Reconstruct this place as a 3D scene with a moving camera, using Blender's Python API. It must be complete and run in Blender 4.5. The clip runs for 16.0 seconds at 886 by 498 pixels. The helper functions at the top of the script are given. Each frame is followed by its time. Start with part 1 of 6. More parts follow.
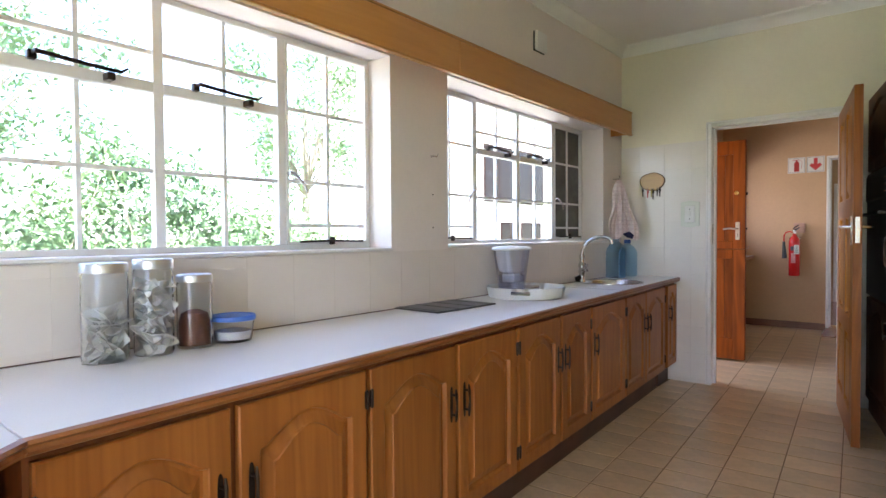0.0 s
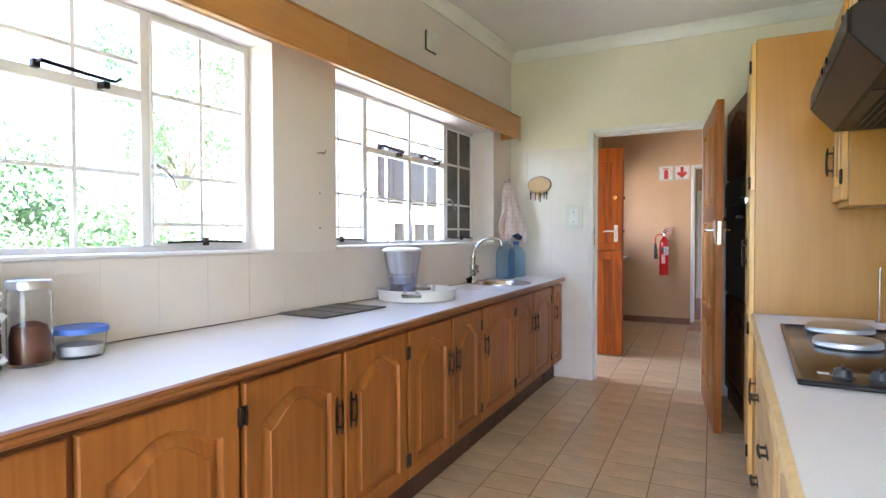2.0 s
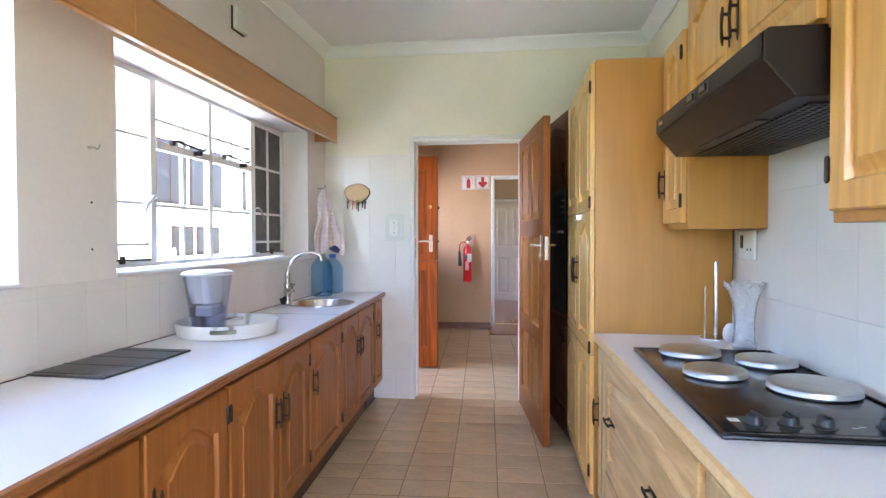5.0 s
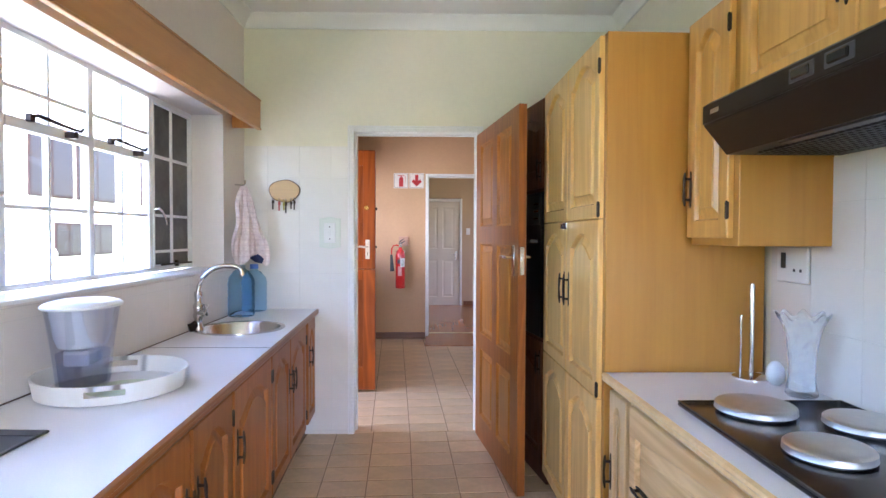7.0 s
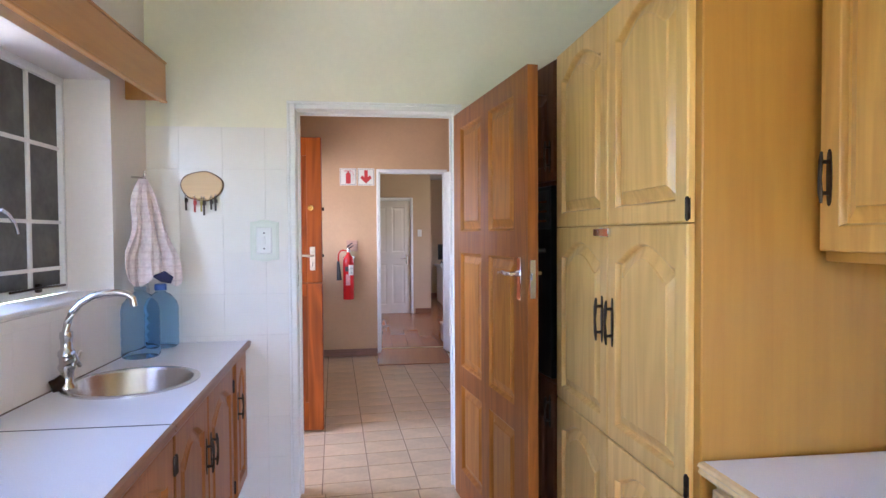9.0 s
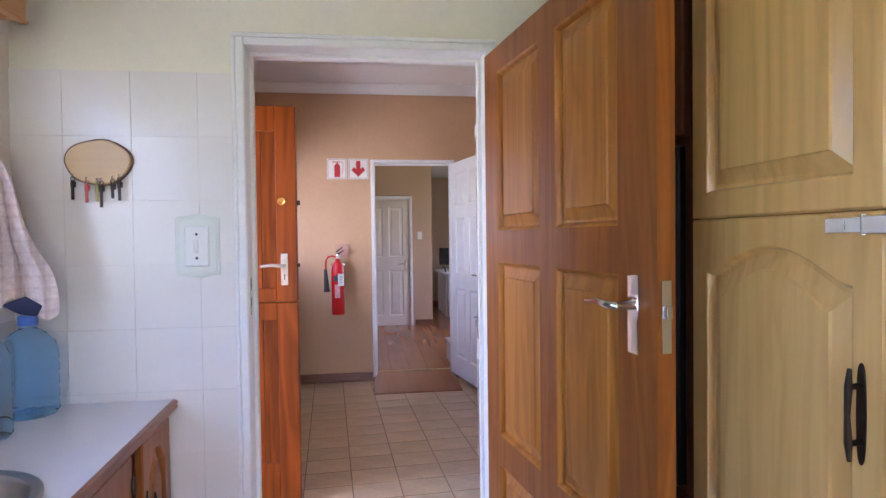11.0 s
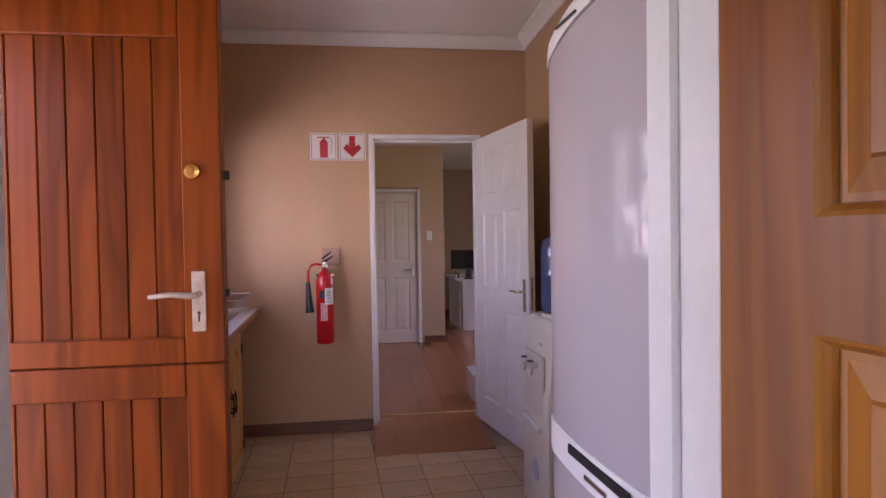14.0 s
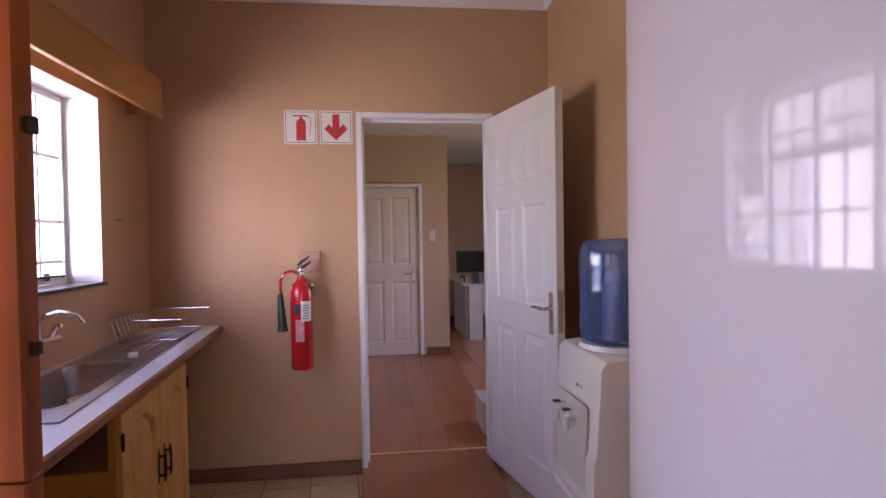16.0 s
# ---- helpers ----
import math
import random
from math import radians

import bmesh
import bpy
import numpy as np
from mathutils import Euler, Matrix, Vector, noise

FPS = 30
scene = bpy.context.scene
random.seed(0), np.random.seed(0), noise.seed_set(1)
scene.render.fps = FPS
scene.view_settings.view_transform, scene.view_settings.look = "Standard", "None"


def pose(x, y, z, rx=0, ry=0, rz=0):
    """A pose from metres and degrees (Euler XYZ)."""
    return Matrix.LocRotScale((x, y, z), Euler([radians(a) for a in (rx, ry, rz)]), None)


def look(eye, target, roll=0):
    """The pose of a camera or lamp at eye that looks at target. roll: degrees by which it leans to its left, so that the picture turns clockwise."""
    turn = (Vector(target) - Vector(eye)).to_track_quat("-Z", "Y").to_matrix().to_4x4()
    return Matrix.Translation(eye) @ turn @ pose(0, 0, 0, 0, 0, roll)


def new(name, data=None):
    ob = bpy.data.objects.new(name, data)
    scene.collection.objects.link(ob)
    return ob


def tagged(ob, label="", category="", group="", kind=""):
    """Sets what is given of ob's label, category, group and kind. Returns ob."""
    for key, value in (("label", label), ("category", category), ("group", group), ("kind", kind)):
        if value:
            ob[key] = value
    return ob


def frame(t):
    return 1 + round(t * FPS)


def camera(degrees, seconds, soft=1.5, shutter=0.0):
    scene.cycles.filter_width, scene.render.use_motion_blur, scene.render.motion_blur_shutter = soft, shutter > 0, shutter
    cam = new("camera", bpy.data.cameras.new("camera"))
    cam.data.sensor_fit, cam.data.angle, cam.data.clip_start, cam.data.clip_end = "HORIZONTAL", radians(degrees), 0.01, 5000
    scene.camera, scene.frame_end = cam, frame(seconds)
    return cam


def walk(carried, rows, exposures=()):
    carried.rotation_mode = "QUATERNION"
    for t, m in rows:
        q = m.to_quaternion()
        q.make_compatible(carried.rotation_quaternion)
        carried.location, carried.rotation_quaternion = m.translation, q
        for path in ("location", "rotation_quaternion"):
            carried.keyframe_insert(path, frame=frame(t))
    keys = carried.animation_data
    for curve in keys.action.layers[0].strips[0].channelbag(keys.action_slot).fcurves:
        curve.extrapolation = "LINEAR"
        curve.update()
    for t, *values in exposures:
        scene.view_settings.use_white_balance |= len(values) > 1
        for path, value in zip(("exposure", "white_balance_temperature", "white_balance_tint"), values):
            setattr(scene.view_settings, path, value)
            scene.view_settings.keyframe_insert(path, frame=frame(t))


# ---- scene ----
cam = camera(75.7, 16.0)
PATH = [
    (0, (0.16, -0.06, 1.217), (-1.101, 1.491, 1.168), -0.4),
    (0.5, (0.15, -0.061, 1.221), (-1.05, 1.538, 1.169), -0.2),
    (1, (0.139, -0.044, 1.223), (-0.992, 1.605, 1.172), -0.1),
    (1.5, (0.148, -0.025, 1.223), (-0.895, 1.681, 1.174), -0.0),
    (2, (0.127, 0.027, 1.217), (-0.828, 1.784, 1.17), -0.1),
    (2.5, (0.087, 0.087, 1.224), (-0.767, 1.895, 1.179), -0.1),
    (3, (0.056, 0.134, 1.237), (-0.698, 1.986, 1.19), -0.1),
    (3.5, (0.021, 0.172, 1.249), (-0.604, 2.071, 1.204), -0.1),
    (4, (-0.049, 0.208, 1.258), (-0.556, 2.142, 1.214), -0.1),
    (4.5, (-0.142, 0.257, 1.28), (-0.526, 2.219, 1.236), -0.1),
    (5, (-0.215, 0.328, 1.301), (-0.48, 2.31, 1.258), -0.1),
    (7.5, (-0.563, 1.123, 1.368), (-0.473, 3.121, 1.318), 0.0),
    (8, (-0.61, 1.317, 1.369), (-0.453, 3.311, 1.323), -0.2),
    (8.5, (-0.643, 1.524, 1.402), (-0.417, 3.51, 1.35), -0.0),
    (11, (-0.63, 2.785, 1.393), (-0.374, 4.768, 1.352), -0.7),
    (11.5, (-0.614, 3.018, 1.401), (-0.361, 5.001, 1.359), -0.7),
    (12, (-0.593, 3.282, 1.409), (-0.34, 5.266, 1.367), -0.7),
    (12.5, (-0.607, 3.544, 1.392), (-0.353, 5.528, 1.351), -0.7),
    (13, (-0.634, 3.802, 1.396), (-0.382, 5.786, 1.355), -0.9),
    (13.5, (-0.632, 3.994, 1.387), (-0.382, 5.978, 1.347), -0.8),
    (14, (-0.597, 4.204, 1.401), (-0.35, 6.189, 1.36), -0.9),
    (14.5, (-0.579, 4.407, 1.412), (-0.332, 6.391, 1.368), -0.9),
    (15, (-0.559, 4.589, 1.428), (-0.32, 6.574, 1.384), -0.8),
    (15.5, (-0.536, 4.775, 1.416), (-0.299, 6.761, 1.371), -0.9),
    (16, (-0.498, 4.959, 1.411), (-0.268, 6.946, 1.368), -0.9),
]
EXPOSURES = [(0, 3.46, 6000, 19), (1.5, 3.88, 5900, 18), (3.5, 4.2, 5650, 18), (5, 4.2, 5500, 20), (8, 4.22, 5450, 24), (11, 4.0, 5350, 31), (12, 3.45, 5350, 37), (13, 3.12, 5550, 42), (14, 3.27, 6050, 46), (16, 3.48, 5900, 42)]
walk(cam, [(t, look(eye, target, roll)) for t, eye, target, roll in PATH], EXPOSURES)

# ---- light ----
world = bpy.data.worlds.new("sky")
scene.world = world
world.use_nodes = True
wt = world.node_tree
sky = wt.nodes.new("ShaderNodeTexSky")
sky.sky_type, sky.sun_disc = "NISHITA", False
sky.sun_elevation, sky.sun_rotation = radians(58), radians(150)
sky.air_density, sky.dust_density, sky.ozone_density = 1.0, 1.6, 1.0
wt.links.new(sky.outputs[0], wt.nodes["Background"].inputs[0])
wt.nodes["Background"].inputs[1].default_value = 0.15
sun = new("sun", bpy.data.lights.new("sun", "SUN"))
sun.data.energy, sun.data.angle, sun.data.color = 4.8, radians(0.5), (1.0, 0.96, 0.89)
sun.matrix_world = look((4.5, -7.8, 14.4), (0, 0, 0))
for name, at, to, w, h, watts, wide in (("doorway_daylight", (-1.98, 5.40, 1.08), (-0.2, 5.30, 0.85), 0.72, 1.9, 0.55, 150),
                                           ("window_daylight", (-2.75, 7.0, 1.42), (-0.9, 7.05, 1.5), 1.4, 0.9, 2.7, 180),
                                           ("garden_daylight", (-2.55, 5.95, 1.5), (-1.15, 8.39, 1.45), 0.6, 0.7, 0.85, 66),
                                           ("hall_daylight", (2.66, 9.8, 1.6), (0.0, 10.6, 0.9), 1.1, 1.1, 1.1, 170)):
    lamp = new(name, bpy.data.lights.new(name, "AREA"))
    lamp.data.shape, lamp.data.size, lamp.data.size_y, lamp.data.energy = "RECTANGLE", w, h, watts
    lamp.data.spread = radians(wide)
    lamp.data.color = (1.0, 0.95, 0.90)
    lamp.matrix_world = look(at, to)


# ---- materials ----
def mat(name, color, rough=0.6, metal=0.0, var=0.12, scale=6.0, bump=0.0, bscale=60.0, spec=0.5, coat=0.0,
        stretch=(1, 1, 1), rnd=0.0, var2=0.0, scale2=40.0):
    """A surface with two scales of tone variation, a fine relief and a per-object shade."""
    m = bpy.data.materials.new(name)
    m.use_nodes = True
    n, l = m.node_tree.nodes, m.node_tree.links
    b = n["Principled BSDF"]
    b.inputs["Roughness"].default_value, b.inputs["Metallic"].default_value = rough, metal
    b.inputs["Specular IOR Level"].default_value = spec
    b.inputs["Coat Weight"].default_value = coat
    b.inputs["Coat Roughness"].default_value = 0.15
    co = n.new("ShaderNodeTexCoord")
    mp = n.new("ShaderNodeMapping")
    mp.inputs["Scale"].default_value = stretch
    l.new(co.outputs["Object"], mp.inputs[0])
    last = None
    rgb = n.new("ShaderNodeRGB")
    rgb.outputs[0].default_value = (*color, 1)
    last = rgb.outputs[0]
    for v, sc in ((var, scale), (var2, scale2)):
        if v <= 0:
            continue
        nt = n.new("ShaderNodeTexNoise")
        nt.inputs["Scale"].default_value, nt.inputs["Detail"].default_value = sc, 5
        l.new(mp.outputs[0], nt.inputs["Vector"])
        mr = n.new("ShaderNodeMapRange")
        mr.inputs[1].default_value, mr.inputs[2].default_value = 0.3, 0.7
        mr.inputs[3].default_value, mr.inputs[4].default_value = 1 - v, 1 + v
        l.new(nt.outputs[0], mr.inputs[0])
        hs = n.new("ShaderNodeHueSaturation")
        l.new(last, hs.inputs["Color"])
        l.new(mr.outputs[0], hs.inputs["Value"])
        last = hs.outputs[0]
    if rnd > 0:
        oi = n.new("ShaderNodeObjectInfo")
        mr = n.new("ShaderNodeMapRange")
        mr.inputs[3].default_value, mr.inputs[4].default_value = 1 - rnd, 1 + rnd
        l.new(oi.outputs["Random"], mr.inputs[0])
        hs = n.new("ShaderNodeHueSaturation")
        l.new(last, hs.inputs["Color"])
        l.new(mr.outputs[0], hs.inputs["Value"])
        last = hs.outputs[0]
    l.new(last, b.inputs["Base Color"])
    if bump > 0:
        nb = n.new("ShaderNodeTexNoise")
        nb.inputs["Scale"].default_value, nb.inputs["Detail"].default_value = bscale, 4
        l.new(mp.outputs[0], nb.inputs["Vector"])
        bp = n.new("ShaderNodeBump")
        bp.inputs["Strength"].default_value, bp.inputs["Distance"].default_value = bump, 0.004
        l.new(nb.outputs[0], bp.inputs["Height"])
        l.new(bp.outputs[0], b.inputs["Normal"])
    return m


def wood(name, light, dark, axis="z", rough=0.38, ring=9.0, grain=60.0, coat=0.25, rnd=0.12, mixfac=1.0, spec=0.5):
    """Varnished timber: long cathedral figure, fine pores and a shade of its own for each board."""
    m = bpy.data.materials.new(name)
    m.use_nodes = True
    n, l = m.node_tree.nodes, m.node_tree.links
    b = n["Principled BSDF"]
    b.inputs["Roughness"].default_value, b.inputs["Specular IOR Level"].default_value = rough, spec
    b.inputs["Coat Weight"].default_value, b.inputs["Coat Roughness"].default_value = coat, 0.2
    co = n.new("ShaderNodeTexCoord")
    oi = n.new("ShaderNodeObjectInfo")
    add = n.new("ShaderNodeVectorMath")
    add.operation = "MULTIPLY_ADD"
    add.inputs[1].default_value = (1, 1, 1)
    cx = n.new("ShaderNodeCombineXYZ")
    mul = n.new("ShaderNodeMath")
    mul.operation = "MULTIPLY"
    mul.inputs[1].default_value = 37.0
    l.new(oi.outputs["Random"], mul.inputs[0])
    for k in range(3):
        l.new(mul.outputs[0], cx.inputs[k])
    l.new(co.outputs["Object"], add.inputs[0])
    l.new(cx.outputs[0], add.inputs[2])
    st = {"x": (0.09, 1, 1), "y": (1, 0.09, 1), "z": (1, 1, 0.09)}[axis]
    mp = n.new("ShaderNodeMapping")
    mp.inputs["Scale"].default_value = st
    l.new(add.outputs[0], mp.inputs[0])
    n1 = n.new("ShaderNodeTexNoise")
    n1.inputs["Scale"].default_value, n1.inputs["Detail"].default_value, n1.inputs["Distortion"].default_value = ring, 3, 0.6
    l.new(mp.outputs[0], n1.inputs["Vector"])
    saw = n.new("ShaderNodeMath")
    saw.operation = "PINGPONG"
    saw.inputs[1].default_value = 0.09
    l.new(n1.outputs[0], saw.inputs[0])
    n2 = n.new("ShaderNodeTexNoise")
    n2.inputs["Scale"].default_value, n2.inputs["Detail"].default_value = grain, 4
    st2 = n.new("ShaderNodeMapping")
    st2.inputs["Scale"].default_value = tuple(v if v == 1 else 0.03 for v in st)
    l.new(add.outputs[0], st2.inputs[0])
    l.new(st2.outputs[0], n2.inputs["Vector"])
    f = n.new("ShaderNodeMath")
    f.operation = "MULTIPLY_ADD"
    f.inputs[1].default_value = 6.5 * mixfac
    mr2 = n.new("ShaderNodeMapRange")
    mr2.inputs[1].default_value, mr2.inputs[2].default_value = 0.35, 0.7
    mr2.inputs[3].default_value, mr2.inputs[4].default_value = 0.02, 0.26
    l.new(n2.outputs[0], mr2.inputs[0])
    l.new(saw.outputs[0], f.inputs[0])
    l.new(mr2.outputs[0], f.inputs[2])
    ramp = n.new("ShaderNodeValToRGB")
    ramp.color_ramp.elements[0].color, ramp.color_ramp.elements[1].color = (*light, 1), (*dark, 1)
    ramp.color_ramp.elements[0].position, ramp.color_ramp.elements[1].position = 0.1, 1.0
    l.new(f.outputs[0], ramp.inputs[0])
    hs = n.new("ShaderNodeHueSaturation")
    mr = n.new("ShaderNodeMapRange")
    mr.inputs[3].default_value, mr.inputs[4].default_value = 1 - rnd, 1 + rnd
    l.new(oi.outputs["Random"], mr.inputs[0])
    l.new(mr.outputs[0], hs.inputs["Value"])
    l.new(ramp.outputs[0], hs.inputs["Color"])
    l.new(hs.outputs[0], b.inputs["Base Color"])
    bp = n.new("ShaderNodeBump")
    bp.inputs["Strength"].default_value, bp.inputs["Distance"].default_value = 0.12, 0.002
    l.new(n2.outputs[0], bp.inputs["Height"])
    l.new(bp.outputs[0], b.inputs["Normal"])
    return m


def glass(name, color=(1, 1, 1), rough=0.0, ior=1.45, alpha=1.0):
    m = bpy.data.materials.new(name)
    m.use_nodes = True
    b = m.node_tree.nodes["Principled BSDF"]
    b.inputs["Base Color"].default_value = (*color, 1)
    b.inputs["Roughness"].default_value, b.inputs["IOR"].default_value = rough, ior
    b.inputs["Transmission Weight"].default_value = 1.0
    return m


def pane_glass(name, tint=(1, 1, 1), gloss=0.06, milk=0.0, body=(1, 1, 1)):
    """Thin glass or plastic: clear, with a weak reflection and, where milky, some body of its own."""
    m = bpy.data.materials.new(name)
    m.use_nodes = True
    n, l = m.node_tree.nodes, m.node_tree.links
    n.remove(n["Principled BSDF"])
    t, g, x = n.new("ShaderNodeBsdfTransparent"), n.new("ShaderNodeBsdfGlossy"), n.new("ShaderNodeMixShader")
    t.inputs[0].default_value = (*tint, 1)
    g.inputs["Roughness"].default_value = 0.02
    x.inputs[0].default_value = gloss
    l.new(t.outputs[0], x.inputs[1])
    l.new(g.outputs[0], x.inputs[2])
    last = x.outputs[0]
    if milk > 0:
        d, y = n.new("ShaderNodeBsdfDiffuse"), n.new("ShaderNodeMixShader")
        d.inputs[0].default_value = (*body, 1)
        y.inputs[0].default_value = milk
        l.new(last, y.inputs[1])
        l.new(d.outputs[0], y.inputs[2])
        last = y.outputs[0]
    l.new(last, n["Material Output"].inputs[0])
    return m


M = {}
M["wall_cream"] = mat("wall_cream", (0.78, 0.74, 0.595), 0.55, var=0.03, scale=2.0, bump=0.15, bscale=90, var2=0.015)
M["wall_white"] = mat("wall_white", (0.77, 0.705, 0.65), 0.5, var=0.03, scale=2.0, bump=0.15, bscale=90, var2=0.015)
M["wall_tan"] = mat("wall_tan", (0.54, 0.345, 0.188), 0.6, var=0.05, scale=1.6, bump=0.15, bscale=90, var2=0.025)
M["wall_tan_dim"] = mat("wall_taupe", (0.51, 0.365, 0.23), 0.6, var=0.04, scale=1.6, bump=0.15, bscale=90, var2=0.02)
M["ceiling"] = mat("ceiling_paint", (0.85, 0.84, 0.80), 0.7, var=0.03, scale=1.5, bump=0.1, bscale=70)
M["coving"] = mat("coving_paint", (0.82, 0.82, 0.78), 0.5, var=0.03, scale=3)
M["paint_white"] = mat("gloss_white_paint", (0.80, 0.79, 0.77), 0.28, var=0.04, scale=5, bump=0.06, bscale=50, var2=0.02)
M["paint_cream"] = mat("cream_door_paint", (0.70, 0.64, 0.54), 0.4, var=0.04, scale=5)
M["oak"] = wood("honey_oak", (0.70, 0.385, 0.085), (0.44, 0.20, 0.035), mixfac=0.6, coat=0.5)
# the honey oak again, darker and duller for fronts turned away from the windows
M["oak_red"] = wood("honey_oak_shaded", (0.375, 0.135, 0.026), (0.22, 0.066, 0.013), mixfac=0.65, coat=0.1, rough=0.42, spec=0.35)
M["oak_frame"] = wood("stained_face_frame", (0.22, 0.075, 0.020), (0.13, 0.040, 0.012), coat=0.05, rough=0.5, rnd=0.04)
M["oak_pale"] = wood("pale_oak", (0.74, 0.53, 0.26), (0.57, 0.36, 0.14), mixfac=0.55)
# honey oak lightened in colour for the window glare on the pantry doors
M["oak_pantry"] = wood("honey_oak_window_lit", (0.86, 0.535, 0.165), (0.60, 0.315, 0.07), mixfac=0.65, coat=0.4)
M["oak_x"] = wood("pale_oak_rail", (0.76, 0.53, 0.25), (0.50, 0.28, 0.09), axis="x", mixfac=0.9)
M["oak_y"] = wood("honey_oak_pelmet", (0.50, 0.23, 0.055), (0.40, 0.165, 0.035), axis="y", mixfac=0.5)
M["oak_veneer"] = wood("oak_veneer", (0.50, 0.238, 0.034), (0.40, 0.17, 0.022), mixfac=0.6, ring=5, rnd=0.03)
M["oak_edge"] = wood("counter_edge_oak", (0.32, 0.125, 0.036), (0.20, 0.066, 0.02), axis="y", rnd=0.05, coat=0.1)
M["plinth"] = mat("dark_plinth", (0.10, 0.05, 0.03), 0.6, var=0.2, scale=5)
M["door_pine"] = wood("varnished_pine_door", (0.29, 0.092, 0.011), (0.13, 0.034, 0.005), coat=0.08, rough=0.42, mixfac=0.8, spec=0.3)
M["door_panel"] = wood("golden_pine_panel", (0.46, 0.185, 0.024), (0.23, 0.072, 0.010), coat=0.08, rough=0.4, mixfac=0.75, spec=0.3, rnd=0.18)
M["stable_wood"] = wood("red_stained_door", (0.265, 0.058, 0.004), (0.085, 0.015, 0.001), coat=0.0, rough=0.36, rnd=0.2, mixfac=0.85, spec=0.25, ring=6)
M["skirting"] = wood("dark_skirting", (0.22, 0.10, 0.055), (0.13, 0.055, 0.03), axis="x", rnd=0.05)
M["laminate_top"] = mat("white_laminate", (0.79, 0.785, 0.80), 0.32, var=0.02, scale=3, var2=0.03, scale2=220)
M["tile_floor"] = mat("floor_tile", (0.58, 0.42, 0.245), 0.3, var=0.12, scale=5, bump=0.12, bscale=25, rnd=0.08, var2=0.07, scale2=30)
M["grout"] = mat("grout", (0.25, 0.165, 0.10), 0.9, var=0.25, scale=20)
# near-black base colour holds the shade of the pocket behind the kitchen door
M["oven_wood"] = wood("shade_darkened_oak", (0.13, 0.045, 0.017), (0.06, 0.02, 0.008), coat=0.0, rough=0.6, spec=0.2)
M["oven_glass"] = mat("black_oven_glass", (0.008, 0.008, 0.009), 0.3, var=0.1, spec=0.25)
M["tile_wall"] = mat("white_wall_tile", (0.78, 0.745, 0.695), 0.2, var=0.02, scale=6, rnd=0.012)
M["tile_cream"] = mat("cream_wall_tile", (0.77, 0.705, 0.64), 0.25, var=0.02, scale=6)
M["tile_grout"] = mat("wall_grout", (0.74, 0.715, 0.65), 0.7, var=0.05, scale=20)
M["laminate_floor"] = wood("laminate_plank", (0.42, 0.165, 0.062), (0.27, 0.095, 0.038), axis="y", rough=0.25, ring=4, rnd=0.12, mixfac=0.3)
M["bronze"] = mat("dark_bronze", (0.045, 0.032, 0.024), 0.42, metal=0.85, var=0.3, scale=40)
M["chrome"] = mat("chrome", (0.80, 0.80, 0.81), 0.08, metal=1.0, var=0.02)
M["steel"] = mat("brushed_steel", (0.62, 0.61, 0.60), 0.26, metal=1.0, var=0.06, scale=30, stretch=(1, 12, 1))
M["satin_steel"] = mat("satin_steel", (0.66, 0.66, 0.65), 0.42, metal=1.0, var=0.05, scale=30)
M["dull_chrome"] = mat("dull_chrome", (0.55, 0.54, 0.53), 0.2, metal=1.0, var=0.15, scale=25)
M["black_gloss"] = mat("black_enamel", (0.010, 0.010, 0.012), 0.2, var=0.1, coat=0.2, spec=0.4)
M["black_plastic"] = mat("black_plastic", (0.02, 0.02, 0.021), 0.4, var=0.15, scale=20)
M["hood"] = mat("dark_brown_enamel", (0.012, 0.0065, 0.005), 0.4, var=0.15, scale=8, spec=0.25)
M["white_plastic"] = mat("white_plastic", (0.76, 0.75, 0.72), 0.3, var=0.03)
M["fridge"] = mat("pale_grey_enamel", (0.42, 0.385, 0.395), 0.05, var=0.02, scale=2, spec=0.45)
M["red_gloss"] = mat("red_enamel", (0.55, 0.015, 0.015), 0.22, var=0.05, coat=0.5)
M["blue_water"] = glass("blue_bottle", (0.55, 0.74, 0.92), 0.05, 1.07)
M["glass"] = glass("clear_glass", (0.96, 0.98, 0.98), 0.0, 1.3)
M["pane"] = pane_glass("window_glass")
M["pane_dark"] = mat("dusty_screen", (0.10, 0.095, 0.085), 0.55, var=0.35, scale=7, var2=0.15)
M["grey_top"] = mat("dark_grey_board", (0.055, 0.055, 0.058), 0.35, var=0.15, scale=10)
M["leaf"] = mat("leaf", (0.15, 0.26, 0.12), 0.5, var=0.35, scale=3, var2=0.2, scale2=12)
M["grass"] = mat("lawn", (0.12, 0.15, 0.05), 0.9, var=0.3, scale=1.2, var2=0.25, scale2=30)
M["paving"] = mat("paving", (0.52, 0.48, 0.42), 0.85, var=0.15, scale=2)
M["plaster_out"] = mat("outside_plaster", (0.74, 0.70, 0.64), 0.8, var=0.06, scale=1.5, bump=0.2, bscale=50)
M["roof"] = mat("roof_tile_red", (0.34, 0.13, 0.08), 0.8, var=0.2, scale=6)
M["brown_frame"] = mat("brown_paint", (0.022, 0.014, 0.012), 0.8, var=0.15, spec=0.1)


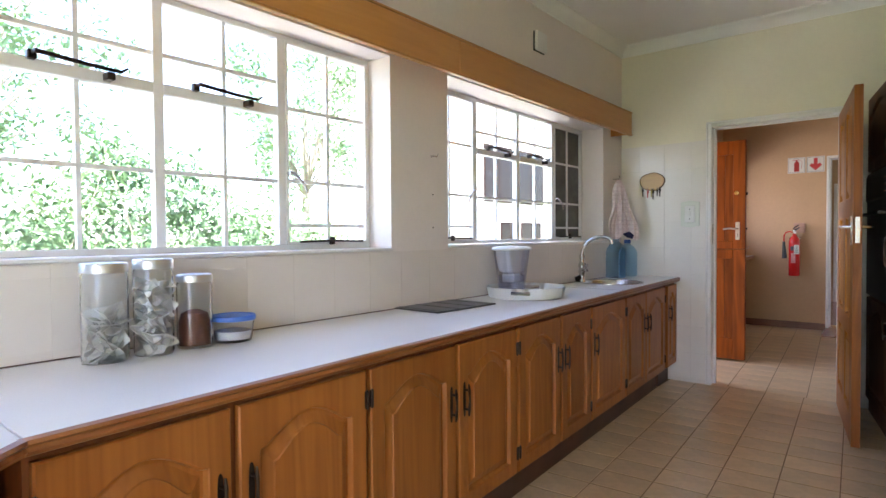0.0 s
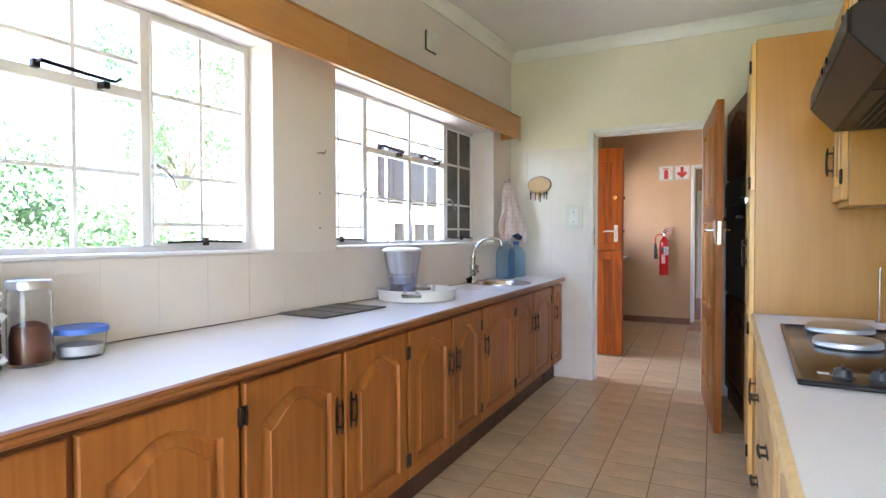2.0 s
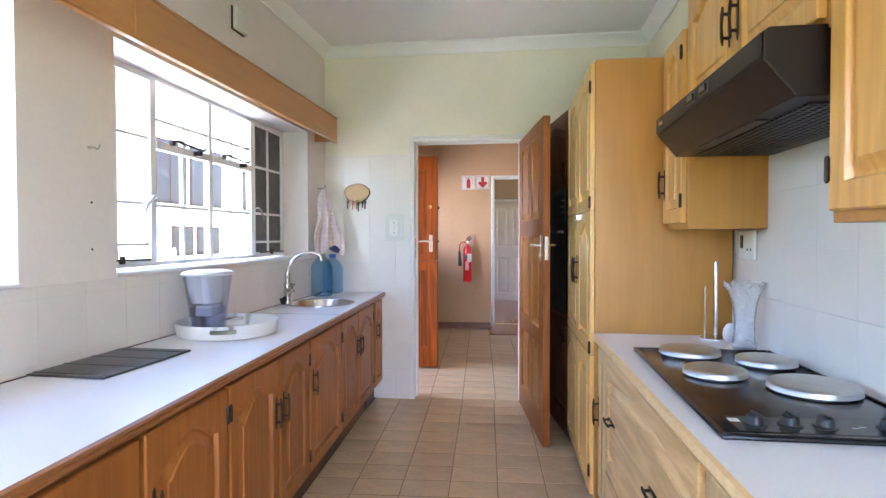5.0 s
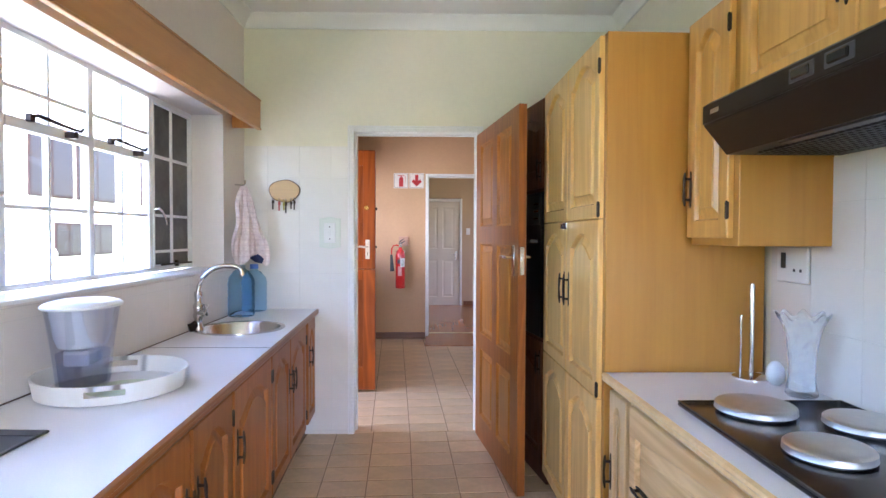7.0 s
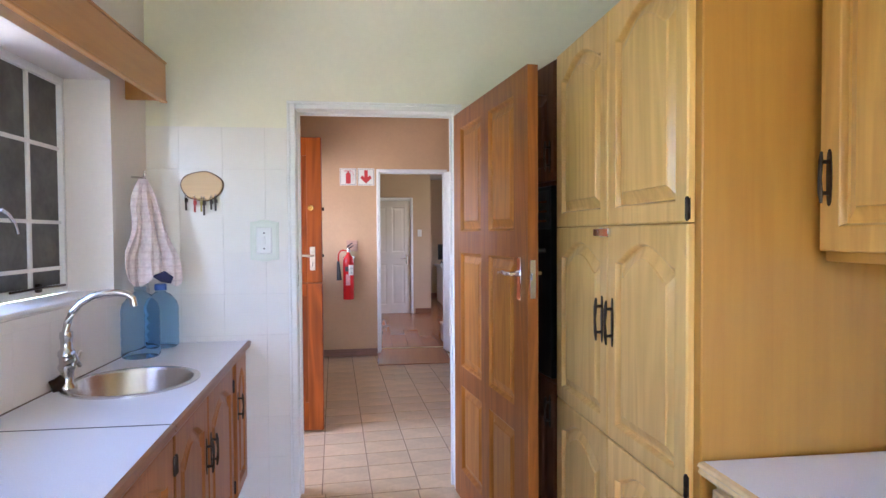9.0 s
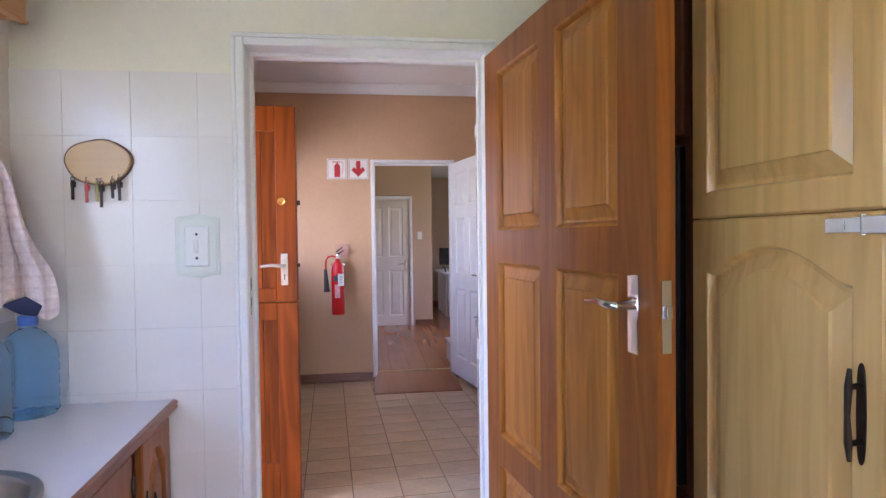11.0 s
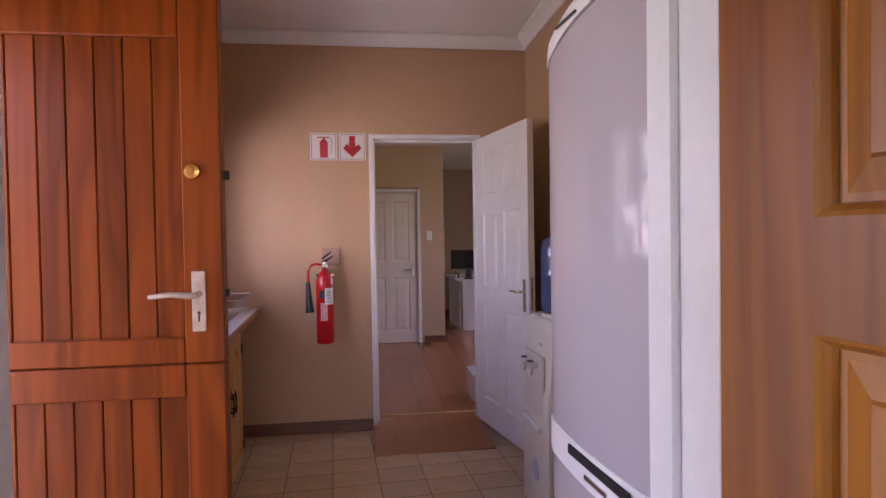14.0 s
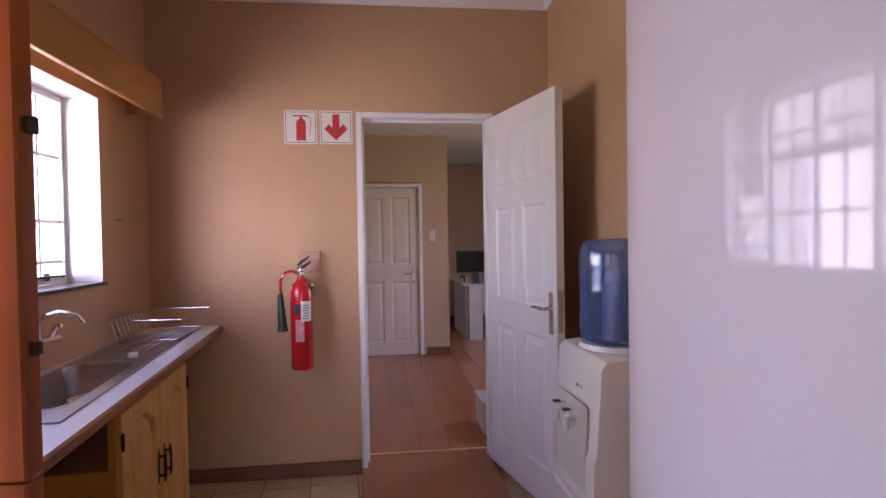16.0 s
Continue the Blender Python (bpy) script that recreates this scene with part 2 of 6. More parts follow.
# ---- building helpers ----
def box(bm, x0, x1, y0, y1, z0, z1, bevel=0.0, seg=1):
    vs = [bm.verts.new(p) for p in ((x0, y0, z0), (x1, y0, z0), (x1, y1, z0), (x0, y1, z0),
                                    (x0, y0, z1), (x1, y0, z1), (x1, y1, z1), (x0, y1, z1))]
    fs = [bm.faces.new([vs[i] for i in q]) for q in ((3, 2, 1, 0), (4, 5, 6, 7), (0, 1, 5, 4), (1, 2, 6, 5), (2, 3, 7, 6), (3, 0, 4, 7))]
    if bevel > 0:
        es = list({e for f in fs for e in f.edges})
        bmesh.ops.bevel(bm, geom=es, offset=bevel, segments=seg, affect="EDGES", profile=0.5)
    return bm


def boxes(*specs, bevel=0.0, seg=1):
    bm = bmesh.new()
    for sp in specs:
        box(bm, *sp, bevel=bevel, seg=seg)
    return bm


def lathe(profile, steps=32, bm=None, at=(0, 0, 0), turn=None):
    """A turned body from (radius, height) pairs."""
    bm = bm or bmesh.new()
    m = Matrix.Translation(at) @ (turn or Matrix())
    rings = []
    for r, z in profile:
        if r < 1e-5:
            rings.append([bm.verts.new(m @ Vector((0, 0, z)))])
        else:
            rings.append([bm.verts.new(m @ Vector((r * math.cos(2 * math.pi * k / steps), r * math.sin(2 * math.pi * k / steps), z))) for k in range(steps)])
    for a, b in zip(rings, rings[1:]):
        for k in range(steps):
            k2 = (k + 1) % steps
            if len(a) == 1 and len(b) > 1:
                bm.faces.new((a[0], b[k2], b[k]))
            elif len(b) == 1 and len(a) > 1:
                bm.faces.new((a[k], a[k2], b[0]))
            elif len(a) > 1:
                bm.faces.new((a[k], a[k2], b[k2], b[k]))
    bmesh.ops.recalc_face_normals(bm, faces=bm.faces[:])
    return bm


def tube(points, radius, bm=None, sides=10, close=False):
    """A round bar along points, with capped ends."""
    bm = bm or bmesh.new()
    pts = [Vector(p) for p in points]
    rings, n = [], len(pts)
    ref = Vector((0.31, 0.22, 0.93))
    for i, p in enumerate(pts):
        d = (pts[(i + 1) % n] - pts[i - 1]) if close else (pts[min(i + 1, n - 1)] - pts[max(i - 1, 0)])
        d.normalize()
        u = d.cross(ref).normalized()
        v = d.cross(u)
        rad = radius[i] if isinstance(radius, (list, tuple)) else radius
        rings.append([bm.verts.new(p + rad * (math.cos(2 * math.pi * k / sides) * u + math.sin(2 * math.pi * k / sides) * v)) for k in range(sides)])
    for i in range(n if close else n - 1):
        a, b = rings[i], rings[(i + 1) % n]
        for k in range(sides):
            bm.faces.new((a[k], a[(k + 1) % sides], b[(k + 1) % sides], b[k]))
    if not close:
        bm.faces.new(rings[0][::-1])
        bm.faces.new(rings[-1])
    bmesh.ops.recalc_face_normals(bm, faces=bm.faces[:])
    return bm


def prism(outline, y0, y1, bm=None, axis="y", bevel=0.0):
    """An outline of (a, b) pairs pushed from y0 to y1: axis y gives (a, y, b), x gives (y, a, b), z gives (a, b, y)."""
    bm = bm or bmesh.new()
    put = {"y": lambda a, b, c: (a, c, b), "x": lambda a, b, c: (c, a, b), "z": lambda a, b, c: (a, b, c)}[axis]
    f0 = [bm.verts.new(put(a, b, y0)) for a, b in outline]
    f1 = [bm.verts.new(put(a, b, y1)) for a, b in outline]
    k = len(outline)
    fs = [bm.faces.new(f0), bm.faces.new(f1[::-1])]
    for i in range(k):
        fs.append(bm.faces.new((f0[i], f1[i], f1[(i + 1) % k], f0[(i + 1) % k])))
    bmesh.ops.recalc_face_normals(bm, faces=fs)
    if bevel > 0:
        bmesh.ops.bevel(bm, geom=list({e for f in fs[:2] for e in f.edges}), offset=bevel, segments=2, affect="EDGES", profile=0.5)
    return bm


def mesh_of(name, bm, material, smooth=False):
    me = bpy.data.meshes.new(name)
    bm.to_mesh(me)
    bm.free()
    me.materials.append(material)
    if smooth:
        me.polygons.foreach_set("use_smooth", [True] * len(me.polygons))
        me.set_sharp_from_angle(angle=radians(38))
    return me


def part(name, bm, material, parent, label="", smooth=False):
    ob = new(name, mesh_of(name, bm, material, smooth))
    ob.parent = parent
    return tagged(ob, label)


def thing(name, label, category, m=None, group="", kind=""):
    ob = new(name)
    ob.empty_display_size = 0.1
    ob.matrix_world = m or Matrix()
    return tagged(ob, label, category, group, kind)


def setting(name, bm, material, label="", category="", smooth=False):
    ob = new(name, mesh_of(name, bm, material, smooth))
    return tagged(ob, label, category, kind="structure")


# ---- plan ----
XW, XE = -1.78, 0.752            # kitchen's window wall and hob wall
YN, YP = 4.81, 4.955           # the wall between kitchen and scullery
XEP, YF = 0.565, 8.388           # scullery's east wall and far wall
YS = -1.6                       # behind the start of the walk
ZC, COVE = 2.825, 0.085
ZP2 = 2.872          # ceilings
DK0, DK1, DKH = -1.043, -0.211, 2.055   # kitchen doorway
DF0, DF1, DFH = -0.575, 0.180, 2.122    # far doorway
STEP = 0.045                    # the hall's floor lies this much higher
WTH = 0.24


def wall_with_holes(name, axis, at0, at1, a0, a1, z0, z1, holes, material, label, inner=None):
    """A wall with thickness from at0 to at1 across, a0 to a1 along, and openings (a, b, z, z) through it."""
    bm = bmesh.new()
    cuts = sorted({a0, a1, *[h[0] for h in holes], *[h[1] for h in holes]})
    for p, q in zip(cuts, cuts[1:]):
        mid = (p + q) / 2
        zs = sorted([(h[2], h[3]) for h in holes if h[0] < mid < h[1]])
        z = z0
        for lo, hi in zs + [(z1, z1)]:
            if lo > z:
                box(bm, *((at0, at1, p, q) if axis == "y" else (p, q, at0, at1)), z, lo)
            z = hi
    bmesh.ops.remove_doubles(bm, verts=bm.verts[:], dist=1e-5)
    return setting(name, bm, material, label, "wall")


W1 = (-0.14, 1.930, 1.145, 2.083)
W2 = (2.372, 4.42, 1.150, 2.083)
W3 = (6.19, 7.826, 1.213, 2.09)
DX = (4.985, 5.86, 0.0, 2.10)
wall_with_holes("wall_west", "y", XW - WTH, XW, YS - 0.2, YN, 0, ZC, [W1, W2], M["wall_white"], "off-white plastered kitchen wall with two windows")
wall_with_holes("wall_west_2", "y", XW - WTH, XW - 0.01, YN, 13.9, 0, ZP2, [W3, DX], M["wall_tan"], "tan plastered wall with a window and outside door")
wall_with_holes("wall_north", "x", YN, YN + 0.06, XW - 0.01, XE + 0.01, 0, ZC, [(DK0 - 0.03, DK1 + 0.03, 0, DKH + 0.03)], M["wall_cream"], "cream plastered wall above white tiles")
wall_with_holes("wall_north_2", "x", YN + 0.06, YP, XW - 0.01, XE + 0.2, 0, ZP2, [(DK0 - 0.03, DK1 + 0.03, 0, DKH + 0.03)], M["wall_tan"], "tan plastered wall around a doorway")
wall_with_holes("wall_east", "y", XE, XE + 0.2, YS - 0.2, YN, 0, ZC, [], M["wall_cream"], "cream plastered wall behind the hob")
wall_with_holes("wall_south", "x", YS - 0.2, YS, XW, XE, 0, ZC, [(-0.72, 0.70, 0.0, 2.3)], M["wall_cream"], "cream plastered wall")
wall_with_holes("wall_east_2", "y", XEP, XEP + 0.34, YP, YF + 0.12, 0, ZP2, [], M["wall_tan"], "tan plastered scullery wall")
wall_with_holes("wall_far", "x", YF, YF + 0.12, XW - 0.01, XEP, 0, ZP2, [(DF0 - 0.03, DF1 + 0.03, 0, DFH + 0.03)], M["wall_tan"], "tan plastered wall with a doorway and fire signs")
# the hall and office beyond
YH = 11.55
wall_with_holes("wall_hall", "x", YH, YH + 0.12, XW, 0.33, STEP, 2.58, [(-0.785, 0.02, STEP, STEP + 2.0)], M["wall_tan_dim"], "taupe wall with a white panelled door")
wall_with_holes("wall_hall_2", "y", 2.6, 2.8, YF - 0.4, 14.8, STEP, 2.58, [(9.2, 10.4, 1.0, 2.2)], M["wall_tan_dim"], "taupe hall wall")
wall_with_holes("wall_office", "x", 14.1, 14.3, XW, 2.6, STEP, 2.6, [], M["wall_tan_dim"], "taupe office wall")
wall_with_holes("wall_office_2", "x", YF + 0.001, YF + 0.121, XEP + 0.34, 2.6, STEP, ZC, [], M["wall_tan_dim"], "taupe hall wall")

setting("ceiling", boxes((XW - WTH, XE + 0.2, YS - 0.2, YN + 0.06, ZC, ZC + 0.1)), M["ceiling"], "white plastered kitchen ceiling", "ceiling")
setting("ceiling_2", boxes((XW - WTH, XEP + 0.34, YN + 0.061, YF + 0.06, ZP2, ZP2 + 0.1)), M["ceiling"], "white plastered ceiling", "ceiling")
ZH = 2.581
setting("ceiling_3", boxes((XW - WTH, 2.8, YF + 0.061, 14.8, ZH, ZH + 0.1)), M["ceiling"], "white hall ceiling", "ceiling")
setting("roof", boxes((XW - WTH - 0.55, 3.4, YS - 0.8, 15.4, ZP2 + 0.12, ZP2 + 0.3)), M["roof"], "red roof with overhanging eaves", "roof")


def coving(name, x0, x1, y0, y1, ZC=ZC):
    """A hollow quarter moulding round a room, under the ceiling."""
    prof = [(0.0, -COVE), (0.012, -COVE), (0.018, -0.07), (0.032, -0.045), (0.055, -0.026), (0.075, -0.014), (0.078, -0.001), (0.0, -0.001)]
    bm = bmesh.new()
    rings = []
    for d, z in prof:
        rings.append([bm.verts.new(p) for p in ((x0 + d, y0 + d, ZC + z), (x1 - d, y0 + d, ZC + z), (x1 - d, y1 - d, ZC + z), (x0 + d, y1 - d, ZC + z))])
    for a, b in zip(rings, rings[1:]):
        for k in range(4):
            bm.faces.new((a[k], a[(k + 1) % 4], b[(k + 1) % 4], b[k]))
    bmesh.ops.recalc_face_normals(bm, faces=bm.faces[:])
    return setting(name, bm, M["coving"], "white moulded coving under the ceiling", "coving", smooth=True)


coving("trim", XW, XE, YS, YN)
coving("trim_2", XW - 0.01, XEP, YP, YF, ZP2)

# floors: sub-floor slabs that carry the tiles and planks
floor_k = setting("floor", boxes((XW - 0.02, XE, YS, 7.872, -0.1, -0.0022), (XW - 0.02, -0.603, 7.872, YF, -0.1, -0.0022), (0.205, XEP, 7.872, YF, -0.1, -0.0022)), M["grout"], "beige ceramic tiled floor with dark joints", "floor")
floor_h = setting("floor_2", boxes((XW - 0.02, 2.6, YF + 0.16, 14.6, -0.05, STEP - 0.004)), M["laminate_floor"], "reddish brown laminate plank floor", "floor")
ramp = setting("floor_3", prism([(7.869, 0.0), (YF + 0.16, 0.0), (YF + 0.16, STEP), (7.869, 0.008)], -0.603, 0.19, axis="x"), M["laminate_floor"], "brown laminate ramp through the doorway", "ramp")
setting("threshold", boxes((DF0, DF1, YF + 0.155, YF + 0.175, STEP - 0.01, STEP + 0.006), bevel=0.002), M["oak_x"], "narrow pale floor strip", "threshold")


def baseboard(name, *runs):
    bm = bmesh.new()
    for r in runs:
        box(bm, *r, bevel=0.005)
    return setting(name, bm, M["skirting"], "dark stained wooden skirting board", "skirting")


baseboard("baseboard", (XW, DF0 - 0.035, YF - 0.018, YF, 0.0, 0.085))
baseboard("baseboard_2", (0.06, 0.33, YH - 0.018, YH, STEP, STEP + 0.085), (XW, -0.82, YH - 0.018, YH, STEP, STEP + 0.085))
baseboard("baseboard_3", (0.4, 2.6, 14.082, 14.1, STEP, STEP + 0.085))


def door_frame(name, x0, x1, h, ya, yb, z0, lap=0.042, proud=0.014, label="white painted door frame"):
    """Jambs and head that line an opening, with a face lapping on to both walls and a stop."""
    t = 0.028
    bm = bmesh.new()
    for s, xx in ((-1, x0), (1, x1)):
        a, b = sorted((xx, xx + s * t))
        box(bm, a, b, ya - proud, yb + proud, z0, h + t, bevel=0.004)
        for yy in (ya - proud, yb + 0.001):
            a2, b2 = sorted((xx + s * t, xx + s * lap))
            box(bm, a2, b2, yy, yy + proud - 0.001, z0, h + t, bevel=0.003)
    box(bm, x0 + 0.0005, x1 - 0.0005, ya - proud + 0.0005, yb + proud - 0.0005, h, h + t - 0.0005, bevel=0.004)
    for yy in (ya - proud, yb + 0.001):
        box(bm, x0 - lap, x1 + lap, yy + 0.0005, yy + proud - 0.0015, h + t, h + lap, bevel=0.003)
    ob = setting(name, bm, M["paint_white"], label, "door frame")
    st = boxes((x0, x0 + 0.012, (ya + yb) / 2, (ya + yb) / 2 + 0.03, z0, h), (x1 - 0.012, x1, (ya + yb) / 2, (ya + yb) / 2 + 0.03, z0, h), (x0 + 0.012, x1 - 0.012, (ya + yb) / 2, (ya + yb) / 2 + 0.03, h - 0.012, h))
    part("door_stop", st, M["paint_white"], ob)
    return ob


door_frame("door_frame", DK0, DK1, DKH, YN, YP, 0.0)
door_frame("door_frame_2", DF0, DF1, DFH, YF, YF + 0.12, STEP * 0.5, lap=0.034)


# ---- windows ----
def steel_window(name, y0, y1, z0, z1, xf, label, screens=()):
    """A four-light steel window: side casements, two fixed lights with top-hung vents, glazing bars, stays and handles."""
    ob = thing(name, label, "window", kind="structure")
    f = 0.022
    ym = [y0 + (y1 - y0) * k / 4 for k in range(5)]
    zt = z0 + (z1 - z0) * 0.64
    xa, xb = xf - 0.028, xf
    bm = boxes((xa, xb, y0, y1, z0, z0 + f), (xa, xb, y0, y1, z1 - f, z1), (xa, xb, y0, y0 + f, z0 + f, z1 - f), (xa, xb, y1 - f, y1, z0 + f, z1 - f), bevel=0.002)
    part("window_frame", bm, M["paint_white"], ob)
    for k in (1, 2, 3):
        part("mullion", boxes((xa - 0.003, xb + 0.006, ym[k] - 0.019, ym[k] + 0.019, z0 + f, z1 - f), bevel=0.003), M["paint_white"], ob)
    for k in range(4):
        a = ym[k] + (f if k == 0 else 0.019)
        b = ym[k + 1] - (f if k == 3 else 0.019)
        mid = (a + b) / 2
        side = k in (0, 3)
        zb = 0.0075
        if side:
            sash = part("casement", boxes((xa + 0.006, xb + 0.010, a, a + 0.014, z0 + f, z1 - f), (xa + 0.006, xb + 0.010, b - 0.014, b, z0 + f, z1 - f),
                                          (xa + 0.006, xb + 0.010, a + 0.014, b - 0.014, z0 + f, z0 + f + 0.014), (xa + 0.006, xb + 0.010, a + 0.014, b - 0.014, z1 - f - 0.014, z1 - f), bevel=0.002), M["paint_white"], ob)
            bars = [z0 + (z1 - z0) * q for q in (0.115, 0.325, 0.665)]
            zl, zh = z0 + f + 0.014, z1 - f - 0.014
        else:
            sash = part("transom", boxes((xa - 0.002, xb + 0.009, a, b, zt - 0.02, zt + 0.02), bevel=0.003), M["paint_white"], ob)
            bars = [z0 + (z1 - z0) * q for q in (0.32, 0.775)]
            zl, zh = z0 + f, z1 - f
        part("glazing_bar", boxes((xa + 0.004, xb - 0.002, mid - zb, mid + zb, zl, zh)), M["paint_white"], sash)
        for q in bars:
            part("glazing_bar", boxes((xa + 0.005, xb - 0.003, a, mid - zb, q - zb, q + zb), (xa + 0.005, xb - 0.003, mid + zb, b, q - zb, q + zb)), M["paint_white"], sash)
        lv = [zl] + bars + [zh] if side else [zl, bars[0], zt, bars[1], zh]
        for p, q in zip(lv, lv[1:]):
            for c, d in ((a, mid), (mid, b)):
                g = part("pane", boxes((xa + 0.012, xa + 0.015, c, d, p, q)), M["pane_dark"] if k in screens else M["pane"], sash)
                g.visible_shadow = k in screens
        if side:
            hy = a + 0.008 if k == 3 else b - 0.008
            s = 1 if k == 3 else -1
            hb = tube([(xb + 0.012, hy, z0 + 0.33), (xb + 0.03, hy, z0 + 0.335), (xb + 0.034, hy + s * 0.03, z0 + 0.32), (xb + 0.034, hy + s * 0.07, z0 + 0.285), (xb + 0.034, hy + s * 0.085, z0 + 0.25)], [0.01, 0.008, 0.007, 0.006, 0.005])
            part("handle", hb, M["steel"], sash, "worn steel casement handle", True)
            sb = tube([(xb + 0.02, a + 0.06, z0 + 0.035), (xb + 0.03, mid, z0 + 0.038), (xb + 0.025, b - 0.05, z0 + 0.034)], 0.005)
            box(sb, xb + 0.012, xb + 0.03, mid - 0.012, mid + 0.012, z0 + 0.02, z0 + 0.055, bevel=0.003)
            part("stay", sb, M["bronze"], sash, "dark peg stay", True)
        else:
            sb = tube([(xb + 0.012, mid - 0.13, zt + 0.03), (xb + 0.045, mid - 0.125, zt + 0.034), (xb + 0.05, mid + 0.02, zt + 0.022), (xb + 0.045, mid + 0.12, zt + 0.02), (xb + 0.045, mid + 0.14, zt + 0.035)], [0.006, 0.008, 0.007, 0.006, 0.004])
            box(sb, xb + 0.005, xb + 0.05, mid + 0.075, mid + 0.10, zt - 0.012, zt + 0.014, bevel=0.003)
            box(sb, xb + 0.005, xb + 0.03, mid - 0.14, mid - 0.115, zt + 0.012, zt + 0.04, bevel=0.003)
            part("stay", sb, M["bronze"], sash, "dark peg stay", True)
    return ob


steel_window("window_1", W1[0], W1[1], W1[2] + 0.012, W1[3], XW - 0.15, "white steel cottage-pane window above the counter")
steel_window("window_2", W2[0], W2[1], W2[2] + 0.012, W2[3], XW - 0.19, "white steel cottage-pane window by the sink", screens=(3,))
steel_window("window_3", W3[0], W3[1], W3[2] + 0.012, W3[3], XW - 0.17, "white steel cottage-pane scullery window")
for nm, w in (("window_sill", W1), ("window_sill_2", W2)):
    setting(nm, boxes((XW - 0.17, XW + 0.012, w[0], w[1], w[2] - 0.002, w[2] + 0.012), bevel=0.003), M["paint_white"], "white painted window sill", "sill")
setting("window_sill_3", boxes((XW - 0.17, XW + 0.012, W3[0], W3[1], W3[2] - 0.004, W3[2] + 0.012), bevel=0.003), M["grey_top"], "dark slate window sill", "sill")


setting("window_reveal", boxes((XW - 0.168, XW - 0.0105, W3[1] - 0.004, W3[1] - 0.0005, W3[2] + 0.012, W3[3] - 0.004), (XW - 0.168, XW - 0.0105, W3[0], W3[1], W3[3] - 0.0038, W3[3] - 0.0003)), M["paint_white"], "white painted window reveal", "reveal")


def pelmet(name, y0, y1, joint, x0=XW, label="honey oak pelmet board with a moulded lower edge", z=2.035):
    ob = thing(name, label, "pelmet", pose(x0, y0, z))
    d, h = 0.175, 0.168
    for a, b in ((0, joint - y0 - 0.001), (joint - y0 + 0.001, y1 - y0)):
        if b - a > 0.01:
            part("board", boxes((d - 0.018, d, a, b, 0, h), bevel=0.003), M["oak_y"], ob)
    part("lower_bead", boxes((d - 0.022, d + 0.006, 0, y1 - y0, -0.012, 0.0), bevel=0.003), M["oak_y"], ob)
    part("upper_bead", boxes((d - 0.02, d + 0.006, 0, y1 - y0, h, h + 0.012), bevel=0.003), M["oak_y"], ob)
    part("end_board", boxes((0, d - 0.019, y1 - y0 - 0.018, y1 - y0, 0, h)), M["oak_y"], ob)
    part("top_board", boxes((0, d - 0.021, 0, y1 - y0 - 0.02, h - 0.014, h)), M["oak_y"], ob)
    return ob


pelmet("pelmet", -0.45, 4.59, 2.26)
pelmet("pelmet", 5.92, 8.15, 8.15, XW - 0.01, "short honey oak pelmet over the scullery window", 2.075)


# ---- doors and cabinets ----
def panel_loops(x0, x1, z0, z1, rise, inset, k=18):
    """The outline of a panel with a cathedral arch, inset by so much, all with the same number of points."""
    xa, xb, za = x0 + inset, x1 - inset, z0 + inset
    pts = [(xa, za), (xb, za)]
    for i in range(k + 1):
        u = 1 - 2 * i / k
        s = max(0.0, 1 - abs(u) / 0.93)
        pts.append(((xa + xb) / 2 + u * (xb - xa) / 2, z1 - inset + rise * (0.5 - 0.5 * math.cos(math.pi * s)) ** 0.55 - rise))
    return pts


def raised_door(x0, x1, z0, z1, thick=0.02, stile=0.058, rise=0.05, flip=False, y=0.0):
    """A door leaf with a routed frame and a fielded panel, its face at -thick, its back at y."""
    k = 18
    bm = bmesh.new()
    px0, px1, pz0, pz1 = x0 + stile, x1 - stile, z0 + stile, z1 - stile

    def outer(e):
        pts = [(x0 + e, z0 + e), (x1 - e, z0 + e)]
        return pts + [(x1 - e - (x1 - x0 - 2 * e) * i / k, z1 - e) for i in range(k + 1)]
    loops = [(outer(0), 0.0), (outer(0), -thick + 0.004), (outer(0.004), -thick),
             (panel_loops(px0, px1, pz0, pz1, rise, 0.0), -thick), (panel_loops(px0, px1, pz0, pz1, rise, 0.003), -thick + 0.002), (panel_loops(px0, px1, pz0, pz1, rise, 0.006), -thick + 0.010),
             (panel_loops(px0, px1, pz0, pz1, rise, 0.008), -thick + 0.0165), (panel_loops(px0, px1, pz0, pz1, rise, 0.016), -thick + 0.0165),
             (panel_loops(px0, px1, pz0, pz1, rise, 0.044), -thick + 0.005), (panel_loops(px0, px1, pz0, pz1, rise, 0.0465), -thick + 0.0005)]
    zc = z0 + z1
    rows = [[bm.verts.new((px, y + d, zc - pz if flip else pz)) for px, pz in pts] for pts, d in loops]
    for a, b in zip(rows, rows[1:]):
        for i in range(len(a)):
            j = (i + 1) % len(a)
            bm.faces.new((a[i], a[j], b[j], b[i]))
    bm.faces.new(rows[-1])
    bm.faces.new(rows[0][::-1])
    bmesh.ops.recalc_face_normals(bm, faces=bm.faces[:])
    return bm


